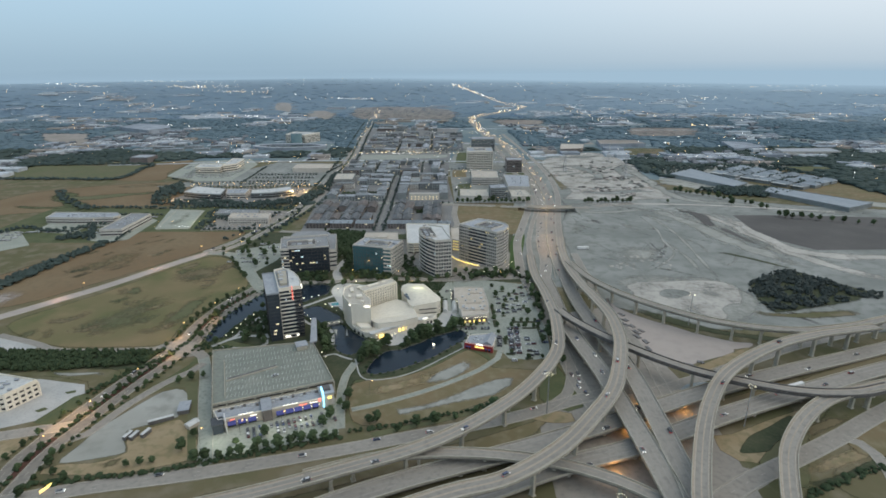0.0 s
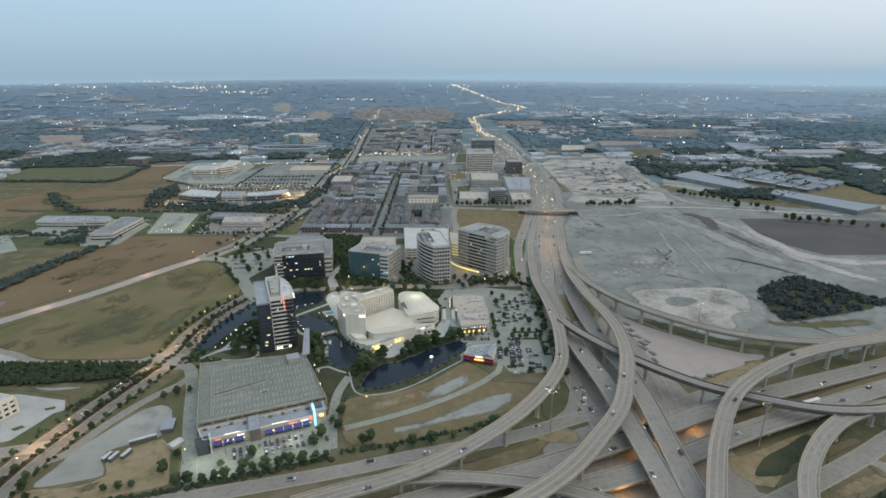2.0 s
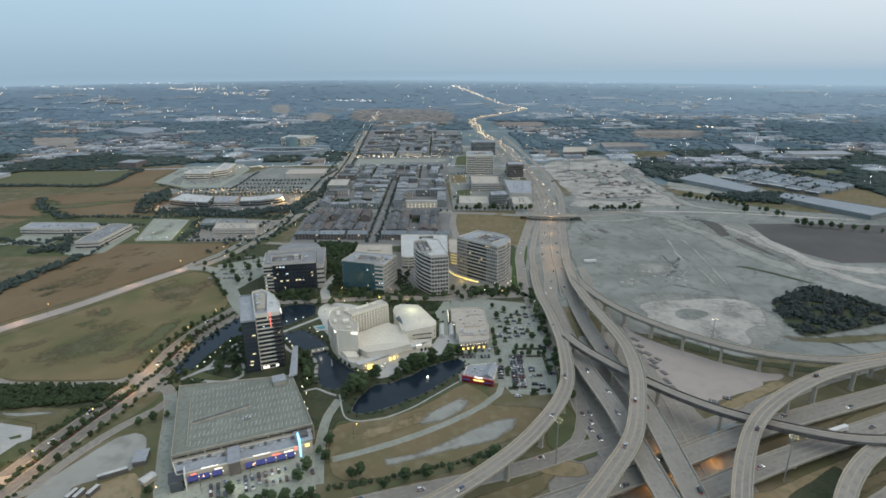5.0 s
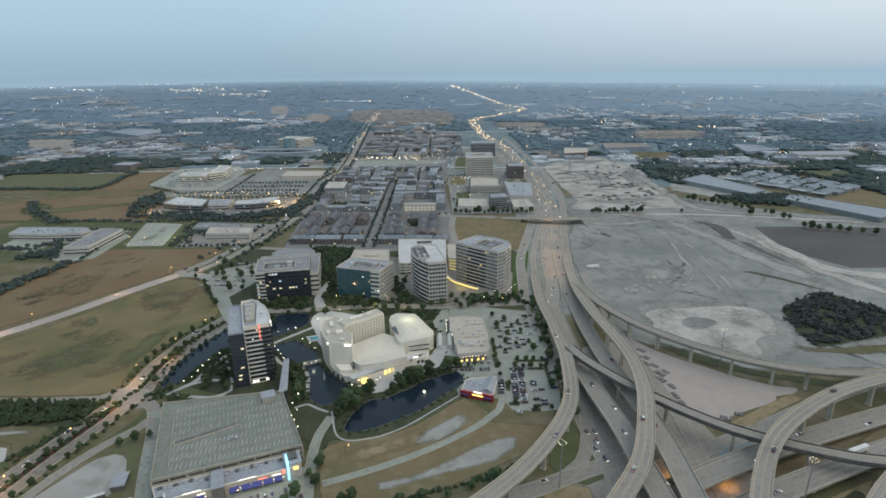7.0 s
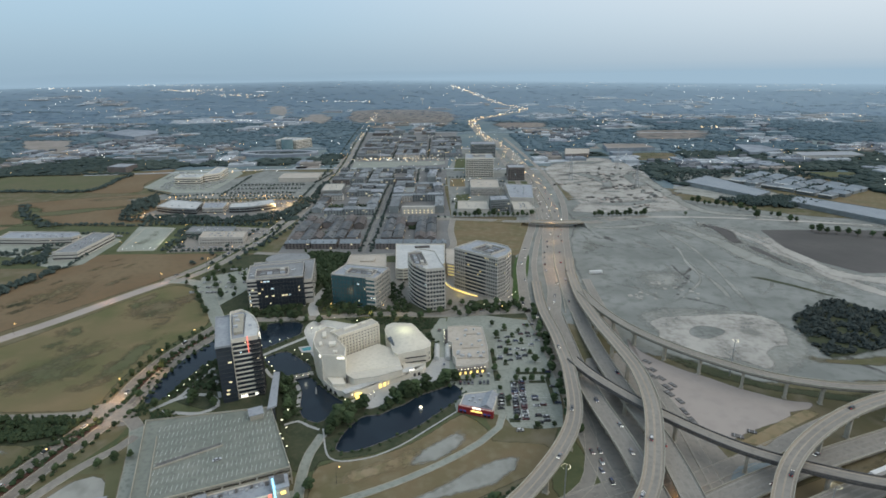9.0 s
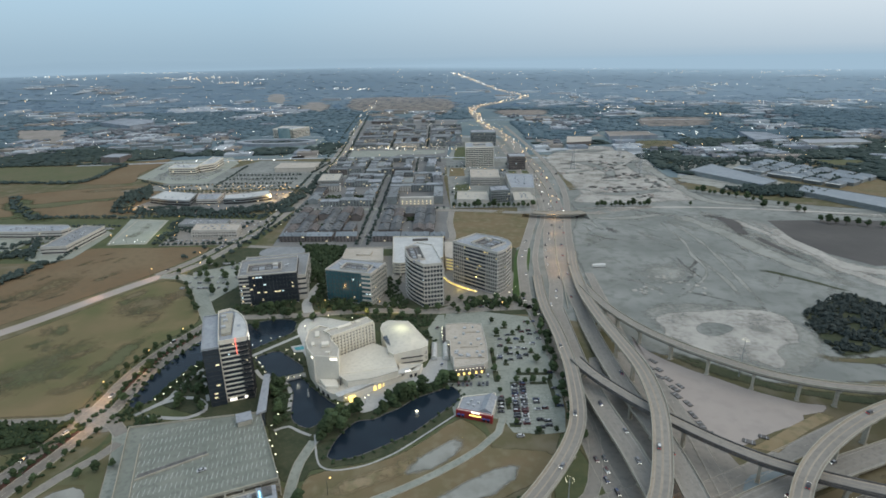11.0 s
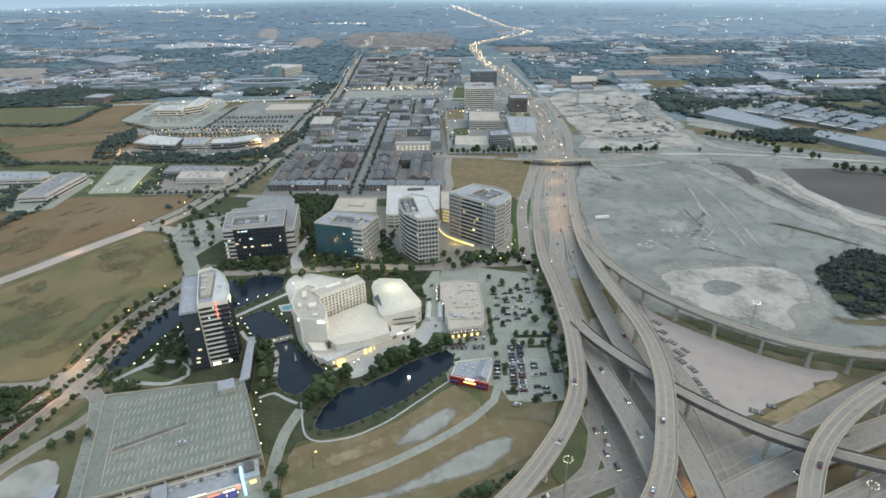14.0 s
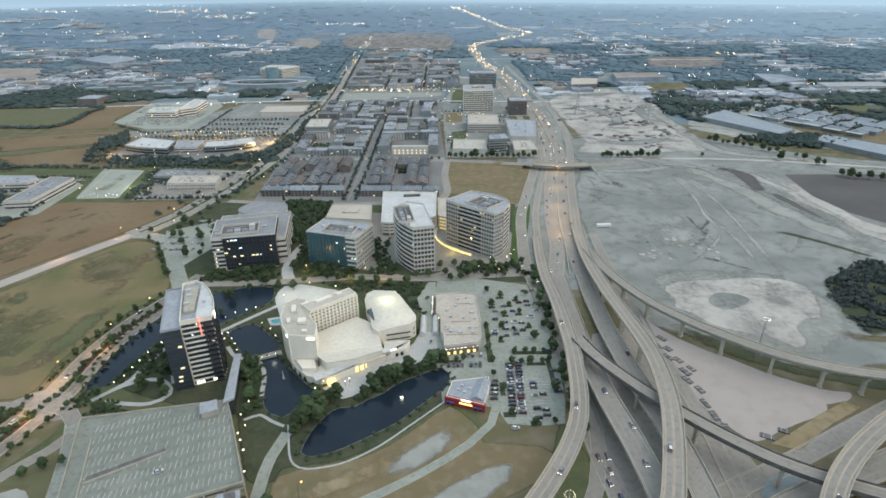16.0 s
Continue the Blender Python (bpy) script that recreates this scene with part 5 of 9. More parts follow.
# ---- bridges and flyovers ----
def flyover(name, pts, width, label, pier_gap=38.0, thick=1.9, first=18.0, low=3.5, lanes=2, edge=CONCRETE, surface=DECK):
    line = glide(pts, 6.0)
    top = thing(name, label, "bridge")
    deck = part("deck", beam(Shape(), line, width / 2, -width / 2, -0.35, 0), surface, top)
    part("girder", beam(Shape(), line, width / 2 - 0.9, -width / 2 + 0.9, -thick, -0.35), DARK_CONCRETE if edge is DARK_CONCRETE else GIRDER, top, "dark concrete box girder")
    for s in (1, -1):
        part("parapet", beam(Shape(), line, s * width / 2, s * (width / 2 - 0.35), -0.6, 0.95), edge, top)
    marks = Shape()
    for s in (1, -1):
        strip(marks, line, s * (width / 2 - 1.5) + 0.12, s * (width / 2 - 1.5) - 0.12, 0.02)
    part("lane_marking", marks, PAINT_LINE, deck)
    worn = Shape()
    for i in range(lanes):
        off = -(width / 2 - 1.5) + (width - 3) * (i + 0.5) / lanes
        strip(worn, line, off + 1.25, off - 1.25, 0.012)
    part("worn_lane", worn, ROAD, deck)
    run, due = 0.0, first
    for (p, s), (q, _) in zip(sides_of(line), sides_of(line)[1:]):
        run += float(np.linalg.norm(q[:2] - p[:2]))
        if run > due:
            due += pier_gap
            if p[2] < low:
                continue
            h = p[2] - thick
            turn = math.degrees(math.atan2(s[1], s[0]))
            pier = Shape()
            pier.block(p[0], p[1], 0, 2.6, 1.7, h - 1.4, turn)
            pier.block(p[0], p[1], h - 1.4, width - 2.4, 1.9, 1.4, turn)
            pier.block(p[0], p[1], 0, 3.6, 2.7, 0.5, turn)
            part("pier", pier, CONCRETE, top)
    return top


flyover("tollway_bridge_southbound", [(120, 60, 12), (119, 150, 12), (118, 224, 12), (117, 273, 12), (114, 345, 11), (109, 400, 8.5), (108, 450, 5.2), (110, 500, 2.4), (112, 556, 0.45)], 13, "concrete tollway bridge with low parapets", lanes=3, surface=GREY_DECK)
flyover("tollway_bridge_northbound", [(112, 60, 12), (120, 150, 12), (128, 224, 12), (133, 302, 12), (135, 358, 10.5), (131, 414, 7.5), (130, 470, 4), (131, 520, 1.8), (133.5, 556, 0.45)], 13, "concrete tollway bridge with low parapets", lanes=3, surface=GREY_DECK)
flyover("curved_ramp_west", [(-330, 165, 5), (-190, 205, 7.5), (-110, 226, 10), (-56, 244, 12.5), (-11, 261, 15), (26, 287, 16), (59, 322, 16), (86, 368, 16), (96, 422, 15), (99, 470, 12), (100, 505, 9), (100, 549, 5), (103, 592, 1.6), (107, 634, 0.45)], 9.8, "long curved concrete flyover ramp on piers")
flyover("curved_ramp_centre", [(-140, 155, 20), (-60, 190, 20), (-1, 217, 20), (33, 229, 20), (67, 254, 20), (96, 288, 20), (112, 311, 20), (124, 339, 20), (135, 372, 20), (140, 398, 20), (142, 426, 19.5), (140.5, 465, 17), (139, 508, 13), (140, 560, 8), (143, 600, 4.5), (150, 660, 1.2), (158, 707, 0.45)], 10.5, "high curved concrete flyover ramp")
flyover("branch_ramp_east", [(146, 600, 4.4), (149, 560, 8), (154, 526, 11), (165, 492, 13.5), (180, 467, 14.5), (198, 446, 15), (220, 427, 15), (243, 414, 15), (270, 405, 15.3), (300, 401.5, 15.7), (340, 408, 16.4), (375, 420, 16.5), (460, 452, 14), (560, 490, 8)], 8.6, "concrete flyover ramp on tall piers", first=62, pier_gap=27)
flyover("cross_ramp", [(103, 446, 14.2), (109, 428, 14.6), (120, 407, 15), (136, 384, 15), (163, 354, 15), (190, 334, 15), (235, 316, 14.5), (273, 314, 14), (303, 322, 13.5)], 8.4, "dark-sided concrete connector ramp", thick=2.4, edge=DARK_CONCRETE)
flyover("loop_ramp_outer", [(95, 110, 20), (112, 170, 20), (123, 207, 20), (135, 235, 20), (152, 269, 20), (169, 297, 20), (188, 322, 20), (210, 342, 20), (238, 361, 20), (268, 377, 19.5), (300, 389, 19), (334, 399, 17.8), (356, 405, 17)], 9.6, "high curved concrete loop ramp")
flyover("loop_ramp_inner", [(140, 130, 12), (158, 182, 12), (170, 210, 12), (182, 234, 12), (196, 258, 12), (211, 276, 12), (228, 292, 12.3), (248, 306, 12.8), (270, 315.5, 13.2), (303, 325, 13.5), (360, 345, 12), (450, 378, 9), (560, 420, 5)], 9.6, "curved concrete loop ramp")
flyover("low_ramp", [(-75, 240, 11.8), (-45, 252, 11.6), (-20, 258, 11.4), (10, 259, 11), (37, 257, 10.5), (68, 250, 10), (95, 238, 9), (114, 225, 8), (160, 190, 7)], 8.4, "low curved concrete ramp under the flyovers", first=30)
flyover("highway_bridge_west", [(-110, 160, 5), (-20, 212, 6), (55, 249, 6), (116, 271, 6), (189, 304, 6), (260, 333, 5), (334, 363, 3), (450, 405, 0.6), (700, 500, 0.6)], 14, "concrete bridge of the cross highway", lanes=3, surface=GREY_DECK, first=60, pier_gap=48)
flyover("highway_bridge_east", [(-130, 190, 4), (-40, 236, 5.4), (52, 271, 6), (114, 297, 6), (183, 329, 5.6), (250, 356, 3.6), (357, 396, 1.2), (470, 440, 0.6), (700, 530, 0.6)], 14, "concrete bridge of the cross highway", lanes=3, surface=GREY_DECK, first=60, pier_gap=48)
flyover("road_overpass", [(136, 855, 6.4), (155, 848, 6.8), (185, 846, 6.8), (208, 850, 6.4)], 14, "short concrete road overpass", first=36, pier_gap=40)


# planted medians
for a, b in ((246, 290), (312, 398), (428, 512)):
    line = [p for p in glide([(*p, 0.0) for p in STREET], 5) if a < p[1] < b]
    setting("median", beam(Shape(), line, 2.1, -2.1, 0, 0.35), RED_MULCH, "planted street median with dark mulch", "median")
line = [p for p in glide([(*p, 0.0) for p in BOULEVARD], 12) if 670 < p[1] < 2300]
setting("median", beam(Shape(), line, 2.2, -2.2, 0, 0.4), GRASS, "grassy median of the boulevard", "median")
setting("barrier", beam(Shape(), [np.array((*p, 0.3)) for p in [q[:2] for q in glide([(122, 555), *MAIN[:6]], 14)]], 0.35, -0.35, 0, 1.1), CONCRETE, "concrete median barrier of the tollway", "barrier")


def bank(name, line, half, mat, label):
    """An earth bank with sloping sides that carries a climbing road."""
    s = Shape()
    for p, side in sides_of(glide(line, 4)):
        for w, z in ((half + 0.8 + 1.5 * p[2], 0.05), (half + 0.8, p[2] - 0.12), (-half - 0.8, p[2] - 0.12), (-half - 0.8 - 1.5 * p[2], 0.05)):
            s.v.append((*(p[:2] + side * w), z))
    s.f = [(4 * i + k, 4 * i + k + 1, 4 * i + k + 5, 4 * i + k + 4) for i in range(len(s.v) // 4 - 1) for k in range(3)]
    s.f += [tuple(range(len(s.v) - 4, len(s.v)))]
    return setting(name, s, mat, label, "ground")


bank("overpass_bank", [(80, 885, 0.3), (112, 868, 2.5), (125, 861, 4.1)], 6, DRY, "dry grass bank under the overpass approach")
bank("overpass_bank", [(255, 880, 0.3), (228, 860, 2.5), (206, 848.5, 6.1)], 6, GRAVEL, "bare earth bank under the overpass approach")


# ---- buildings: tools ----
def arr(pts):
    return [np.array([p[0], p[1], p[2] if len(p) > 2 else 0.0]) for p in pts]


def along(pts, gap, inset_ends=0.0):
    """Places along a broken line about every gap metres, with the direction there."""
    out = []
    for a, b in zip(pts, pts[1:]):
        a, b = np.array(a[:2], float), np.array(b[:2], float)
        n = max(1, round(np.linalg.norm(b - a) / gap))
        out += [(a + (b - a) * (i + inset_ends) / n, math.degrees(math.atan2(*(b - a)[::-1]))) for i in range(n)]
    out.append((np.array(pts[-1][:2], float), out[-1][1]))
    return out


def rooftop(top, outline, h, rng, units=5, mat=GREY_ROOF, wall=STONE, rail=1.1, well_on=False):
    roof = part("roof", Shape().prism(outline, h, h + 0.35), mat, top)
    part("parapet", Shape().ring(outline, 0.45, h + 0.35, h + 0.35 + rail), wall, top)
    xs, ys = [p[0] for p in outline], [p[1] for p in outline]
    cx, cy = sum(xs) / len(xs), sum(ys) / len(ys)
    pairs = list(zip(outline, outline[1:] + outline[:1]))
    (ax, ay), (bx, by) = max(pairs, key=lambda p: math.dist(*p))
    ux, uy = (bx - ax) / math.dist((ax, ay), (bx, by)), (by - ay) / math.dist((ax, ay), (bx, by))
    us = [(x - cx) * ux + (y - cy) * uy for x, y in outline]
    vs = [(y - cy) * ux - (x - cx) * uy for x, y in outline]
    lu, lv, turn = (max(us) - min(us)) * 0.29, (max(vs) - min(vs)) * 0.24, math.degrees(math.atan2(uy, ux))
    on = lambda u, v: (cx + ux * u - uy * v, cy + uy * u + ux * v)  # noqa: E731
    if well_on:
        well = [on(-lu, -lv), on(lu, -lv), on(lu, lv), on(-lu, lv)]
        part("roof_screen", Shape().ring(well, 0.35, h + 0.35, h + 2.3), wall, top)
        part("plant_deck", Shape().prism(inset(ccw(well), 0.5), h + 0.35, h + 0.5), DARK_CONCRETE, roof, "dark plant deck behind a screen wall")
        lu, lv = lu - 1.8, lv - 1.6
    if well_on:
        # a line of long air handlers, a duct beside them and one penthouse
        for k, f in enumerate((-0.72, -0.28, 0.16, 0.62)):
            w, d = lu * rng.uniform(0.26, 0.4), lv * rng.uniform(0.5, 0.75)
            s = Shape().block(*on(lu * f, lv * 0.35), h + 0.5, w, d, rng.uniform(0.9, 1.5), turn)
            s.block(*on(lu * f, lv * 0.35), h + 1.2, w * 0.6, d * 0.5, 0.7, turn)
            part("air_handler", s, WORN_ROOF if k % 2 else GREY_ROOF, roof)
        part("duct", Shape().block(*on(0, -lv * 0.45), h + 0.6, lu * 1.5, 0.9, 0.8, turn), WORN_ROOF, roof)
        part("penthouse", Shape().block(*on(-lu * 0.7, -lv * 0.5), h + 0.5, lu * 0.34, lv * 0.55, 2.4, turn), wall, roof)
        units = 2
    cols = max(2, units)
    for k in range(cols * 2):
        if well_on:
            u, v = (lu + 5) * (1 if k % 2 else -1) * rng.uniform(0.95, 1.15), lv * rng.uniform(-0.9, 0.9)
        else:
            u, v = -lu + 2 * lu * ((k % cols) + rng.uniform(0.2, 0.8)) / cols, lv * rng.uniform(0.2, 0.9) * (1 if k < cols else -1)
        w, d = min(rng.uniform(1.6, 4.2), 1.7 * lu / cols), rng.uniform(1.2, min(2.6, max(1.3, lv * 0.8)))
        s = Shape().block(*on(u, v), h + 0.5, w, d, rng.uniform(0.8, 1.5), turn)
        part("rooftop_unit", s, UNIT if rng.random() < 0.4 else GREY_ROOF, roof)


def block(name, label, sides, floors, fh, glass=WINDOW, band=STONE, roof=GREY_ROOF, base=0.0, units=6, lit=0, seed=1, category="building", frac=0.38, pier=3.0, pier_w=0.7, rail=1.1, lit_mats=None, group=""):
    """A building with a glass core; each side is a line with a style: band, grid, glass or plain."""
    rng = random.Random(seed)
    outline = []
    for line, _ in sides:
        outline += line[:-1]
    h = base + floors * fh
    top = thing(name, label, category, group)
    glazing = part("glazing", Shape().prism(inset(ccw(outline), 0.15), 0, h), glass, top)
    for line, style in sides:
        pts = arr(line)
        if style in ("band", "grid"):
            for i in range(floors + 1):
                z = base + i * fh
                lo, hi = (z - fh * frac / 2, z + fh * frac / 2) if i < floors else (h - fh * frac * 0.8, h + 0.35)
                if lo < 0:
                    lo = 0.0
                part("spandrel", beam(Shape(), pts, 0.3, -0.25, lo, hi), band, top)
        if style == "grid":
            for p, turn in along(line, pier):
                part("column", Shape().block(p[0], p[1], 0, pier_w, 0.95, h, turn), band, top)
        if style == "glass":
            for p, turn in along(line, 3.2):
                part("mullion", Shape().block(p[0], p[1], 0, 0.14, 0.5, h, turn), DARK_METAL, glazing)
            for i in range(1, floors + 1):
                part("transom", beam(Shape(), pts, 0.2, -0.02, base + i * fh - 0.12, base + i * fh + 0.12), DARK_METAL, glazing)
        if style == "plain":
            part("wall", beam(Shape(), pts, 0.3, -0.25, 0, h + 0.35), band, top)
    part("entrance_storey", Shape().ring(outline, 0.3, 0, 0.6), band, top)
    lines = [line for line, style in sides if style != "plain"]
    for _ in range(lit):
        line = rng.choice(lines)
        spots = along(line, 3.2, 0.5)[:-1]
        p, turn = rng.choice(spots)
        z = base + rng.randrange(floors) * fh + fh * 0.30
        c, s = math.cos(radians(turn)), math.sin(radians(turn))
        w = rng.choice((0.6, 0.8, 1.5))
        out = np.array([s, -c]) * -0.04
        a, b = p + out - w * np.array([c, s]) / 1.2, p + out + w * np.array([c, s]) / 1.2
        part("lit_window", Shape().face([(*a, z), (*b, z), (*b, z + fh * 0.34), (*a, z + fh * 0.34)]), rng.choice(lit_mats or (LIT_WINDOW, LIT_WINDOW, LIT_COOL)), glazing)
    rooftop(top, ccw(outline), h, rng, units, roof, band, rail, floors >= 7 and units >= 6)
    return top


# ---- the office tower with the striped front ----
def frame_at(ox, oy, ux, uy):
    n = math.hypot(ux, uy)
    ux, uy = ux / n, uy / n
    return lambda u, v: (ox + ux * u - uy * v, oy + uy * u + ux * v)


T = frame_at(-144.5, 413, math.cos(radians(21)), math.sin(radians(21)))
tower = block("office_tower", "dark glass office tower with a striped front and curved roof",
              [([T(10, 2), T(27.5, 2)], "band"), ([T(27.5, 2), T(29, 12), T(28.6, 24), T(26.4, 36), T(22.5, 46), T(18, 52), T(10, 50)], "glass"), ([T(10, 50), T(10, 2)], "plain")],
              13, 3.4, DARK_GLASS, WHITE_WALL, GREY_ROOF, units=0, lit=8, seed=3, frac=0.3, rail=1.9)
part("wing_glazing", Shape().prism([T(0, 0), T(9.8, 0), T(9.8, 50), T(0, 50)], 0, 42.4), BLUE_GLASS, tower, "dark glass side wing")
part("wing_roof", Shape().prism([T(-0.5, -0.5), T(10, -0.5), T(9.9, 50.5), T(-0.5, 50.5)], 42.4, 42.9), GREY_ROOF, tower)
part("wing_parapet", Shape().ring([T(-0.5, -0.5), T(10, -0.5), T(9.9, 50.5), T(-0.5, 50.5)], 0.4, 42.9, 43.8), GREY_ROOF, tower)
for i in range(1, 13):
    part("wing_transom", beam(Shape(), arr([T(0, 50), T(0, 0), T(9.8, 0)]), 0.05, -0.12, i * 3.26, i * 3.26 + 0.3), DARK_METAL, tower)
for i in range(0, 16):
    p = T(-0.05, i * 3.2)
    part("wing_mullion", Shape().block(p[0], p[1], 0, 0.2, 0.2, 42.3), DARK_METAL, tower)
for i, (u, z) in enumerate(((3, 9), (5, 15), (6.5, 30), (2.5, 6))):
    a, b = T(u, -0.15), T(u + 2.2, -0.15)
    part("lit_window", Shape().face([(*a, z), (*b, z), (*b, z + 1.2), (*a, z + 1.2)]), LIT_WINDOW, tower)
part("penthouse", Shape().prism([T(12, 12), T(18, 12), T(20, 42), T(12, 44)], 44.6, 46.6), CONCRETE, tower)
part("sail_roof", Shape().prism([T(18.5, 3.5), T(26.8, 3.5), T(28.2, 13), T(27.8, 24), T(25.6, 36), T(21.6, 46)], 44.6, 46.0), WHITE_ROOF, tower, "pale curved roof wing")
for u, v in ((13.5, 20), (15, 30), (14, 37)):
    p = T(u, v)
    part("rooftop_unit", Shape().block(*p, 46.6, 3, 2.2, 1.6, 24), UNIT, tower)
for i in range(13):
    part("balcony", Shape().block(*T(24.6, 1.3), i * 3.4 + 0.3, 5.2, 1.5, 1.1, 21), DARK_METAL, tower)
blade = Shape().block(*T(20.4, 1.1), 35, 0.5, 0.35, 12.2, 21)
part("neon_blade", blade, SIGN_RED, tower, "glowing red neon line")
part("neon_cap", Shape().block(*T(28.9, 7), 42.6, 0.4, 6, 2.4, 21), SIGN_WHITE, tower)
for u in (12.5, 15, 22):
    part("lobby_light", Shape().block(*T(u, 1.3), 1.0, 2, 0.3, 1.8, 21), SIGN_WHITE, tower)

# ---- parking garage and the arcade in front of it ----
G = frame_at(-151, 306.5, 74, 29)
GW, GD = 79.5, 77.5
garage = thing("parking_garage", "three-level concrete parking garage with an open striped top deck", "garage")
foot = [G(0, 0), G(GW, 0), G(74.5, 63), G(0, GD)]
for i, z in enumerate((3.4, 7.0, 10.6)):
    part("deck", Shape().prism(foot, z - 0.45, z), GARAGE_ROOF if i == 2 else CONCRETE, garage)
    part("guard_wall", Shape().ring(foot, 0.3, z - 0.9, z + 1.0), CONCRETE, garage)
for line in ([foot[3], foot[0]], [foot[0], foot[1]], [foot[1], foot[2]], [foot[2], foot[3]]):
    for p, turn in along(line, 9.0)[:-1]:
        part("column", Shape().block(p[0], p[1], 0, 0.8, 0.8, 10.2, turn), CONCRETE, garage)
# solid block, the shade between the decks put into its dark colour
part("dark_interior", Shape().prism(inset(ccw(foot), 3), 0, 10), DARK_CONCRETE, garage, "solid dark block standing in for the shaded garage interior")
stalls = Shape()
for row in range(9):
    v = 5 + row * 8.2
    for k in range(27):
        u = 9 + k * 2.5
        if row in (3, 4) and 6 < k < 16 and (k + row) % 2:
            continue
        if v + 5 < GD - 15 * u / GW - 1.5:
            p, q = G(u, v), G(u + 0.9, v + 4.7)
            strip(stalls, arr([(*p, 10.63), (*q, 10.63)]), 0.11, -0.11)
tagged(part("stall_marking", stalls, FADED_LINE, garage), kind="stuff")
part("ramp_wall", beam(Shape(), arr([G(9, 27), G(45, 34)]), 0.2, -0.2, 10.6, 11.5), CONCRETE, garage)
# flat strip on the deck, coloured dark like a shaded ramp opening
part("ramp_opening", beam(Shape(), arr([G(10, 30), G(44, 36)]), 1.4, -1.4, 10.6, 10.65), DARK_CONCRETE, garage, "flat dark strip standing in for the shaded ramp opening")
part("deck_edge", beam(Shape(), arr([G(8, 6), G(8, 58)]), 0.2, -0.2, 10.6, 11.4), CONCRETE, garage)
stair = Shape().block(*G(65, 57), 10.6, 8, 8, 3.4, 24)
part("stair_head", stair, CONCRETE, garage)
part("stair_roof", Shape().block(*G(65, 57), 14, 9, 9, 0.35, 24), GREY_ROOF, garage)
bridge_roof = Shape().prism([G(72, 60), G(78, 62), G(84, 104), G(80, 105)], 11, 12.2)
part("link_canopy", bridge_roof, GREY_ROOF, garage, "pale canopy that links garage and tower")
part("link_wall", Shape().prism([G(73.4, 62), G(76.6, 63), G(82.2, 102), G(80.8, 102)], 0, 11), BLUE_GLASS, garage)

arcade = thing("arcade", "single-storey arcade of bars with blue awnings and lit signs", "shop")
HALL = [G(0, -0.3), G(74, -0.3), G(75, -12.6), G(3, -13)]
part("hall", Shape().prism(HALL, 0, 6.2), TAN_ROOF, arcade, "tan stucco walls")
part("roof", Shape().prism(inset(ccw(HALL), 0.4), 6.2, 6.5), GREY_ROOF, arcade)
part("parapet", Shape().ring(HALL, 0.4, 6.5, 7.2), WHITE_WALL, arcade)
rng = random.Random(8)
for i in range(26):
    u = 4 + i * 2.6
    part("rooftop_unit", Shape().block(*G(u, -2.2 - rng.uniform(0, 2.5)), 6.5, rng.uniform(1.0, 2.4), rng.uniform(1, 2), rng.uniform(0.7, 1.5), 21.4), UNIT if i % 3 else DARK_CONCRETE, arcade)
for u, w in ((11, 5), (17, 5), (23.5, 5), (41, 5), (47, 5), (52.5, 5), (58.5, 5), (64, 4)):
    a, b, c, d = G(u - w / 2, -13), G(u + w / 2, -13), G(u + w / 2, -15.6), G(u - w / 2, -15.6)
    part("awning", Shape().face([(*a, 4.4), (*d, 3.1), (*c, 3.1), (*b, 4.4)]).face([(*d, 3.1), (*d, 2.7), (*c, 2.7), (*c, 3.1)]), BLUE_AWNING, arcade)
    part("shop_window", Shape().prism([G(u - w / 2, -13.1), G(u + w / 2, -13.1), G(u + w / 2, -13.3), G(u - w / 2, -13.3)], 0.3, 3), WINDOW, arcade)
    part("wall_lamp", Shape().spark(*G(u + w / 2 + 0.5, -13.8), 3.4, 0.3), BULB, arcade)
for u, v, w, z, m in ((20, -12.4, 9, 6.9, SIGN_WHITE), (48, -12.4, 9.5, 6.9, SIGN_WHITE), (24.5, -13.4, 4, 5.2, SIGN_WHITE), (11.5, -13.4, 3, 5.2, SIGN_RED), (56, -13.4, 5, 5.2, SIGN_RED), (63, -13.4, 5, 5.4, SIGN_WHITE)):
    part("sign_strip", beam(Shape(), arr([G(u - w / 2, v), G(u + w / 2, v)]), 0.15, -0.15, z, z + 0.45), m, arcade, "glowing sign bar")
part("brown_entrance", Shape().prism([G(30, -1), G(36, -1), G(36, -15.6), G(30, -15.6)], 0, 8.4), BRICK, arcade, "brown entrance block")
part("brown_entrance_roof", Shape().prism([G(29.6, -1), G(36.4, -1), G(36.4, -16), G(29.6, -16)], 8.4, 8.9), GREY_ROOF, arcade)
part("glass_pavilion", Shape().prism([G(-1, -10), G(5.4, -10), G(6.2, -18), G(-0.4, -18)], 0, 6.6), BLUE_GLASS, arcade)
part("pavilion_roof", Shape().prism([G(-1.5, -9.5), G(5.9, -9.5), G(6.7, -18.5), G(-0.9, -18.5)], 6.6, 7.1), DARK_METAL, arcade)
part("pavilion_fin", Shape().prism([G(6.6, -9.5), G(7.2, -9.5), G(8, -18.8), G(7.4, -18.8)], 0, 9), CREAM_METAL, arcade)
part("corner_tower", Shape().prism([G(68, -2), G(77, -3), G(77, -12.5), G(69, -12.5)], 0, 9.2), STONE, arcade)
part("corner_tower_roof", Shape().prism([G(67.6, -1.6), G(77.5, -2.6), G(77.5, -13), G(68.6, -13)], 9.2, 9.8), GREY_ROOF, arcade)
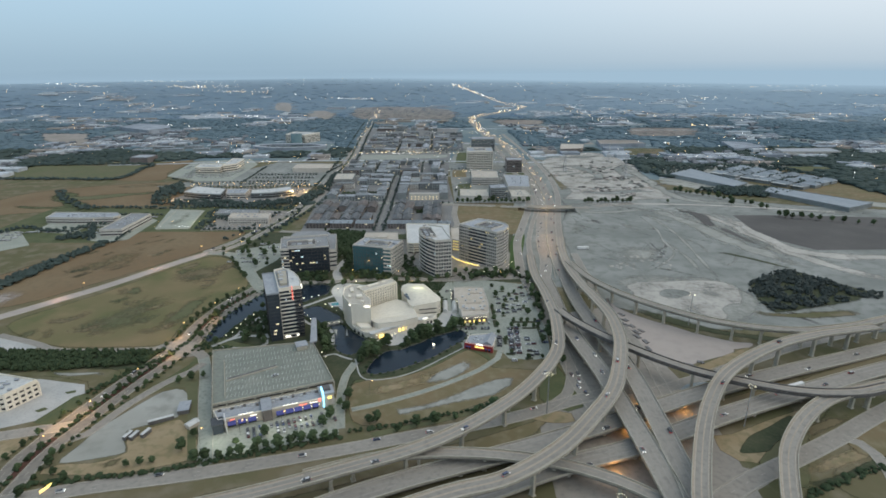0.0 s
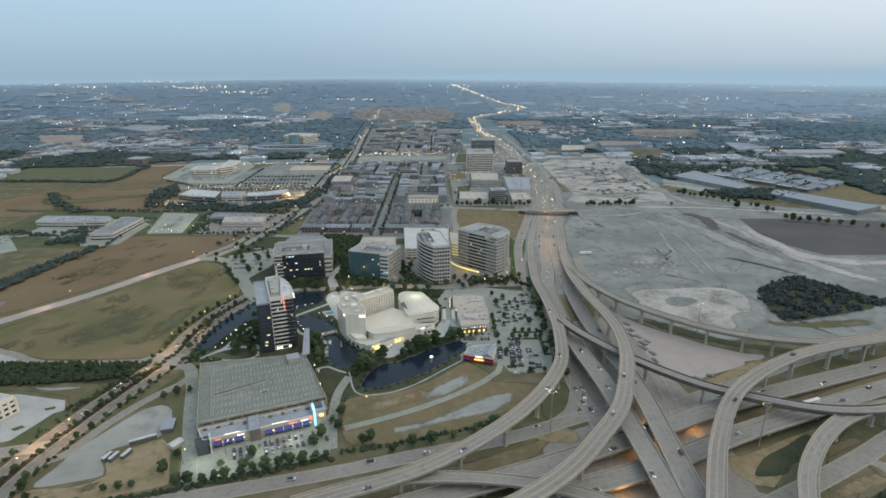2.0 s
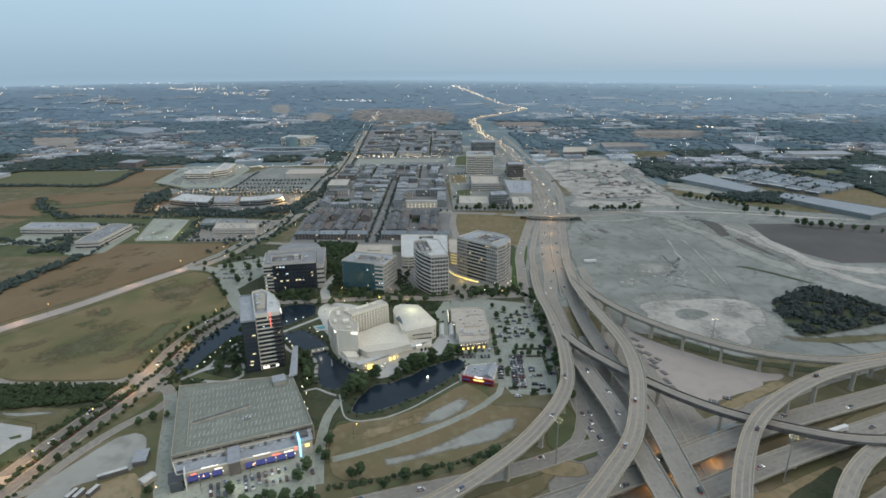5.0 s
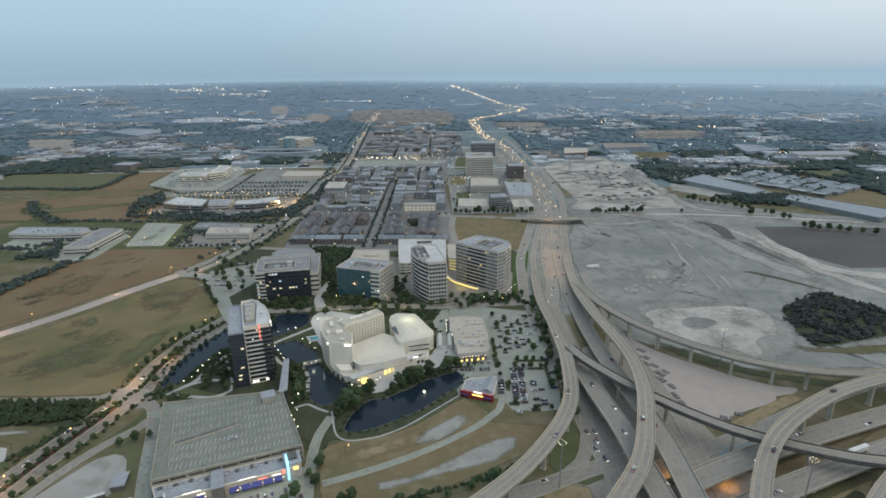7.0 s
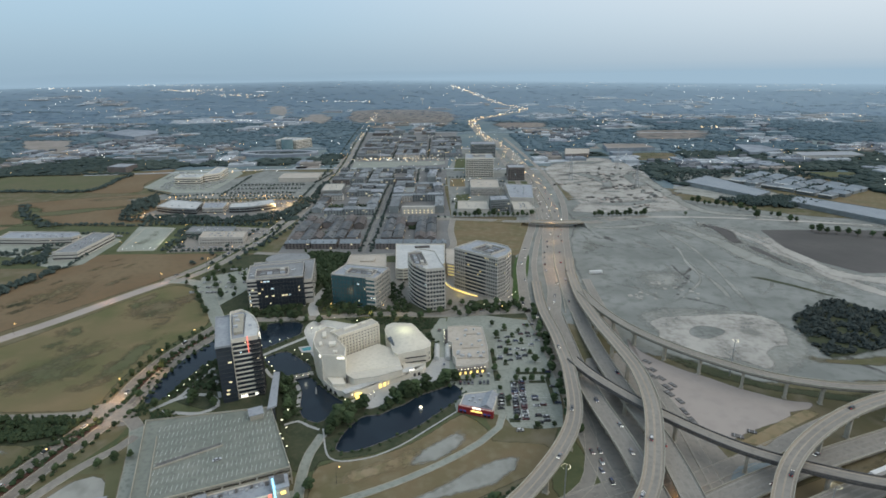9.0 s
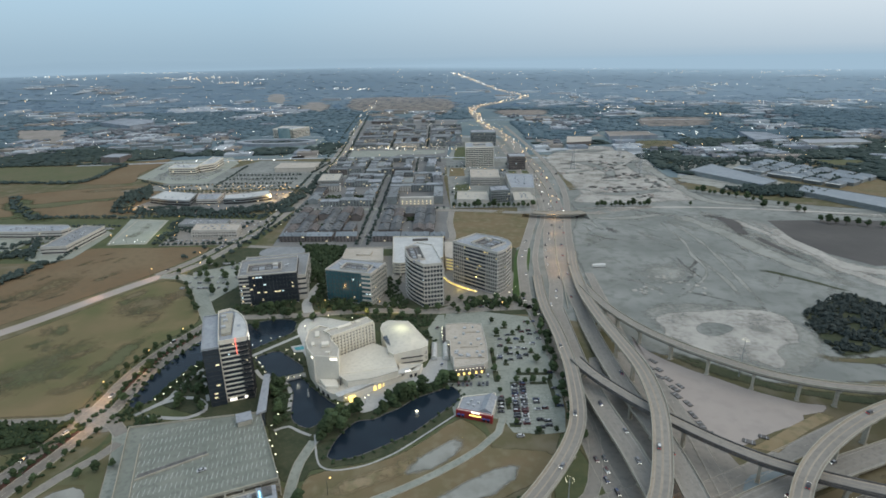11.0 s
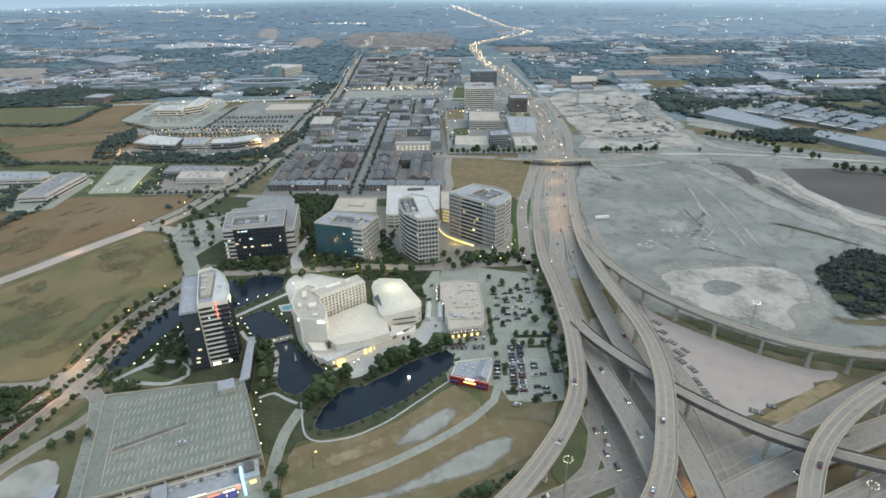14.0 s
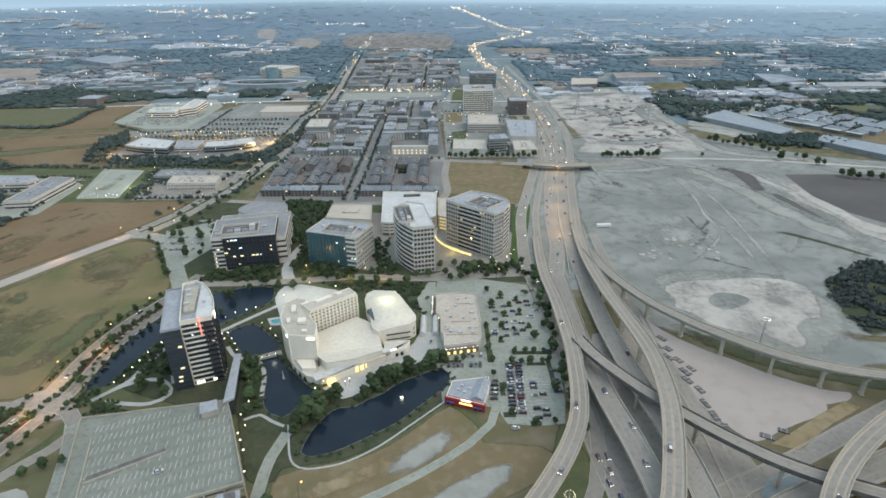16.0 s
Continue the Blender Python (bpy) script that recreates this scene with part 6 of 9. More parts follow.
part("roof_screen", Shape().prism([G(70.5, -3.6), G(75.4, -4), G(75.4, -9.6), G(70.8, -9.6)], 9.8, 11.2), DARK_CONCRETE, arcade)
part("neon_blade", Shape().prism([G(69, -7), G(69.8, -7), G(70, -13.6), G(69.2, -13.6)], 8.6, 12.4), SIGN_BLUE, arcade, "bright blue neon blade")
part("neon_mast", Shape().block(*G(69.7, -13.4), 0, 0.9, 0.9, 12.4, 21.4), SIGN_BLUE, arcade)
part("round_sign", Shape().block(*G(74, -12.8), 5.4, 2.6, 0.3, 1.8, 21.4), SIGN_YELLOW, arcade)
part("pink_sign", Shape().block(*G(67.2, -12.9), 5.0, 1.6, 0.4, 2.2, 21.4), SIGN_RED, arcade)

# ---- the white hotel ----
hotel = thing("hotel", "floodlit white hotel with a curved wing and rows of windows", "hotel")


def hotel_wing(outline_sides, h, z0, name, gap=4.0, rows=7):
    outline = []
    for line, _ in outline_sides:
        outline += line[:-1]
    part(name + "_core", Shape().prism(inset(ccw(outline), 0.5), 0, h), WINDOW, hotel)
    part(name + "_roof", Shape().prism(inset(ccw(outline), 0.4), h, h + 0.3), CREAM_ROOF, hotel)
    part(name + "_parapet", Shape().ring(outline, 0.5, h - 0.8, h + 1.0), WHITE_WALL, hotel)
    fh = (h - 1.0 - z0) / rows
    for line, style in outline_sides:
        pts = arr(line)
        if style == "plain":
            part("wall", beam(Shape(), pts, 0.5, -0.05, 0, h), WHITE_WALL, hotel)
            continue
        part("wall_base", beam(Shape(), pts, 0.5, -0.05, 0, z0 + 0.6), WHITE_WALL, hotel)
        for i in range(rows):
            z = z0 + i * fh
            part("spandrel", beam(Shape(), pts, 0.5, -0.05, z + 0.6 + fh * 0.5, z + 0.6 + fh), WHITE_WALL, hotel)
        for p, turn in along(line, gap):
            part("wall_pier", Shape().block(p[0], p[1], z0, gap * 0.46, 0.9, h - z0 - 0.5, turn), WHITE_WALL, hotel)


H = frame_at(-68, 465, 23, 19)
hotel_wing([([H(-5, 1), H(31, 1)], "grid"), ([H(31, 1), H(31, 11)], "plain"), ([H(31, 11), H(-5, 11)], "plain"), ([H(-5, 11), H(-5, 1)], "plain")], 24.6, 6, "east_wing", 2.85)
hotel_wing([([(-80, 435.5), (-63, 434.5)], "plain"), ([(-63, 434.5), (-64.5, 447), (-73, 460)], "plain"), ([(-73, 460), (-78, 478)], "plain"),
            ([(-78, 478), (-86, 481), (-92, 472), (-91, 458), (-86.5, 446), (-80, 435.5)], "grid")], 23.6, 4.5, "curved_wing", 3.0)
for x, y, w, d, hh, t in ((-84, 466, 3, 8, 1.6, 12), (-75, 451, 5, 5, 2.0, 10), (-84, 452, 2.2, 5, 1.2, 15), (-71, 440, 3, 2, 1.2, 0), (-66, 478, 12, 3, 1.6, 39), (-57, 486, 4, 3, 1.2, 39), (-78, 472, 5, 3, 1.4, 49)):
    part("rooftop_unit", Shape().block(x, y, 24.2, w, d, hh, t), WHITE_WALL, hotel)
part("roof_sign", Shape().block(-66, 434.1, 22.0, 5, 0.5, 1.3, -3), SIGN_WHITE, hotel, "glowing sign bar")
part("roof_sign", Shape().block(-81.6, 437.4, 22.0, 0.6, 2.6, 1.2, 30), SIGN_WHITE, hotel, "glowing sign bar")
PODIUM = [(-63, 434), (-64.6, 447), (-68, 459), (-45, 479), (-32, 470), (-26, 453), (-22.5, 440), (-39, 431), (-56, 427)]
part("podium", Shape().prism(PODIUM, 0, 9.6), WHITE_WALL, hotel)
part("podium_roof", Shape().prism(inset(ccw(PODIUM), -0.3), 9.6, 10.0), HOTEL_ROOF, hotel)
part("podium_joint", beam(Shape(), arr([(-60, 436), (-24, 445)]), 0.2, -0.2, 10.0, 10.25), WHITE_WALL, hotel)
FRONT = [(-80, 434.5), (-75, 428), (-67, 420.5), (-58, 418), (-50, 420.5), (-38, 430), (-24, 441), (-8, 448.5), (-6, 457), (-24, 457), (-21, 441), (-35, 432.4), (-47, 429.4), (-57, 430.4), (-64, 434)]
part("lobby", Shape().prism(FRONT, 0, 4.4), WHITE_WALL, hotel)
part("lobby_roof", Shape().prism(inset(ccw(FRONT), 0.4), 4.4, 4.6), HOTEL_ROOF, hotel)
part("lobby_parapet", Shape().ring(FRONT, 0.4, 4.4, 5.0), WHITE_WALL, hotel)
canopy = glide([(-62, 417, 0), (-52, 424, 0), (-40, 433, 0), (-28, 442, 0), (-15, 448, 0)], 3)
part("curved_canopy", beam(Shape(), canopy, 2.6, -2.6, 5.2, 5.8), WHITE_ROOF, hotel, "white curved canopy")
part("dark_fin", Shape().block(-62.6, 434, 4.6, 0.7, 8, 5.0, 12), DARK_CONCRETE, hotel)
part("side_block", Shape().prism([(-77, 434.2), (-65, 433.8), (-62, 425), (-71, 425)], 4.4, 7.2), WHITE_WALL, hotel)
for i in range(5):
    part("lit_window", Shape().block(-38 + i * 2.9, 429.8 + i * 2.3, 0.6, 1.8, 0.4, 3.2, 38), SIGN_YELLOW, hotel)
part("entrance_light", Shape().block(-52, 418.6, 0.3, 4.6, 2.6, 3.0, 30), SIGN_YELLOW, hotel, "amber lit entrance")
part("sign_panel", Shape().block(-16, 445.2, 4.6, 4.4, 0.4, 1.8, 22), SIGN_WHITE, hotel, "glowing sign bar")
for i in range(4):
    part("arch_window", Shape().block(-20.5 + i * 3.2, 443.1 + i * 1.35, 0.3, 2.0, 0.4, 2.6, 22), WINDOW, hotel)
for x, y in ((-77, 430.6), (-73, 425.8), (-69, 421.8)):
    part("arch_window", Shape().block(x, y, 0.5, 2.4, 0.5, 2.4, -48), WINDOW, hotel)

ballroom = thing("ballroom", "floodlit white ballroom hall with a smooth crowned roof", "hall")
BALL = ccw([(-38, 487), (-41, 497), (-40.5, 506), (-36, 511), (-20, 509.5), (-16, 503), (-10, 490), (-3, 476), (-2.6, 470), (-7, 465.5), (-18, 461), (-27, 457), (-31, 461), (-34, 473)])
part("wall", Shape().prism(BALL, 0, 12.6), WHITE_WALL, ballroom)
part("eave_band", Shape().ring(inset(BALL, -0.3), 0.6, 12.4, 12.9), WHITE_WALL, ballroom)
crown = Shape()
rings = [ccw(BALL)]
for k in (0.3, 0.6, 0.86):
    rings.append([(x + (-22 - x) * k, y + (484 - y) * k) for x, y in ccw(BALL)])
n = len(BALL)
for outline, z in zip(rings, (12.9, 14.9, 16.2, 16.6)):
    crown.v += [(x, y, z) for x, y in outline]
for r in range(3):
    crown.f += [(r * n + i, r * n + (i + 1) % n, (r + 1) * n + (i + 1) % n, (r + 1) * n + i) for i in range(n)]
crown.f.append(tuple(range(3 * n, 4 * n)))
crown.smooth = True
part("crowned_roof", crown, HOTEL_ROOF, ballroom)
for z in (3.4, 7.4):
    part("louvre", beam(Shape(), arr([(-22, 459), (-6, 463)]), 0.2, -0.15, z, z + 0.8), WINDOW, ballroom)
    part("louvre", beam(Shape(), arr([(-3.8, 466), (-2.9, 476), (-4, 487)]), 0.2, -0.15, z, z + 0.8), WINDOW, ballroom)
part("roof_box", Shape().prism([(-37.5, 481), (-31, 468), (-28, 470), (-34.5, 484)], 12.6, 14.0), BLUE_GLASS, ballroom)
patch("forecourt", [(-57, 415), (-50, 408), (-43, 405), (-36, 408), (-24, 421), (-10, 432), (5, 443), (12, 446), (12, 474), (0, 474), (-4, 460), (-18, 446), (-38, 430)], 0.15, PAVING, "pale paved forecourt of the hotel", smooth=False)

# round terrace and pool behind the hotel
patch("terrace", [(-96, 474), (-104, 494), (-110, 508), (-116, 524), (-113, 541), (-100, 544), (-80, 537), (-64, 531), (-48, 510), (-56, 500), (-80, 486)], 0.22, PAVING, "floodlit pale terrace behind the hotel")

# ---- the office park ----
block("dark_office", "black glass office block with lit windows and a grey roof",
      [([(-178, 567), (-169.5, 568.7)], "band"), ([(-169.5, 568.7), (-127, 577)], "glass"), ([(-127, 577), (-136, 619)], "glass"), ([(-136, 619), (-188, 607)], "band"), ([(-188, 607), (-178, 567)], "band")],
      8, 3.75, DARK_GLASS, STONE, WORN_ROOF, units=6, lit=48, seed=11, category="office building")
office_rear = thing("office_rear_wing", "lower rear wing of the dark office with a pale roof", "office building")
REAR = [(-187.6, 607.4), (-136.2, 619.3), (-128.4, 583), (-121, 585), (-131, 645), (-193, 633)]
part("wall", Shape().prism(REAR, 0, 24), STONE, office_rear)
for z in (5, 10, 15, 20):
    part("glazing", Shape().prism(inset(ccw(REAR), -0.05), z, z + 1.9), DARK_GLASS, office_rear)
part("roof", Shape().prism(inset(ccw(REAR), 0.4), 24, 24.4), WORN_ROOF, office_rear)
part("parapet", Shape().ring(REAR, 0.4, 24, 25.2), STONE, office_rear)
block("teal_office", "teal glass office block with stone banded corners",
      [([(-101, 581), (-66, 570.4)], "glass"), ([(-66, 570.4), (-57, 567.7)], "band"), ([(-57, 567.7), (-46, 596)], "grid"), ([(-46, 596), (-91, 609)], "band"), ([(-91, 609), (-101, 581)], "band")],
      7, 4.35, TEAL_GLASS, STONE, GREY_ROOF, units=7, lit=22, seed=12, category="office building")
curve = [tuple(p) for p in glide([(-17, 624), (-27, 608), (-26, 592), (-19, 576), (-8, 562)], 5)]
block("curved_office", "pale office block with a bowed banded glass side",
      [([(-8, 562), (9, 566)], "grid"), ([(9, 566), (-1, 616)], "grid"), ([(-1, 616), (-17, 624)], "band"), (curve, "band")],
      10, 4.1, BLUE_GLASS, STONE, WHITE_ROOF, units=9, lit=5, seed=13, category="office building", frac=0.36, pier=2.8, pier_w=0.6, lit_mats=(LIT_COOL,))
block("grid_office", "pale stone office block with a grid of windows",
      [([(19.5, 623), (29.5, 614)], "grid"), ([(29.5, 614), (50.5, 596)], "band"), ([(50.5, 596), (60.5, 588)], "grid"), ([(60.5, 588), (69.5, 597)], "grid"), ([(69.5, 597), (76.5, 613)], "band"), ([(76.5, 613), (74.5, 625), (62.5, 637), (43.5, 647)], "grid"), ([(43.5, 647), (19.5, 623)], "grid")],
      11, 3.85, BLUE_GLASS, STONE, GREY_ROOF, units=7, lit=14, seed=14, category="office building", frac=0.34, pier=2.8, pier_w=0.6, lit_mats=(LIT_DIM,))
white_garage = thing("white_garage", "white concrete parking garage behind the offices", "garage")
WG = [(-51, 730), (9, 727), (9, 656), (-36, 640), (-44, 642)]
for z in (3.4, 6.6, 9.8, 13):
    part("deck", Shape().prism(inset(ccw(WG), 0.3), z - 0.4, z), WHITE_ROOF, white_garage)
    part("guard_wall", Shape().ring(WG, 0.3, z - 0.9, z + 1.1), WHITE_WALL, white_garage)
# solid dark block again imitates shade inside the parking levels
part("dark_interior", Shape().prism(inset(ccw(WG), 2.5), 0, 12.6), DARK_CONCRETE, white_garage)
for a, b in zip(WG, WG[1:] + WG[:1]):
    for p, turn in along([a, b], 10)[:-1]:
        part("column", Shape().block(p[0], p[1], 0, 0.9, 0.6, 13, turn), WHITE_WALL, white_garage)
part("stair_roof", Shape().block(-18, 716, 13, 18, 3, 2.2, 6), DARK_CONCRETE, white_garage)
lit_garage = thing("lit_garage", "yellow-lit parking garage beside the stone offices", "garage")
LG = [(11, 656), (24, 648), (40, 656), (40, 704), (11, 708)]
for z in (3.4, 6.8, 10.2, 13.6):
    part("deck", Shape().prism(LG, z - 0.4, z), TAN_ROOF if z > 13 else CONCRETE, lit_garage)
    part("guard_wall", Shape().ring(LG, 0.3, z - 0.8, z + 1.0), STONE, lit_garage)
part("lit_interior", Shape().prism(inset(ccw(LG), 1.5), 0, 13), LIT_DIM, lit_garage, "yellow lit interior")
low_wall = glide([(10, 654, 0), (9, 636, 0), (16, 618, 0), (29, 604, 0), (42, 594, 0)], 4)
part("lit_wall", beam(Shape(), low_wall, 0.8, -0.8, 0, 2.6), STONE, lit_garage)
part("light_strip", beam(Shape(), low_wall, -0.8, -1.0, 0.9, 1.7), SIGN_YELLOW, lit_garage, "glowing yellow light strip")
tan_garage = thing("tan_garage", "low tan garage roof beside the trees", "garage")
part("wall", Shape().prism([(-103, 668), (-57, 662), (-61, 704), (-103, 704)], 0, 7.4), STONE, tan_garage)
part("roof", Shape().prism([(-103.5, 667.5), (-56.5, 661.5), (-60.5, 704.5), (-103.5, 704.5)], 7.4, 8.0), TAN_ROOF, tan_garage)
part("roof_box", Shape().block(-80, 686, 8, 16, 12, 1.6, -5), TAN_ROOF, tan_garage)
part("parapet", Shape().ring([(-103.5, 667.5), (-56.5, 661.5), (-60.5, 704.5), (-103.5, 704.5)], 0.4, 8, 8.8), STONE, tan_garage)
annex = thing("round_annex", "low grey annex with a rounded end", "building")
AN = [tuple(p) for p in glide([(-200, 690), (-180, 676), (-156, 682), (-150, 696), (-160, 710), (-192, 710)], 5, True)]
part("wall", Shape().prism(AN, 0, 8), STONE, annex)
part("roof", Shape().prism(inset(ccw(AN), -0.4), 8, 8.6), WORN_ROOF, annex)

# ---- shops by the parking lot ----
shop_row = thing("restaurant_row", "tan single-storey restaurant row with rooftop units", "restaurant")
SH = [(11, 516), (26, 518), (41, 516), (42, 498), (43, 478), (42, 458), (39, 453), (17, 449), (16.5, 462), (14.6, 466), (14.4, 486), (11, 490)]
part("wall", Shape().prism(SH, 0, 5.6), STONE, shop_row)
part("roof", Shape().prism(inset(ccw(SH), 0.4), 5.6, 5.8), TAN_ROOF, shop_row)
part("parapet", Shape().ring(SH, 0.4, 5.6, 6.6), STONE, shop_row)
rng = random.Random(4)
for i in range(18):
    part("rooftop_unit", Shape().block(rng.uniform(18, 39), rng.uniform(460, 512), 5.8, rng.uniform(1.2, 3), rng.uniform(1.2, 2.4), rng.uniform(0.8, 1.6), rng.uniform(0, 90)), UNIT, shop_row)
for x in (20, 24, 28, 33, 37):
    part("lit_window", Shape().block(x, 446.3 + (x - 17) * 0.182, 0.8, 1.5, 0.4, 1.7, 11), SIGN_YELLOW, shop_row)
part("brick_front", Shape().prism([(16.6, 448.9), (39.2, 453.1), (39.7, 450.6), (17.1, 446.4)], 0, 4.6), BRICK, shop_row)
part("patio_wall", Shape().prism([(8.6, 492), (11, 492), (11, 515), (8.6, 515)], 0, 4.0), BRICK, shop_row)
for k in (0, 2, 5):
    part("roof_curb", Shape().block(29 + (k % 2) * 3, 462 + k * 8, 5.8, 22 - 4 * (k % 3), 0.35, 0.7, 2), TAN_ROOF, shop_row)
for k in range(9):
    part("string_lamp", Shape().spark(18.5 + k * 2.5, 446.6 + k * 0.46, 4.9, 0.32), BULB, shop_row)
for k in range(7):
    part("string_lamp", Shape().spark(8.2, 493 + k * 3.6, 4.3, 0.3), BULB, shop_row)
part("awning", Shape().prism([(17.4, 448.7), (39, 452.7), (39.4, 450.4), (17.8, 446.4)], 3.4, 3.8), BRICK, shop_row)
for x, y in ((-6.0, 480), (3.0, 480)):
    tent = thing("tent", "long white arched tent beside the ballroom", "tent", "white tents")
    s = Shape()
    for k in range(9):
        w0, w1 = math.pi * k / 9, math.pi * (k + 1) / 9
        s.face([(x + 2.4 * math.cos(w0) + 8, y - 11, 0.2 + 3.6 * math.sin(w0)), (x + 2.4 * math.cos(w0) + 8, y + 11, 0.2 + 3.6 * math.sin(w0)), (x + 2.4 * math.cos(w1) + 8, y + 11, 0.2 + 3.6 * math.sin(w1)), (x + 2.4 * math.cos(w1) + 8, y - 11, 0.2 + 3.6 * math.sin(w1))])
    part("canvas", s, WHITE_ROOF, tent)
    for e in (-11, 11):
        part("gable_end", Shape().face([(x + 8 + 2.4 * math.cos(math.pi * k / 9), y + e, 0.2 + 3.6 * math.sin(math.pi * k / 9)) for k in range(10)]), WHITE_ROOF, tent)

diner = thing("red_restaurant", "red-fronted roadside restaurant with a lit sign", "restaurant")
D = frame_at(18, 401, 21.5, -7.5)
DN = [D(0, 0), D(22.8, 0), D(22, 14), D(19, 25), D(-1, 14)]
part("wall", Shape().prism(DN, 0, 4.6), STONE, diner)
fascia = part("red_fascia", Shape().prism([D(-0.6, -0.8), D(23.4, -0.8), D(23.4, 1.4), D(-0.6, 1.4)], 0.0, 5.2), RED, diner)
part("roof", Shape().prism(inset(ccw(DN), 0.5), 4.6, 4.8), GREY_ROOF, diner)
part("parapet", Shape().ring(DN, 0.4, 4.6, 5.4), WHITE_WALL, diner)
part("gable_roof", Shape().gable(*D(17.5, 12), 5.0, 18, 8.5, 2.6, 72), GREY_ROOF, diner)
part("sign_strip", beam(Shape(), arr([D(9.4, -0.8), D(15, -0.8)]), 0.2, -0.3, 5.2, 6.1), SIGN_WHITE, fascia, "glowing sign bar")
part("sign_strip", beam(Shape(), arr([D(8.4, -0.8), D(16, -0.8)]), 0.1, -0.35, 2.9, 3.8), SIGN_YELLOW, fascia, "glowing sign bar")
for u in (1.6, 4.2, 18, 20.8):
    part("shop_window", Shape().block(*D(u, -0.9), 0.6, 1.6, 0.4, 2.0, -19.2), WINDOW, fascia)
    part("awning", Shape().block(*D(u, -1.5), 2.7, 2.0, 1.0, 0.4, -19.2), BLUE_AWNING, fascia)
for u, v in ((5, 8), (9, 7), (11, 11), (6, 12)):
    part("rooftop_unit", Shape().block(*D(u, v), 4.8, 1.8, 1.5, 1.0, -19.2), UNIT, diner)

# ---- west side ----
block("white_office", "white three-storey office with deep square windows",
      [([(-334, 306), (-294, 316)], "grid"), ([(-294, 316), (-285, 335)], "grid"), ([(-285, 335), (-324, 345)], "grid"), ([(-324, 345), (-334, 306)], "grid")],
      3, 3.8, WINDOW, WHITE_WALL, WHITE_ROOF, units=6, seed=21, category="office building", frac=0.5, pier=4.2, pier_w=1.6)
block("low_office", "long low tan office building beside the ploughed field",
      [([(-470, 718), (-441, 721)], "band"), ([(-441, 721), (-442, 802)], "band"), ([(-442, 802), (-474, 806)], "band"), ([(-474, 806), (-470, 718)], "band")],
      2, 4.4, WINDOW, STONE, WORN_ROOF, units=6, seed=22, category="office building", frac=0.55)
block("low_office", "low pale office building with a lit entrance",
      [([(-590, 786), (-536, 783), (-490, 786)], "band"), ([(-490, 786), (-486, 800), (-498, 813)], "band"), ([(-498, 813), (-596, 817)], "band"), ([(-596, 817), (-590, 786)], "band")],
      2, 4, WINDOW, STONE, GREY_ROOF, units=8, lit=5, seed=23, category="office building", frac=0.55)
block("long_office", "long white office block with rows of small windows",
      [([(-316, 778), (-258, 778)], "grid"), ([(-258, 778), (-262, 806)], "grid"), ([(-262, 806), (-322, 808)], "band"), ([(-322, 808), (-316, 778)], "band")],
      2, 4.2, WINDOW, STONE, TAN_ROOF, units=5, seed=24, category="office building", frac=0.55, pier=3.4, pier_w=1.4)
block("office_annex", "low grey annex behind the long office",
      [([(-352, 818), (-286, 815)], "band"), ([(-286, 815), (-290, 842)], "band"), ([(-290, 842), (-354, 845)], "band"), ([(-354, 845), (-352, 818)], "band")],
      1, 5, WINDOW, TOWN_WALL, WORN_ROOF, units=5, seed=29, category="office building", frac=0.5)
bow = [tuple(p) for p in glide([(-462, 958), (-430, 944), (-388, 936)], 8)]
block("bowed_office", "low glass office with a bright white bowed roof",
      [(bow, "band"), ([(-388, 936), (-396, 984)], "band"), ([(-396, 984), (-460, 1008)], "band"), ([(-460, 1008), (-462, 958)], "band")],
      2, 4.2, WINDOW, TOWN_WALL, WHITE_ROOF, units=3, lit=6, seed=25, category="office building", frac=0.34)
block("bowed_office_link", "low stone link between the bowed offices",
      [([(-381, 944), (-348, 944)], "band"), ([(-348, 944), (-353, 983)], "band"), ([(-353, 983), (-393, 983)], "band"), ([(-393, 983), (-381, 944)], "band")],
      2, 4.0, WINDOW, STONE, GREY_ROOF, units=4, lit=4, seed=28, category="office building", frac=0.5)
bow = [tuple(p) for p in glide([(-338, 944), (-306, 948), (-270, 970)], 8)]
block("bowed_office", "low glass office with a bright white bowed roof",
      [(bow, "band"), ([(-270, 970), (-284, 1003)], "band"), ([(-284, 1003), (-314, 984), (-345, 975)], "band"), ([(-345, 975), (-338, 944)], "band")],
      2, 4.2, WINDOW, TOWN_WALL, WHITE_ROOF, units=3, lit=8, seed=26, category="office building", frac=0.36)
block("campus_office", "white banded office in a large car park",
      [([(-538, 1184), (-486, 1184)], "band"), ([(-486, 1184), (-486, 1226)], "band"), ([(-486, 1226), (-545, 1228)], "band"), ([(-545, 1228), (-538, 1184)], "band")],
      3, 4.2, WINDOW, WHITE_WALL, WHITE_ROOF, units=5, lit=5, seed=27, category="office building", frac=0.5)
block("campus_office", "taller white banded wing of the car park office",
      [([(-484, 1200), (-462, 1222)], "band"), ([(-462, 1222), (-468, 1290)], "band"), ([(-468, 1290), (-496, 1300)], "band"), ([(-496, 1300), (-484, 1200)], "band")],
      3, 4.7, WINDOW, WHITE_WALL, WHITE_ROOF, units=4, lit=4, seed=30, category="office building", frac=0.5)

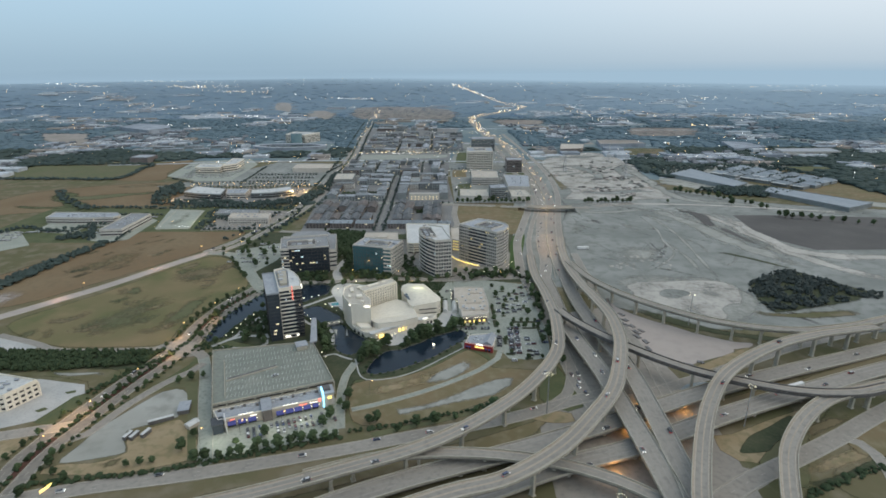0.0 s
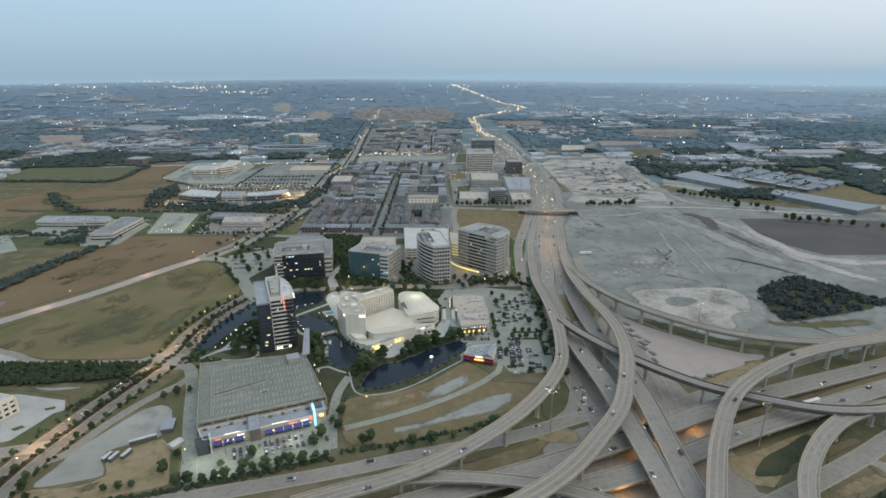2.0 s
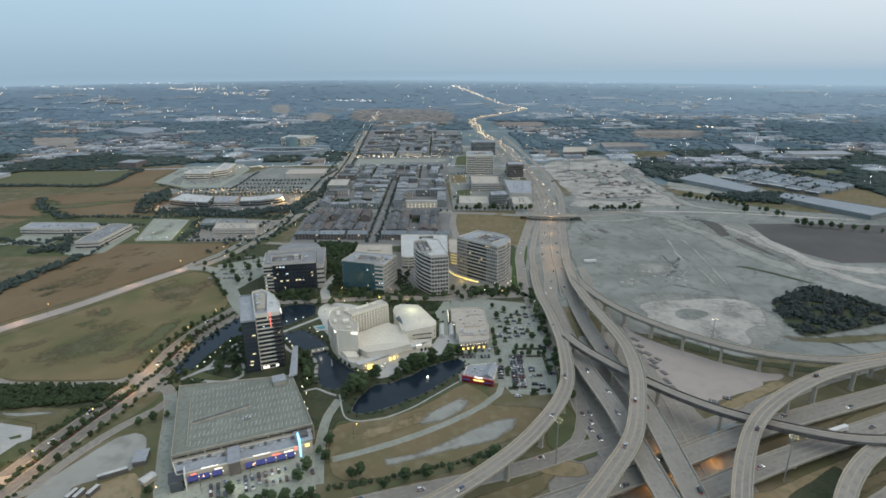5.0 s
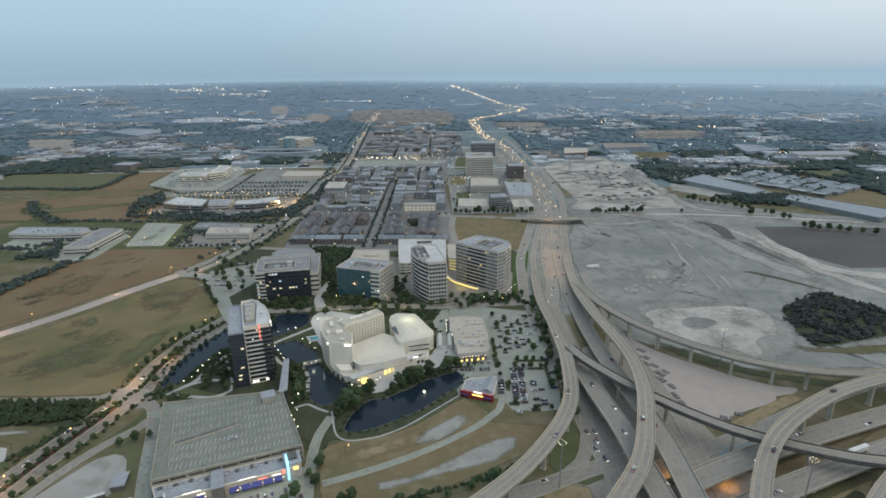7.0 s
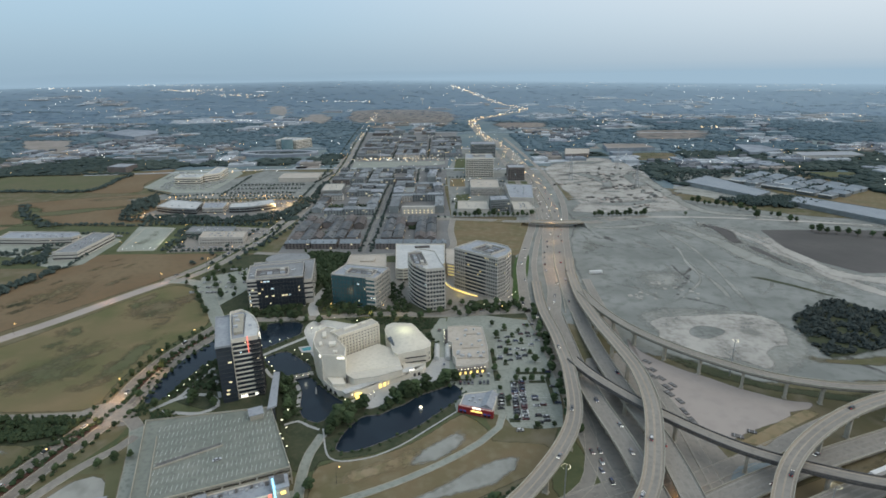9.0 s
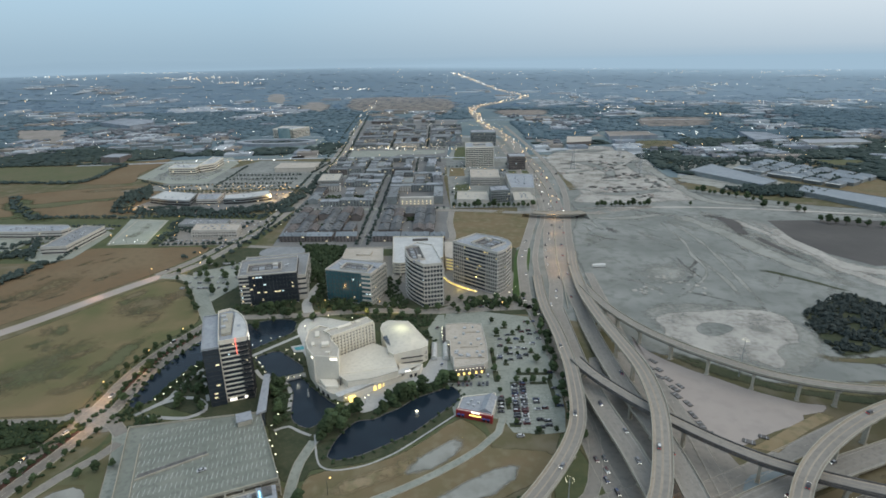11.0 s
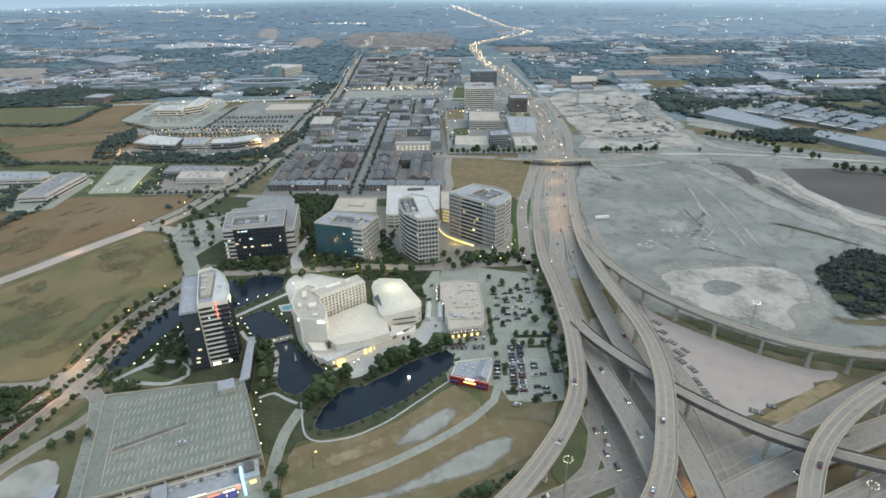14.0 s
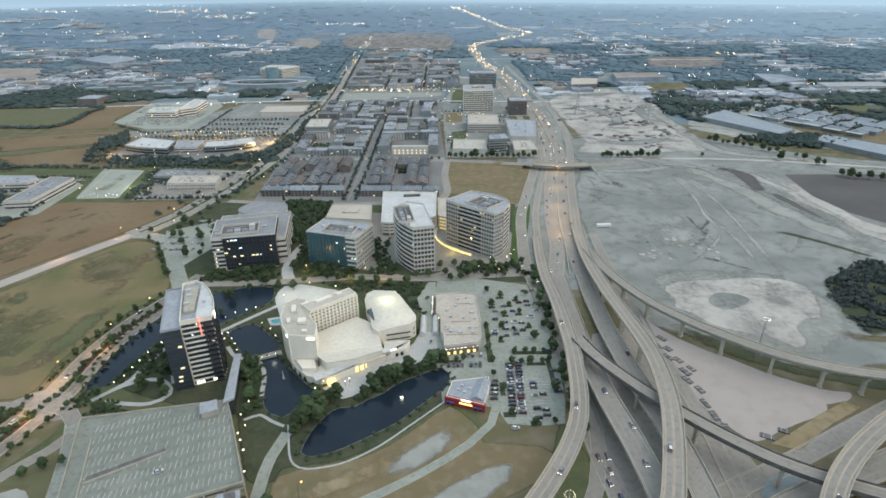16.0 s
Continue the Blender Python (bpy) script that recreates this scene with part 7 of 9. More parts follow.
# ---- east side of the town ----
block("tall_white_office", "tall white office block with narrow window bands",
      [([(55, 1226), (112, 1228)], "grid"), ([(112, 1228), (114, 1290)], "grid"), ([(114, 1290), (57, 1292)], "band"), ([(57, 1292), (55, 1226)], "grid")],
      10, 3.9, BLUE_GLASS, WHITE_WALL, GREY_ROOF, units=6, seed=31, category="office building", frac=0.4, pier=5, pier_w=0.6)
block("brown_hotel", "grey-brown mid-rise block beside the tollway",
      [([(79, 1500), (141, 1500)], "grid"), ([(141, 1500), (141, 1550)], "grid"), ([(141, 1550), (79, 1550)], "band"), ([(79, 1550), (79, 1500)], "band")],
      9, 3.6, WINDOW, TOWN_WALL, GREY_ROOF, units=5, lit=8, seed=32, category="hotel", frac=0.5, pier=4)
block("red_brick_block", "dark red brick mid-rise with a grey roof",
      [([(140, 1190), (172, 1190)], "grid"), ([(172, 1190), (176, 1230)], "grid"), ([(176, 1230), (140, 1230)], "band"), ([(140, 1230), (140, 1190)], "band")],
      7, 3.6, WINDOW, BRICK, GREY_ROOF, units=4, lit=4, seed=33, category="building", frac=0.5, pier=4)
block("pale_garage", "pale three-level parking garage",
      [([(57, 1053), (108, 1050)], "band"), ([(108, 1050), (111, 1120)], "band"), ([(111, 1120), (59, 1126)], "band"), ([(59, 1126), (57, 1053)], "band")],
      4, 3.6, DARK_CONCRETE, STONE, TAN_ROOF, units=1, lit=8, seed=34, category="garage", frac=0.5)
block("pale_garage", "grey flat-roofed store with lit windows",
      [([(120, 985), (158, 980)], "plain"), ([(158, 980), (172, 1090)], "plain"), ([(172, 1090), (123, 1100)], "plain"), ([(123, 1100), (120, 985)], "plain")],
      2, 5.5, DARK_CONCRETE, STONE, GREY_ROOF, units=6, seed=35, category="store")
block("grey_office", "grey office block with pale window bands",
      [([(83, 933), (113, 938)], "grid"), ([(113, 938), (110, 970)], "grid"), ([(110, 970), (83, 965)], "grid"), ([(83, 965), (83, 933)], "grid")],
      5, 3.7, WINDOW, TOWN_WALL, GREY_ROOF, units=4, lit=5, seed=36, category="office building", frac=0.5, pier=4)
block("flat_store", "cream flat-roofed store beside the frontage road",
      [([(118, 918), (152, 922)], "plain"), ([(152, 922), (150, 975)], "plain"), ([(150, 975), (120, 972)], "plain"), ([(120, 972), (118, 918)], "plain")],
      2, 3.4, DARK_CONCRETE, STONE, CREAM_ROOF, units=5, seed=37, category="store")
block("flat_store", "long low cream-roofed market hall",
      [([(30, 935), (80, 930)], "plain"), ([(80, 930), (80, 985)], "plain"), ([(80, 985), (32, 990)], "plain"), ([(32, 990), (30, 935)], "plain")],
      1, 5, DARK_CONCRETE, STONE, CREAM_ROOF, units=2, seed=38, category="store")

pool_deck = setting("pool_deck", Shape().prism([(-113, 492), (-108, 483), (-98, 484), (-100, 496)], 0, 0.5), PAVING, "stone pool deck beside the lake", "pool")
part("pool", Shape().face([(-110, 490, 0.56), (-107, 485.5, 0.56), (-101, 487, 0.56), (-103, 493, 0.56)]), POOL, pool_deck, "turquoise swimming pool")
bridge = thing("foot_bridge", "low stone foot bridge with lamp-lit rails over the lake", "bridge")
span = [np.array((-108, 442.5, 0.9)), np.array((-91, 450, 0.9))]
part("deck", beam(Shape(), span, 1.7, -1.7, -0.9, 0), PAVING, bridge)
for side in (1.6, -1.6):
    part("rail", beam(Shape(), span, side + 0.1, side - 0.1, 0, 1.0), STONE, bridge)
for k in range(4):
    part("lamp_globe", Shape().spark(-106 + k * 4, 441.8 + k * 1.75, 2.3, 0.32), BULB, bridge)


# ---- the town centre: rows of houses and apartment blocks ----
def town_house(x, y, length, depth, h, turn, roof, wall, label, group, seed, floors=3, flat=True, lit=1, category="apartment block", name="apartment_block"):
    """One house of a street: walls with rows of windows on both long sides, and a flat or hipped roof."""
    rng = random.Random(seed)
    top = thing(name, label, category, group)
    c, s = math.cos(radians(turn)), math.sin(radians(turn))
    at = lambda a, b: (x + c * a - s * b, y + s * a + c * b)  # noqa: E731
    part("wall", Shape().block(x, y, 0, length, depth, h, turn), wall, top)
    fh, n = h / floors, max(2, int(length / 4.2))
    panes = Shape()
    for f in range(floors):
        for k in range(n):
            a = -length / 2 + (k + 0.5) * length / n
            for side in (-1, 1):
                panes.block(*at(a, side * (depth / 2 + 0.02)), f * fh + fh * 0.28, length / n * 0.42, 0.3, fh * 0.46, turn)
    tagged(part("glazing", panes, WINDOW, top), kind="stuff")
    for _ in range(lit):
        f, k = rng.randrange(floors), rng.randrange(n)
        a = -length / 2 + (k + 0.5) * length / n
        part("lit_window", Shape().block(*at(a, -depth / 2 - 0.12), f * fh + fh * 0.3, length / n * 0.5, 0.3, fh * 0.42, turn), LIT_WINDOW, top)
    if flat:
        lid = part("roof", Shape().block(x, y, h, length, depth, 0.4, turn), roof, top)
        part("parapet", Shape().ring([at(a * (length / 2 + 0.2), b * (depth / 2 + 0.2)) for a, b in ((-1, -1), (1, -1), (1, 1), (-1, 1))], 0.4, h + 0.4, h + 1.2), roof, top)
        units = Shape()
        for _ in range(max(2, int(length / 7))):
            units.block(*at(rng.uniform(-0.42, 0.42) * length, rng.uniform(-0.34, 0.34) * depth), h + 0.4, rng.uniform(1, 3), rng.uniform(1, 2), rng.uniform(0.6, 1.6), turn)
        tagged(part("rooftop_unit", units, WORN_ROOF, lid), kind="stuff")
    else:
        lid = part("roof", Shape().gable(x, y, h, length + 0.8, depth + 0.8, rng.uniform(2.6, 3.8), turn, hip=rng.choice((0.0, depth * 0.4))), roof, top)
        gables = Shape()
        for k in range(max(1, int(length / 9))):
            a = -length / 2 + (k + 0.5) * length / max(1, int(length / 9))
            for side in (-0.26, 0.26):
                gables.gable(*at(a, side * depth), h + 0.6, 4.4, 3.6, 1.8, turn + 90).block(*at(a, side * depth), h, 3.8, 3.0, 0.6, turn)
        tagged(part("dormer", gables, roof, lid), kind="stuff")
    return top


rng = random.Random(40)
seed = 100
for x, length in ((-180, 32), (-146, 32), (-112, 26), (-62, 34), (-26, 34), (2, 18)):
    seed += 1
    town_house(x, 757 - 0.03 * x, length, 15, 7.5, -1.5, BLUE_ROOF, BRICK, "long brick row of houses with a slate-blue roof", "town row houses", seed, 3, False, 1, "row house", "row_house")
for x0, x1 in ((-198, -98), (-76, 10)):
    x, col = x0 + 8, 0
    while x < x1 - 5:
        y = 776
        while y < 880:
            length = min(rng.uniform(22, 44), 892 - y)
            seed += 1
            # garden courts stay open in the middle of each block
            if length > 14 and not (col % 3 == 2 and 795 < y + length / 2 < 850):
                town_house(x + rng.uniform(-0.5, 0.5), y + length / 2, length - 1.5, 13.4, rng.uniform(6.5, 8.5), 90 + rng.uniform(-1.5, 1.5), rng.choice((DARK_ROOF, DARK_ROOF, BROWN_ROOF)), BRICK, "brick row house with a dark shingle roof", "town row houses", seed, 3, False, rng.choice((0, 1, 1)), "row house", "row_house")
            y += length + rng.choice((0, 0, 5))
        x += rng.choice((14.6, 15, 17))
        col += 1


def city_block(x0, x1, y0, y1, far):
    """Houses in a ring round a court that is planted or holds a low garage."""
    global seed
    d = rng.uniform(15, 19)
    sides = [(x0, y0 + d / 2, x1 - x0, 0), (x0, y1 - d / 2, x1 - x0, 0), (x0 + d / 2, y0 + d, y1 - y0 - 2 * d, 90), (x1 - d / 2, y0 + d, y1 - y0 - 2 * d, 90), ((x0 + x1) / 2 + rng.uniform(-8, 8), y0 + d + 12, y1 - y0 - 2 * d - 20, 90)]
    if x1 - x0 < 50:
        sides = [sides[0], sides[1], ((x0 + x1) / 2, y0 + d, y1 - y0 - 2 * d, 90)]
    tone = rng.choice((TOWN_WALL, TOWN_WALL, BRICK)) if not far else TOWN_WALL
    base = rng.uniform(8, 10.5) if not far else rng.uniform(7, 10)
    for k, (x, y, run, turn) in enumerate(sides):
        done = 0.0
        while done < run - 9:
            length = min(rng.uniform(18, 36) if not far else rng.uniform(36, 66), run - done)
            if run - done - length < 10:
                length = run - done
            seed += 1
            if rng.random() > (0.1 if k < 4 else 0.3):
                m = done + length / 2
                cx, cy = (x + m, y) if turn == 0 else (x, y + m)
                out = rng.uniform(-1.6, 1.6)
                cx, cy = (cx, cy + out) if turn == 0 else (cx + out, cy)
                town_house(cx, cy, length - 0.8, d * (0.8 if k == 4 else rng.uniform(0.86, 1.06)), base + rng.uniform(-2.2, 2.2), turn, rng.choice((TOWN_ROOF, TOWN_ROOF, TOWN_ROOF, GREY_ROOF, DARK_ROOF)), tone if rng.random() < 0.75 else rng.choice((TOWN_WALL, STONE, BRICK, BRICK)), "grey apartment block round a courtyard", "town apartment blocks", seed, rng.choice((3, 4)), rng.random() < 0.7, rng.choice((0, 1, 1, 2)) if not far else rng.choice((1, 2, 2)))
            done += length
    cx, cy = (x0 + x1) / 2 - (x1 - x0) * 0.22, (y0 + y1) / 2
    if rng.random() < 0.5 and x1 - x0 > 70:
        garage_top = thing("court_garage", "low pale garage deck in a courtyard", "garage", "court garages")
        w, l = (x1 - x0) * 0.26, (y1 - y0) * 0.34
        part("wall", Shape().block(cx, cy, 0, w, l, 7), TOWN_WALL, garage_top)
        part("parapet", Shape().ring([(cx - w / 2, cy - l / 2), (cx + w / 2, cy - l / 2), (cx + w / 2, cy + l / 2), (cx - w / 2, cy + l / 2)], 0.3, 7, 8), STONE, garage_top)


for (x0, x1), (y0, y1) in (((-204, -101), (924, 1036)), ((-168, -101), (1058, 1134)), ((-82, 8), (1012, 1136)), ((-214, -151), (1162, 1306)), ((-141, -54), (1160, 1304)), ((-34, 4), (1164, 1308)),
                           ((-216, -128), (1496, 1606)), ((-220, -130), (1626, 1746)), ((-226, -133), (1768, 1880)), ((-117, -37), (1494, 1606)), ((-120, -40), (1628, 1746)), ((-124, -43), (1768, 1878)), ((-24, 56), (1500, 1610)), ((-24, 60), (1640, 1750)), ((-26, 64), (1775, 1890)), ((-236, -130), (1996, 2100)), ((-114, -20), (1996, 2090))):
    city_block(x0, x1, y0, y1, y0 > 1450)
for x, y, length, turn in ((-71, 968, 72, 90), (1, 968, 72, 90)):
    town_house(x, y, length, 15, 11, turn, TOWN_ROOF, TOWN_WALL, "grey apartment wing beside the lit court", "town apartments", int(x + y), 4, True, 3)
block("town_garage", "pale flat garage deck behind the row houses",
      [([(-214, 1058), (-176, 1058)], "band"), ([(-176, 1058), (-180, 1122)], "band"), ([(-180, 1122), (-218, 1122)], "band"), ([(-218, 1122), (-214, 1058)], "band")],
      3, 3.4, DARK_CONCRETE, TOWN_WALL, CREAM_ROOF, units=1, seed=61, category="garage", frac=0.5)
# the lit court
court = thing("lit_court", "lit courtyard front of an apartment block", "apartment block")
part("wall", Shape().block(-32, 930, 0, 52, 6, 12, 0), STONE, court)
for k in range(8):
    for f in range(2):
        part("lit_window", Shape().block(-54 + k * 6.2, 926.8, 1.2 + f * 4, 1.6, 0.3, 1.8), LIT_WINDOW, court)

# ---- large low buildings further out ----
def hall(name, label, pts, h, roof, wall, category="warehouse", group="", monitors=0):
    top = thing(name, label, category, group)
    part("wall", Shape().prism(pts, 0, h), wall, top)
    part("roof", Shape().prism(inset(ccw(pts), -0.6), h, h + 0.6), roof, top)
    part("parapet", Shape().ring(inset(ccw(pts), -0.6), 0.5, h + 0.6, h + 1.3), wall, top)
    xs, ys = [p[0] for p in pts], [p[1] for p in pts]
    rr = random.Random(int(xs[0]))
    for _ in range(monitors):
        part("roof_light", Shape().block(rr.uniform(*sorted((np.mean(xs), np.mean(xs) * .6 + min(xs) * .4))), rr.uniform(np.mean(ys) - 8, np.mean(ys) + 8), h + 0.6, rr.uniform(8, 22), rr.uniform(2, 4), 1.2, rr.uniform(-30, 30)), WHITE_ROOF, top)
    return top


hall("long_warehouse", "long warehouse with a pale blue-grey roof", [(472, 1128), (541, 1186), (582, 1030), (541, 999)], 6.5, SLATE_SHED, TOWN_WALL, "warehouse", "east warehouses")
hall("long_warehouse", "long warehouse with a pale blue-grey roof", [(573, 962), (609, 996), (700, 868), (640, 836)], 6.5, SLATE_SHED, TOWN_WALL, "warehouse", "east warehouses")
rng = random.Random(77)
SHED = frame_at(585, 1150, 100, -150)
for i in range(24):
    u, v = (i % 6) * 33 + rng.uniform(-5, 5), (i // 6) * 33 + rng.uniform(-4, 4)
    x, y = SHED(u, v)
    w, d = rng.uniform(24, 33), rng.uniform(20, 28)
    turn = -56 + rng.choice((0, 0, 90))
    shed = thing("shed", "low shed with a slate-blue pitched roof", "shed", "east sheds")
    part("wall", Shape().block(x, y, 0, w, d, 6, turn), TOWN_WALL, shed)
    part("roof", Shape().gable(x, y, 6, w + 2, d + 2, 4.0, turn, 7), BLUE_ROOF, shed)
    if i < 6 or i in (8, 15):
        part("pale_roof", Shape().block(*SHED(u, v - 15), 6.2, w * 0.9, 6, 0.6, -56), WHITE_ROOF, shed)
oval = thing("oval_office", "low oval office ring set in dark trees", "office building")
OVAL = [(-436 + 105 * math.cos(2 * math.pi * k / 40), 1575 + 46 * math.sin(2 * math.pi * k / 40)) for k in range(40)]
part("wall", Shape().ring(OVAL, 15, 0, 7), FAR_GREY, oval)
part("roof", Shape().ring(inset(OVAL, -0.5), 16, 7, 7.8), GREY_ROOF, oval)
block("campus_headquarters", "pale stepped headquarters with a tall blue glass arch",
      [([(-478, 1690), (-418, 1682)], "band"), ([(-418, 1682), (-385, 1740)], "band"), ([(-385, 1740), (-470, 1765)], "band"), ([(-470, 1765), (-478, 1690)], "band")],
      6, 4, BLUE_GLASS, WHITE_WALL, WHITE_ROOF, units=4, lit=4, seed=51, category="office building", frac=0.5)
arch = thing("glass_arch", "tall blue glass arch before the headquarters", "office building")
s = Shape()
for k in range(9):
    w0, w1 = math.pi * k / 9, math.pi * (k + 1) / 9
    s.prism([(-441 + 17 * math.cos(w0), 1672 - 8 * math.sin(w0)), (-441 + 17 * math.cos(w1), 1672 - 8 * math.sin(w1)), (-441, 1680)], 0, 30)
part("glazing", s, glass_wall("pale_teal_glass", (0.16, 0.24, 0.255), (0.22, 0.31, 0.32), 0.2), arch)
part("roof", Shape().prism([(-441 + 18 * math.cos(math.pi * k / 9), 1673 - 9 * math.sin(math.pi * k / 9)) for k in range(10)], 30, 31.5), WHITE_ROOF, arch)
hall("pavilion", "tan hall with a curved roof beside the yard", [(313, 1464), (375, 1476), (399, 1560), (336, 1570)], 10, TAN_ROOF, BRICK, "hall")
hall("lit_stadium", "floodlit green-white sports hall", [(448, 1568), (580, 1580), (575, 1655), (463, 1665)], 9, FAR_TAN, FAR_GREY, "hall")
hall("school", "large pale school with many roofs", [(780, 1471), (881, 1506), (879, 1601), (819, 1627)], 9, FAR_GREY, FAR_GREY, "school")
hall("store_hall", "wide pale flat-roofed store", [(880, 1420), (1030, 1420), (1040, 1480), (890, 1475)], 8, GREY_ROOF, STONE, "store")
hall("mall", "floodlit white shopping mall with many wings", [(-1190, 2050), (-1020, 1930), (-990, 2020), (-1030, 2110), (-1180, 2180)], 12, FAR_GREY, FAR_GREY, "mall")
for x, y, w in ((-846, 1500, 52), (-776, 1512, 60), (-690, 1520, 44), (-820, 1556, 58), (-735, 1566, 50), (-660, 1574, 46), (-790, 1606, 40)):
    hall("long_shed", "long low pale shed beside the trees", [(x, y), (x + w, y + 5), (x + w - 2, y + 22), (x - 2, y + 17)], 6, GREY_ROOF, TOWN_WALL, "shed", "western sheds")
hall("brick_school", "brown brick block beside the pasture", [(-760, 1330), (-715, 1325), (-712, 1370), (-758, 1375)], 12, GREY_ROOF, BRICK, "building")
hall("market_hall", "wide low store with a pale roof", [(-330, 1195), (-250, 1195), (-252, 1250), (-332, 1250)], 8, TAN_ROOF, STONE, "store")


# ---- trees ----
def leaf_clumps(s, x, y, z, r, h, n, rng, size=0.42):
    for _ in range(n):
        w, q, t = rng.uniform(0, 2 * math.pi), math.sqrt(rng.random()) * 0.8, rng.random()
        k = math.sin(math.pi * (0.18 + 0.72 * t))
        rr = r * size * rng.uniform(0.7, 1.3)
        s.lump(x + r * q * k * math.cos(w), y + r * q * k * math.sin(w), z + h * t - rr * 0.5, rr, rr * 1.2, rng, 2, 5)


def make_tree(seed, h, r, label):
    rng = random.Random(seed)
    top = thing("tree", label, "tree", "park and street trees", 0, 0, 0)
    s = Shape().rod((0, 0, 0), (0.1, 0, h * 0.45), 0.22, 0.14)
    for k in range(4):
        w = k * 1.6 + rng.random()
        s.rod((0.1, 0, h * 0.36), (r * 0.55 * math.cos(w), r * 0.55 * math.sin(w), h * 0.66), 0.1, 0.04, 5)
    part("trunk", s, BARK, top)
    c = Shape()
    leaf_clumps(c, 0, 0, h * 0.32, r, h * 0.62, 34, rng)
    part("crown", c, LEAF, top)
    return top


TREES = [make_tree(1, 7.5, 3.1, "round-crowned dark green shade tree"), make_tree(2, 9.0, 3.6, "broad dark green oak tree"), make_tree(3, 6.2, 2.5, "young dark green street tree")]
tree_rng = random.Random(5)
PLACES = []


def plant(x, y, size=1.0):
    PLACES.append((x + tree_rng.uniform(-1, 1), y + tree_rng.uniform(-1, 1), size * tree_rng.uniform(0.8, 1.25)))


for p, s in sides_of(glide(STREET, 9.5)):
    for off in (13.2, -13.2):
        if 235 < p[1] < 525 and not (290 < p[1] < 308) and not (405 < p[1] < 420):
            plant(*(p + s * off), 0.6)
    if 250 < p[1] < 505 and not (285 < p[1] < 312) and not (398 < p[1] < 424):
        plant(*p, 0.55)
for x, y in ((-252, 618), (-246, 606), (-238, 594), (-231, 582), (-224, 570), (-217, 559), (-270, 634), (-276, 652), (-247, 640), (-236, 625)):
    plant(x, y, 0.9)
for x, y in ((56, 462), (47, 452), (49, 440), (48, 426), (61, 437), (54, 391), (68, 382), (79, 465), (77, 479), (62, 494), (53, 506), (67, 475), (84, 440), (84, 412), (79, 384), (88, 505), (88, 479), (88, 458), (76, 449), (70, 449), (64, 449), (82, 449), (60, 520), (72, 516), (80, 524), (50, 530), (46, 480), (47, 466), (72, 496), (66, 508), (58, 480), (52, 413), (66, 437), (73, 437), (79, 437), (18, 440), (24, 440), (30, 441), (12, 430), (13, 446)):
    plant(x, y, 0.66)
for y in range(378, 566, 8):
    plant(91.5 + 2.5 * math.sin(y), y, 0.9)
for x, y in ((-105, 436), (-105, 425), (-101, 414), (-98, 404), (-92, 398), (-110, 430), (-95, 392), (-104, 442)):
    plant(x, y, 0.95)
for x, y in ((-62, 396), (-58, 390), (-54, 396), (-50, 402), (-62, 384), (-66, 388), (-57, 403), (-46, 403), (-30, 408), (-24, 413), (-18, 417), (-27, 416), (-12, 424), (-5, 429), (4, 434), (10, 437), (16, 438), (-64, 378), (-53, 388)):
    plant(x, y, 1.3)
for x, y in ((-98, 549), (-91, 556), (-80, 552), (-70, 550), (-60, 548), (-50, 546), (-38, 545), (-27, 540), (-13, 544), (5, 556), (19, 558), (-30, 577), (-47, 616), (-42, 590), (-38, 572), (14, 572), (26, 575), (48, 570), (58, 572), (75, 573), (84, 578), (52, 553), (68, 556), (83, 556), (-60, 572), (-76, 574), (-92, 580), (-110, 584), (-6, 556), (34, 560), (64, 562), (-44, 560), (38, 556)):
    plant(x, y, 0.95)
for x, y in ((-167, 417), (-168, 411), (-157, 417), (-150, 409), (-176, 397), (-190, 408), (-159, 430), (-160, 460), (-172, 480), (-160, 490), (-150, 500), (-140, 535), (-128, 545), (-118, 540), (-104, 535), (-150, 520), (-170, 520), (-206, 420), (-208, 460), (-200, 506)):
    plant(x, y, 1.0)
for k in range(13):
    plant(-147 + k * 6.6, 264.5 + k * 1.95, 0.9)
for x, y in ((-158, 276), (-157, 288), (-113, 279), (-112, 288), (-93, 287), (-77, 298), (-74, 306), (-70, 322), (-66, 314), (-66, 330), (-128, 281), (-160, 340), (-163, 352), (-158, 364), (-48, 300), (-44, 304), (-30, 292), (-18, 298), (-5, 300), (8, 306), (22, 312), (34, 318)):
    plant(x, y, 0.9)
for x in (240, 246, 252, 262, 268, 274, 280, 287, 294, 305, 311, 317, 380):
    plant(x, 903, 1.1)
for x, y in ((425, 985), (432, 978), (440, 972), (446, 966), (455, 960), (462, 955), (470, 948), (478, 932), (486, 926), (494, 920), (478, 882), (509, 898), (511, 881), (514, 860), (523, 859), (514, 811), (521, 804), (529, 800), (539, 797), (553, 794), (561, 788), (575, 782), (590, 776), (606, 770), (622, 762), (640, 752)):
    plant(x, y, 1.25)
for k in range(17):
    plant(26 + k * 7.4, 906 + 0.5 * math.sin(k), 1.2)
for x, y in ((-186, 354), (-180, 357), (-193, 350), (-228, 262), (-222, 255), (-232, 270), (-212, 250), (-205, 250), (-183, 262), (-176, 262), (-170, 264)):
    plant(x, y, 0.7)
for x, y in ((-248, 655), (-240, 640), (-232, 625), (-224, 610), (-216, 596), (-240, 668), (-228, 650), (-218, 634), (-210, 616), (-206, 600), (-225, 672), (-214, 656), (-208, 640), (-252, 676), (-236, 684), (-150, 560), (-138, 564), (-160, 556), (-172, 554), (-112, 570), (-106, 578), (-100, 566), (-86, 564), (-66, 560), (22, 548), (30, 550), (40, 566), (56, 562), (70, 566), (80, 562)):
    plant(x, y, 0.95)
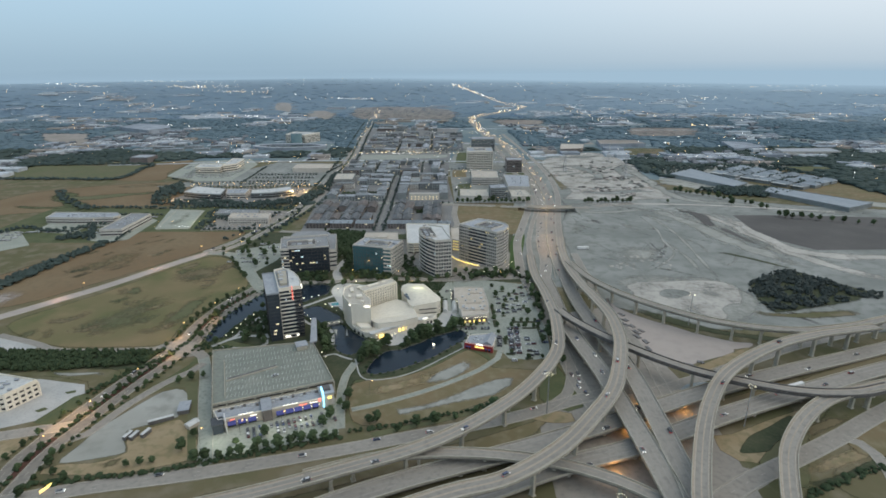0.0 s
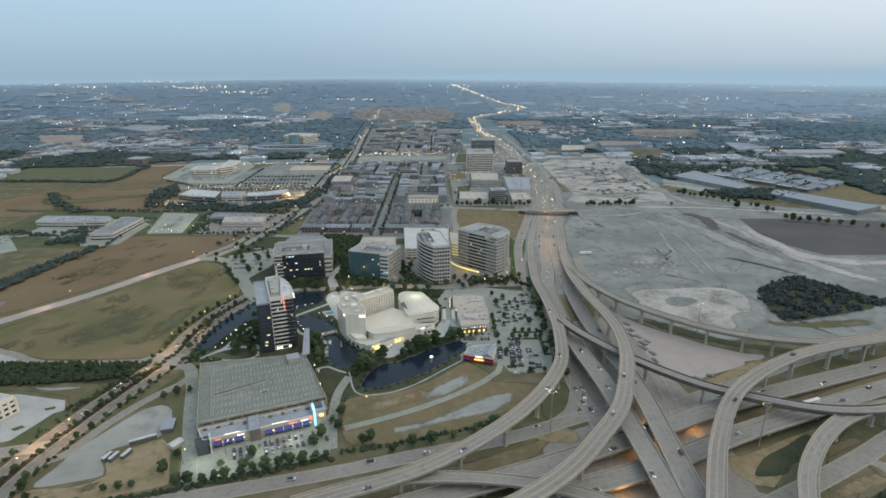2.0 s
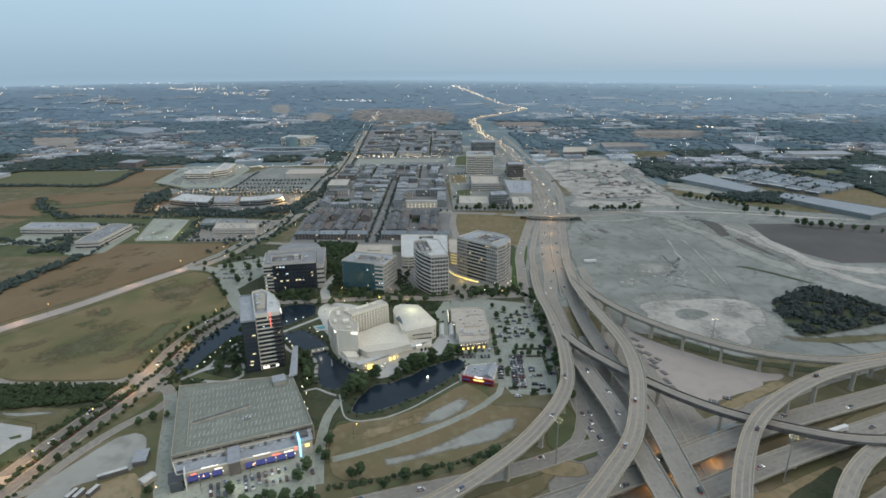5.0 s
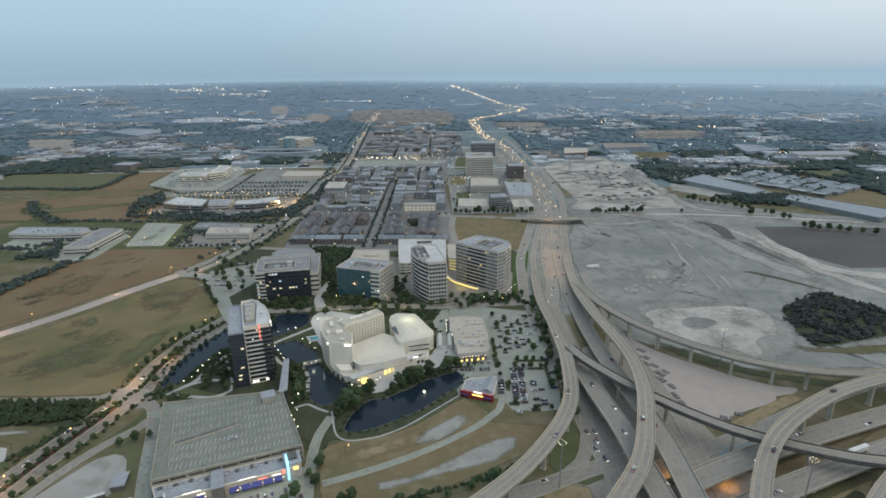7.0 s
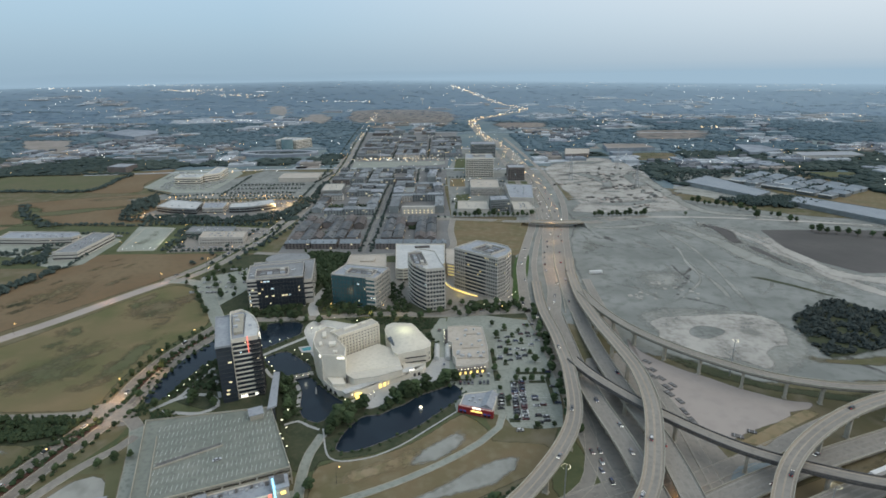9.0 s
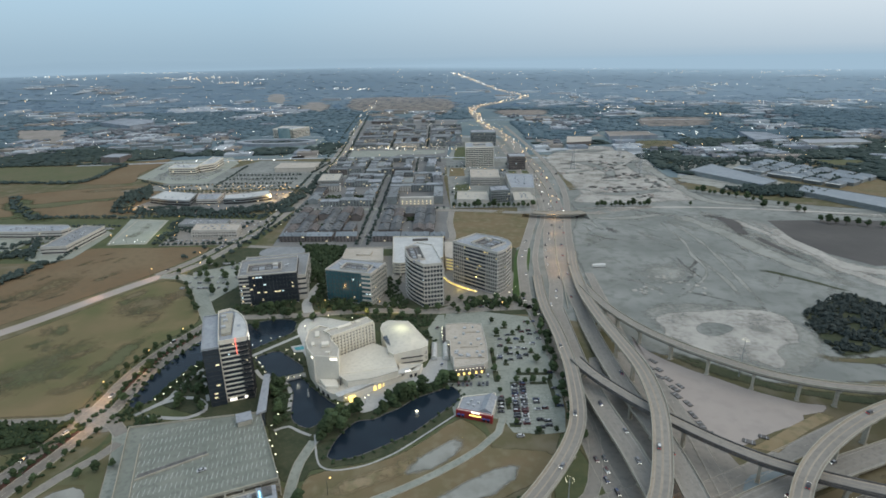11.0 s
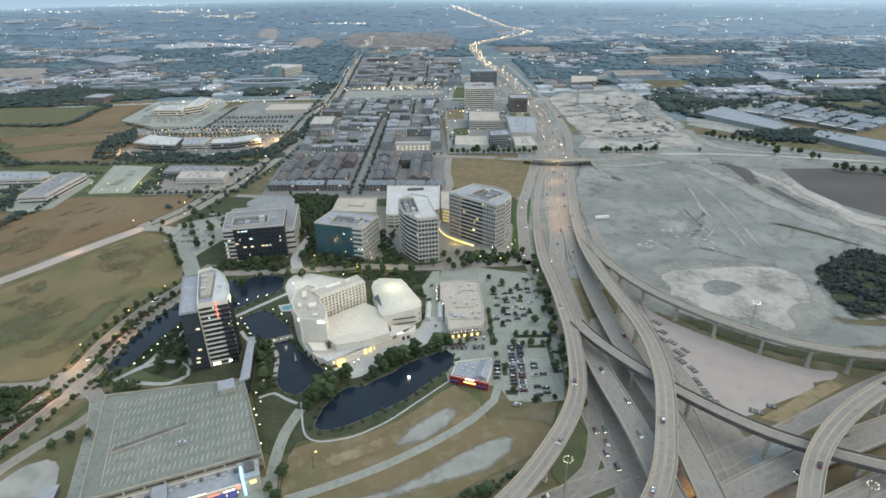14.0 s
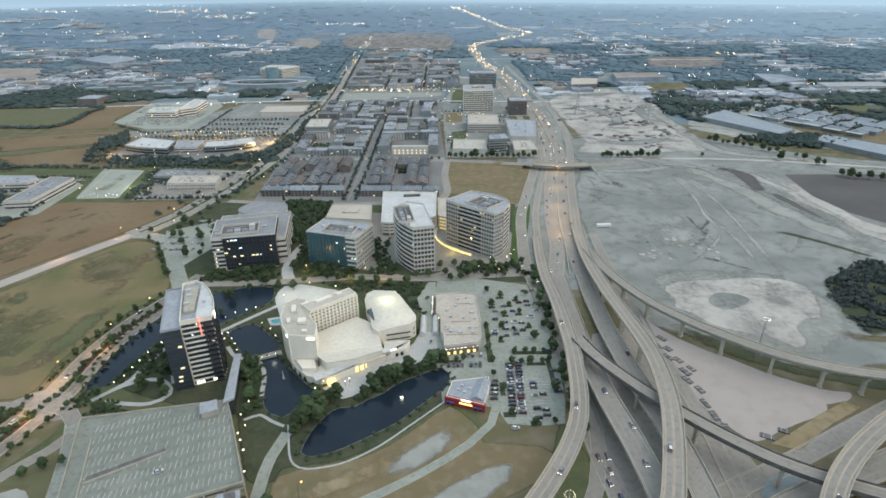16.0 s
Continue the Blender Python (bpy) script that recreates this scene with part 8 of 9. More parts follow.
for n, (x, y, k) in enumerate(PLACES):
    m = Matrix.LocRotScale((x, y, 0), Euler((0, 0, tree_rng.uniform(0, 6.28))), (k, k, k * tree_rng.uniform(0.9, 1.1)))
    kind = TREES[n % 3]
    if n < 3:
        kind.matrix_basis = m
        kind.scale = (1, 1, 1)
        kind.scale = (k, k, k)
    else:
        c = copy_thing(kind, Matrix.LocRotScale((x, y, 0), Euler((0, 0, tree_rng.uniform(0, 6.28))), None))
        c.scale = (k, k, k)


# ---- thickets and woods, too many to count ----
def inside(x, y, poly):
    hit = False
    for (ax, ay), (bx, by) in zip(poly, poly[1:] + poly[:1]):
        if (ay > y) != (by > y) and x < (bx - ax) * (y - ay) / (by - ay) + ax:
            hit = not hit
    return hit


def thicket(name, poly, count, r, h, label, seed, mat=HEDGE_LEAF, ragged=0.0):
    rr = random.Random(seed)
    s = Shape()
    xs, ys = [p[0] for p in poly], [p[1] for p in poly]
    made = 0
    while made < count:
        x, y = rr.uniform(min(xs), max(xs)), rr.uniform(min(ys), max(ys))
        if ragged:
            x += ragged * noise.noise((x * 0.09, y * 0.09, 2.0))
            y += ragged * noise.noise((x * 0.09, y * 0.09, 9.0))
        if inside(x, y, poly):
            made += 1
            if ragged and noise.noise((x * 0.07, y * 0.07, 5.0)) < -0.3:
                continue
            q = r * rr.uniform(0.6, 1.4)
            for _ in range(3):
                s.lump(x + rr.uniform(-.6, .6) * q, y + rr.uniform(-.6, .6) * q, rr.uniform(-0.1, 0.35) * h, q * rr.uniform(.4, .8), h * rr.uniform(.5, .9), rr, 2, 6)
    return tagged(part(name, s, mat), label, "shrubs", "", "stuff")


def hedge_line(name, pts, width, gap, r, h, label, seed, mat=HEDGE_LEAF):
    rr = random.Random(seed)
    s = Shape()
    for p, side in sides_of(glide(pts, gap)):
        for _ in range(2):
            q = p[:2] + side * rr.uniform(-width, width) / 2
            s.lump(q[0] + rr.uniform(-1, 1), q[1] + rr.uniform(-1, 1), 0, r * rr.uniform(.6, 1.3), h * rr.uniform(.6, 1.3), rr, 2, 6)
    return tagged(part(name, s, mat), label, "shrubs", "", "stuff")


thicket("thicket", [(-390, 398), (-320, 395), (-226, 397), (-232, 380), (-262, 372), (-300, 368), (-390, 366)], 760, 2.3, 4.6, "dark thicket of shrubs along the drive", 61)
thicket("scrub", [(326, 545), (344, 552), (352, 562), (372, 573), (393, 584), (394, 566), (408, 562), (412, 548), (408, 537), (424, 528), (446, 512), (436, 500), (412, 500), (398, 490), (378, 490), (352, 478), (329, 474), (312, 466), (308, 482), (318, 499), (313, 517), (322, 530)], 1500, 1.7, 3.2, "dark scrub grove in the graded field", 62, SCRUB_LEAF, ragged=14)
thicket("scrub_trees", [(330, 540), (362, 566), (392, 578), (404, 548), (420, 520), (398, 492), (350, 480), (322, 475), (318, 505)], 150, 3.0, 6.0, "taller dark trees in the scrub grove", 63, SCRUB_LEAF, ragged=18)
thicket("field_hedge", [(-480, 520), (-470, 600), (-450, 690), (-440, 690), (-452, 600), (-462, 520)], 180, 4, 5, "dark hedge along the ploughed field", 63, NEAR_WOODS)
thicket("office_grove", [(-165, 735), (-105, 722), (-112, 690), (-112, 630), (-126, 610), (-132, 640), (-140, 690)], 260, 3.2, 7, "dense dark trees between the offices", 64)
thicket("court_trees", [(-500, 905), (-460, 925), (-380, 922), (-330, 900), (-270, 935), (-230, 940), (-228, 900), (-300, 880), (-400, 880)], 300, 3.6, 6, "dark trees round the lit car park", 65, NEAR_WOODS)
thicket("court_trees", [(-500, 925), (-513, 945), (-535, 1017), (-526, 1085), (-494, 1034), (-480, 990), (-478, 921)], 170, 3.6, 6, "dark trees round the lit car park", 165, NEAR_WOODS)
thicket("oval_court", [(-436 + 80 * math.cos(k * 0.7), 1575 + 24 * math.sin(k * 0.7)) for k in range(9)], 90, 5, 6, "dark trees inside the oval office", 166, NEAR_WOODS)
thicket("campus_trees", [(-250, 945), (-230, 1060), (-234, 1180), (-222, 1180), (-214, 1000), (-226, 930)], 190, 3.6, 6, "dark trees along the boulevard", 66, NEAR_WOODS)
thicket("lake_shrubs", [(-116, 452), (-112, 440), (-100, 408), (-94, 404), (-97, 425), (-106, 441)], 90, 2.0, 2.6, "dark garden shrubs beside the lake", 67)
thicket("bank_shrubs", [(-34, 402), (-28, 408), (-16, 418), (-2, 428), (10, 434), (8, 438), (-8, 430), (-22, 418), (-34, 408)], 90, 2.2, 3, "dark shrubs on the lake bank", 68)
thicket("east_grove", [(470, 1000), (520, 1010), (600, 1010), (640, 960), (560, 940), (500, 960)], 260, 5, 8, "dark grove beside the warehouses", 69, NEAR_WOODS)
thicket("east_wood", [(420, 1180), (480, 1250), (600, 1260), (760, 1260), (780, 1080), (720, 1030), (650, 1040), (600, 1200), (480, 1150)], 420, 5, 8, "dark woods behind the warehouses", 70, NEAR_WOODS)
hedge_line("verge_shrubs", [(-232, 246), (-180, 254), (-140, 264), (-100, 276), (-66, 287)], 3, 3, 1.8, 2.6, "low shrubs along the frontage road", 71)

hedge_line("street_shrubs", [(-219, 392), (-229, 378), (-238, 363), (-246, 348), (-253, 337)], 3.4, 3, 1.6, 2.2, "dark shrubs along the street edge", 106)
hedge_line("south_shrubs", [(-60, 292), (-20, 302), (30, 320), (60, 334)], 3, 4, 1.6, 2.2, "low shrubs along the frontage road", 72)
hedge_line("loop_shrubs", [(196, 236), (207, 243), (227, 250), (254, 258)], 5, 3, 1.6, 2.0, "dark shrubs inside the loop ramp", 107)
hedge_line("farm_hedge", [(-960, 1128), (-790, 1122), (-676, 1124), (-682, 1236), (-692, 1300), (-820, 1302), (-960, 1292)], 9, 6, 4.5, 5, "dark hedge round a green field", 73, NEAR_WOODS)
hedge_line("swale_shrubs", [(-720, 1010), (-650, 930), (-580, 870)], 16, 8, 4, 4, "shrubs along a green swale", 74, NEAR_WOODS)
hedge_line("boulevard_trees", [(-246, 700), (-222, 800), (-208, 890), (-206, 1020), (-208, 1176), (-216, 1411), (-246, 1798), (-280, 2300)], 4, 15, 2.6, 4.8, "dark trees along the boulevard", 75, NEAR_WOODS)
hedge_line("boulevard_trees", [(-290, 700), (-266, 800), (-252, 890), (-246, 1020), (-250, 1176), (-258, 1411), (-288, 1798), (-322, 2300)], 4, 15, 2.6, 4.8, "dark trees along the boulevard", 76, NEAR_WOODS)
hedge_line("median_trees", [(-268, 700), (-245, 793), (-230, 888), (-226, 1020), (-228, 1176), (-236, 1411), (-266, 1798)], 2, 22, 2.2, 4, "dark trees on the boulevard median", 77, NEAR_WOODS)
hedge_line("lot_trees", [(-600, 880), (-520, 875), (-430, 872), (-350, 880), (-250, 872)], 6, 8, 3.2, 5, "dark trees along a side road", 78, NEAR_WOODS)
thicket("lot_grove", [(-520, 700), (-486, 705), (-488, 742), (-520, 725)], 60, 3, 5, "dark trees between the western lots", 101, NEAR_WOODS)
thicket("lot_grove", [(-640, 640), (-560, 640), (-600, 700), (-650, 720)], 90, 3, 5, "dark trees between the western lots", 102, NEAR_WOODS)
thicket("lot_grove", [(-355, 745), (-330, 760), (-326, 800), (-350, 860), (-372, 862)], 80, 2.6, 5, "dark trees beside the long office", 103, NEAR_WOODS)
hedge_line("lot_trees", [(-565, 748), (-540, 738), (-524, 742), (-518, 772), (-480, 776)], 6, 5, 2.4, 4, "dark trees among the office lots", 104, NEAR_WOODS)
hedge_line("lot_trees", [(-640, 700), (-600, 760), (-560, 740), (-510, 760), (-470, 700)], 8, 7, 3, 5, "dark trees among the office lots", 79, NEAR_WOODS)
for k, y in enumerate((768, 901, 1142, 1331, 1466)):
    hedge_line("town_trees", [(-200 - k * 4, y), (-100, y), (10, y)], 2, 11, 1.8, 3.8, "dark street trees of the town centre", 80 + k, NEAR_WOODS)
for k, (x, y0, y1) in enumerate(((-98, 740, 1140), (-84, 740, 1140), (-44, 1160, 1310), (-146, 1160, 1310), (-31, 1490, 1880), (-122, 1490, 1880))):
    hedge_line("town_trees", [(x, y0), (x - 2, (y0 + y1) / 2), (x - 4, y1)], 2, 11, 2.0, 4.2, "dark street trees of the town centre", 90 + k, NEAR_WOODS)

for k, outline in enumerate(LAKES):
    ring_line = inset(ccw([tuple(p) for p in outline]), -1.2)
    hedge_line("shore_shrubs", ring_line + ring_line[:1], 2.4, 5.5, 1.0, 1.5, "low dark shrubs along the lake shore", 170 + k)
for k, (poly, n) in enumerate((([(-186, 549), (-126, 549), (-124, 562), (-131, 580), (-182, 568)], 130), ([(-108, 562), (-62, 552), (-52, 566), (-70, 582), (-104, 594), (-110, 590)], 100), ([(-40, 560), (-27, 556), (-24, 570), (-32, 586), (-42, 590)], 40), ([(-50, 590), (-36, 590), (-34, 630), (-46, 634)], 40), ([(20, 562), (60, 560), (84, 562), (84, 572), (60, 572), (30, 578)], 60), ([(-118, 596), (-110, 596), (-104, 640), (-114, 640)], 40))):
    thicket("park_grove", poly, n, 2.0, 4.2, "dark trees and shrubs round the offices", 180 + k)
for off, seed in ((13.4, 190), (-13.4, 191), (0.5, 192)):
    line = [tuple(p) for p in offset(STREET, off) if 230 < p[1] < 530]
    hedge_line("street_hedge", line, 2.6, 4.5 if off < 1 and off > 0 else 6.5, 1.6 if 0 < off < 1 else 1.1, 2.3 if 0 < off < 1 else 1.9, "low dark shrubs along the street", seed)
thicket("tower_garden", [(-190, 424), (-178, 470), (-150, 476), (-142, 470), (-160, 440), (-150, 426), (-168, 430), (-182, 420)], 150, 1.7, 2.8, "dark shrubs in the tower garden", 113)
thicket("street_bank", [(-206, 400), (-196, 412), (-170, 400), (-160, 392), (-164, 380), (-192, 392)], 70, 1.5, 2.2, "dark shrubs beside the garage drive", 114)
thicket("hotel_hedge", [(-60, 534), (-30, 524), (-2, 516), (0, 545), (-92, 546)], 120, 1.8, 2.6, "dark clipped shrubs behind the hotel", 111)
thicket("tent_hedge", [(-2, 470), (1, 500), (-14, 514), (-4, 516), (3, 500), (0.5, 470)], 40, 1.2, 2.0, "dark shrubs beside the ballroom", 112)
for k, (x, y) in enumerate(((-150, 820), (-30, 845), (-170, 980), (-125, 980), (-135, 1098), (-60, 1070), (-20, 1070), (-190, 1235), (-110, 1230), (-60, 800), (-35, 955))):
    thicket("court_garden", [(x - 13, y - 9), (x + 13, y - 9), (x + 13, y + 9), (x - 13, y + 9)], 34, 1.8, 3.4, "green shrubs in a courtyard", 120 + k, LEAF)

NEAR_SITES = [
    [(-215, 700), (20, 700), (60, 2120), (-290, 2120)],
    [(-300, 530), (110, 530), (110, 760), (-300, 770)],
    [(10, 560), (230, 560), (240, 1000), (240, 2100), (60, 2100), (10, 1000)],
    [(160, 430), (640, 430), (700, 830), (560, 960), (460, 1130), (440, 1320), (430, 1440), (240, 1440), (160, 1340)],
    [(-640, 690), (-220, 690), (-220, 870), (-640, 870)],
    [(-600, 870), (-230, 870), (-230, 1400), (-620, 1400)],
    [(-560, 430), (-230, 430), (-230, 750), (-560, 750)],
    [(-960, 820), (-560, 820), (-560, 1390), (-960, 1300)],
    [(-560, 1500), (-310, 1500), (-310, 1640), (-370, 1790), (-500, 1790), (-560, 1650)],
    [(110, 2000), (240, 2000), (240, 2400), (180, 2560), (440, 2980), (460, 3180), (360, 3380), (160, 4060), (60, 4060), (290, 3360), (390, 3160), (380, 3060), (100, 2600)],
    [(470, 990), (790, 800), (790, 1260), (470, 1260)],
    [(-383, 2465), (45, 2406), (54, 3078), (-498, 3176)],
    [(-911, 2909), (-736, 2881), (-850, 3316), (-1010, 3300)],
    [(-622, 2498), (-475, 2477), (-540, 2947), (-720, 2960)],
    [(381, 2571), (549, 2546), (633, 2941), (430, 2960)],
    [(602, 1833), (834, 1808), (957, 2075), (692, 2108)],
    [(206, 2224), (406, 2198), (446, 2417), (215, 2450)],
    [(463, 1424), (575, 1416), (628, 1546), (500, 1556)],
    [(739, 1190), (847, 1183), (898, 1254), (780, 1262)],
    [(-1230, 1709), (-1088, 1696), (-1230, 1945), (-1420, 1960)],
    [(420, 1570), (600, 1555), (660, 1735), (470, 1750)],
    [(300, 1450), (390, 1460), (410, 1580), (330, 1580)],
    [(-1200, 1920), (-990, 1920), (-990, 2120), (-1200, 2190)],
    [(-870, 1490), (-620, 1490), (-600, 1640), (-870, 1640)],
]


def free(x, y):
    return not any(inside(x, y, poly) for poly in NEAR_SITES)


def wooded(x, y):
    """Above nought where the land is wooded; nearly all of the hills are."""
    v = noise.noise((x * 0.0034, y * 0.0026, 3.1)) + 0.5 * noise.noise((x * 0.011, y * 0.008, 7.7))
    return v + 0.5 * min(1.0, max(0.0, (math.hypot(x, y) - 1900) / 1300)) + (0.05 if y < 2000 else -0.02)


rr = random.Random(9)
near_woods, mid_woods, hill_woods = Shape(), Shape(), Shape()
y = 900.0
while y < 4780:
    k = 1 + max(0.0, y - 1200) / 1500
    x = -(0.92 * y + 260)
    while x < 0.92 * y + 260:
        a, b = x + rr.uniform(-6, 6) * k, y + rr.uniform(-6, 6) * k
        v = wooded(a, b)
        if (v > 0 or rr.random() < 0.035) and math.hypot(a, b - 75) < 4730 and free(a, b):
            if y > 2500 and rr.random() < (0.55 if y < 2900 else 0.86):
                x += 12 * k
                continue
            # further lumps take the paler, bluer woods to imitate haze
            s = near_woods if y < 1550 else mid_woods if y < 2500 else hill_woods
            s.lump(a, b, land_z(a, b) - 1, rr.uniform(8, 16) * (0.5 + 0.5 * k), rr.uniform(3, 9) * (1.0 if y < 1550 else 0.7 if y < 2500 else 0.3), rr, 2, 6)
        x += 12 * k
    y += 12 * k
for _ in range(170):
    y = 1000 + 1900 * rr.random() ** 1.2
    x = rr.uniform(-1, 1) * (0.95 * y + 250)
    w, tilt = rr.uniform(40, 220), rr.uniform(-0.12, 0.12) if rr.random() < 0.7 else rr.uniform(1.2, 1.8)
    for k in range(int(w / 8)):
        a, b = x + k * 8 * math.cos(tilt) + rr.uniform(-3, 3), y + k * 8 * math.sin(tilt) + rr.uniform(-3, 3)
        if free(a, b) and rr.random() < 0.85:
            (near_woods if y < 1550 else mid_woods).lump(a, b, land_z(a, b) - 0.5, rr.uniform(3, 5) * (1 + y / 2600), rr.uniform(4.5, 8), rr, 2, 5)
for s, m, label in ((near_woods, NEAR_WOODS, "dark green woods round the outer lots"), (mid_woods, HAZED_WOODS, "bluish woods and hedgerows beyond the town, tinted for haze"), (hill_woods, HAZED_HILL_WOODS, "wooded hills along the horizon with blue haze put into their colour")):
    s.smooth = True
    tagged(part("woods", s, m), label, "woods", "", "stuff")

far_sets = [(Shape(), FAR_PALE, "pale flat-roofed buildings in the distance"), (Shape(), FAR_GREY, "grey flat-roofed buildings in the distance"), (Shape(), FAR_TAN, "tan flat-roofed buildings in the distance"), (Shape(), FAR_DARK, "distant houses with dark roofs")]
far_lots, far_greens = Shape(), Shape()
SPOTS = []
made = 0
while made < 760:
    y = 1050 + 2500 * rr.random() ** 1.7
    x = rr.uniform(-1, 1) * (0.95 * y + 250)
    if not free(x, y) or wooded(x, y) > (-0.02 if y < 2300 else 0.25):
        continue
    made += 1
    z = land_z(x, y)
    turn = rr.choice((0, 4, -6, 8, 90, 84, 12))
    if rr.random() < 0.62 or y > 2200:
        w, d, h = rr.uniform(24, 85) * (1 + max(0, y - 1800) / 2600), rr.uniform(16, 36), rr.uniform(4, 8)
        s = far_sets[rr.choice((0, 0, 1, 1, 2))][0]
        s.block(x, y, z - 1, w, d, h + 1, turn)
        for _ in range(3):
            s.block(x + rr.uniform(-0.35, 0.35) * w, y + rr.uniform(-0.3, 0.3) * d, z + h, rr.uniform(3, 8), rr.uniform(2, 5), 1.6, turn)
        if rr.random() < 0.7:
            (far_lots if rr.random() < 0.75 else far_greens).block(x, y - d * 0.5 - 18, z - 1.0, w * rr.uniform(1, 1.8), 32, 1.12, turn)
        SPOTS.append((x, y))
    else:
        for _ in range(6):
            a, b = x + rr.uniform(-75, 75), y + rr.uniform(-60, 60)
            if wooded(a, b) < 0.05 and free(a, b):
                far_sets[3][0].block(a, b, z, 15, 11, 4, turn)
                far_sets[3][0].gable(a, b, z + 4, 16, 12, 3, turn)
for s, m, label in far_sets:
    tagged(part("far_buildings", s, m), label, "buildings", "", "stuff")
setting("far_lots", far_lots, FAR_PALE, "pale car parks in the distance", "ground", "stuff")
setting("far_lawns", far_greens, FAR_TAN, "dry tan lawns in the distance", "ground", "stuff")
far_roads = Shape()
for k in range(22):
    y = 1150 + k * 110 + rr.uniform(-40, 40)
    x0 = rr.uniform(-0.9 * y, -350) if k % 2 else rr.uniform(260, 0.5 * y)
    x1 = x0 + rr.uniform(400, 1300)
    line = glide(arr([(x0, y, 0.3), ((x0 + x1) / 2, y + rr.uniform(-60, 60), 0.3), (x1, y + rr.uniform(-80, 80), 0.3)]), 60)
    strip(far_roads, [p + np.array([0, 0, land_z(p[0], p[1])]) for p in line], 5, -5)
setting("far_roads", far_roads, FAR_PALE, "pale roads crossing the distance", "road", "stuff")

# ---- yard stockpiles, pylons, trailers ----
rr = random.Random(21)
for k in range(110):
    x, y = rr.choice(((353, 1230), (324, 1248), (332, 1185), (358, 1114), (358, 1114), (287, 1012), (287, 1012), (389, 1075), (327, 970), (367, 1030), (250, 1150), (380, 1320)))
    x, y = x + rr.uniform(-26, 26), y + rr.uniform(-20, 20)
    s = Shape().lump(x, y, -0.4, rr.uniform(2.2, 5.5), rr.uniform(1.2, 3.6), rr, 3, 9)
    tagged(part("stockpile", s, rr.choice((GRAVEL, DARK_EARTH, PINK_EARTH, DARK_EARTH))), "grey stockpile of earth in the yard", "earth pile", "yard stockpiles")
for k in range(46):
    x, y = 232 + rr.uniform(-38, 38), 610 + rr.uniform(-26, 26)
    s = Shape().lump(x, y, -0.3, rr.uniform(1, 2.6), rr.uniform(0.7, 1.8), rr, 2, 6)
    tagged(part("dirt_mound", s, PALE_EARTH if k % 3 else GRAVEL), "pale dirt mound on graded earth", "earth mound", "dirt mounds")


def pylon(x, y, h):
    top = thing("pylon", "tall steel lattice power pylon", "pylon", "power pylons", x, y, 0)
    for a, b in ((-1, -1), (1, -1), (1, 1), (-1, 1)):
        part("leg", Shape().rod((3.4 * a, 3.4 * b, 0), (0.6 * a, 0.6 * b, h), 0.32, 0.2, 4), GALV, top)
    lattice = Shape()
    for k in range(7):
        z0, z1 = h * k / 7, h * (k + 1) / 7
        w0, w1 = 3.4 - 2.8 * k / 7, 3.4 - 2.8 * (k + 1) / 7
        for (a, b), (c, d) in (((-1, -1), (1, -1)), ((1, -1), (1, 1)), ((1, 1), (-1, 1)), ((-1, 1), (-1, -1))):
            lattice.rod((a * w0, b * w0, z0), (c * w1, d * w1, z1), 0.12, 0.12, 4)
    part("lattice", lattice, GALV, top)
    for z in (0.72, 0.83, 0.94):
        part("crossarm", Shape().rod((-7, 0, h * z), (7, 0, h * z), 0.22, 0.22, 4), GALV, top)
    return top


first_pylon = pylon(266, 1187, 48)
for x, y in ((374, 1113), (396, 1306)):
    copy_thing(first_pylon, pose(x, y, 0, 0, 0, 20))
hill = thing("site_trailer", "long white site trailer on the graded field", "trailer", "", 177, 657, 0)
part("body", Shape().block(0, 0, 0.7, 14, 3.4, 2.8, 5), CREAM_METAL, hill)
part("skirt", Shape().block(0, 0, 0, 13, 3, 0.7, 5), DARK_METAL, hill)
for x, y, turn, ln in ((-184.5, 304, 28, 15), (-193.5, 288, 78, 7), (-197.5, 288, 78, 7), (-187.5, 290.5, 76, 7.4)):
    t = thing("container", "white storage container on the gravel lot", "container", "storage containers", x, y, 0)
    part("body", Shape().block(0, 0, 0.25, ln, 2.2, 2.4, turn), DARK_CONCRETE, t)
    part("roof", Shape().block(0, 0, 2.65, ln + 0.1, 2.3, 0.12, turn), WHITE_ROOF, t)
    part("base", Shape().block(0, 0, 0, ln - 0.4, 2.3, 0.25, turn), DARK_METAL, t)
cabin = thing("site_cabin", "small site cabin with a pale roof", "cabin", "", -162, 299, 0)
part("wall", Shape().block(0, 0, 0, 7, 5, 2.8, 60), TAN_ROOF, cabin)
part("roof", Shape().gable(0, 0, 2.8, 8, 6, 1.3, 60), WHITE_ROOF, cabin)
lean_to = thing("lean_to", "grey flat-roofed shed on the lot edge", "shed", "", -175, 317, 0)
part("wall", Shape().block(0, 0, 0, 7, 11, 3, 15), DARK_CONCRETE, lean_to)
part("roof", Shape().block(0, 0, 3, 7.6, 11.6, 0.3, 15), GREY_ROOF, lean_to)
STACKS = ((166, 464, 32), (166, 452, 30), (161, 455, 32), (168, 440, 28), (163, 443, 30), (173, 431, 26), (168, 428, 26), (166, 420, 20), (170, 411, 18), (168, 399, 10), (169, 389, 4), (171, 379, -6), (190, 373, 62), (201, 377, 62))
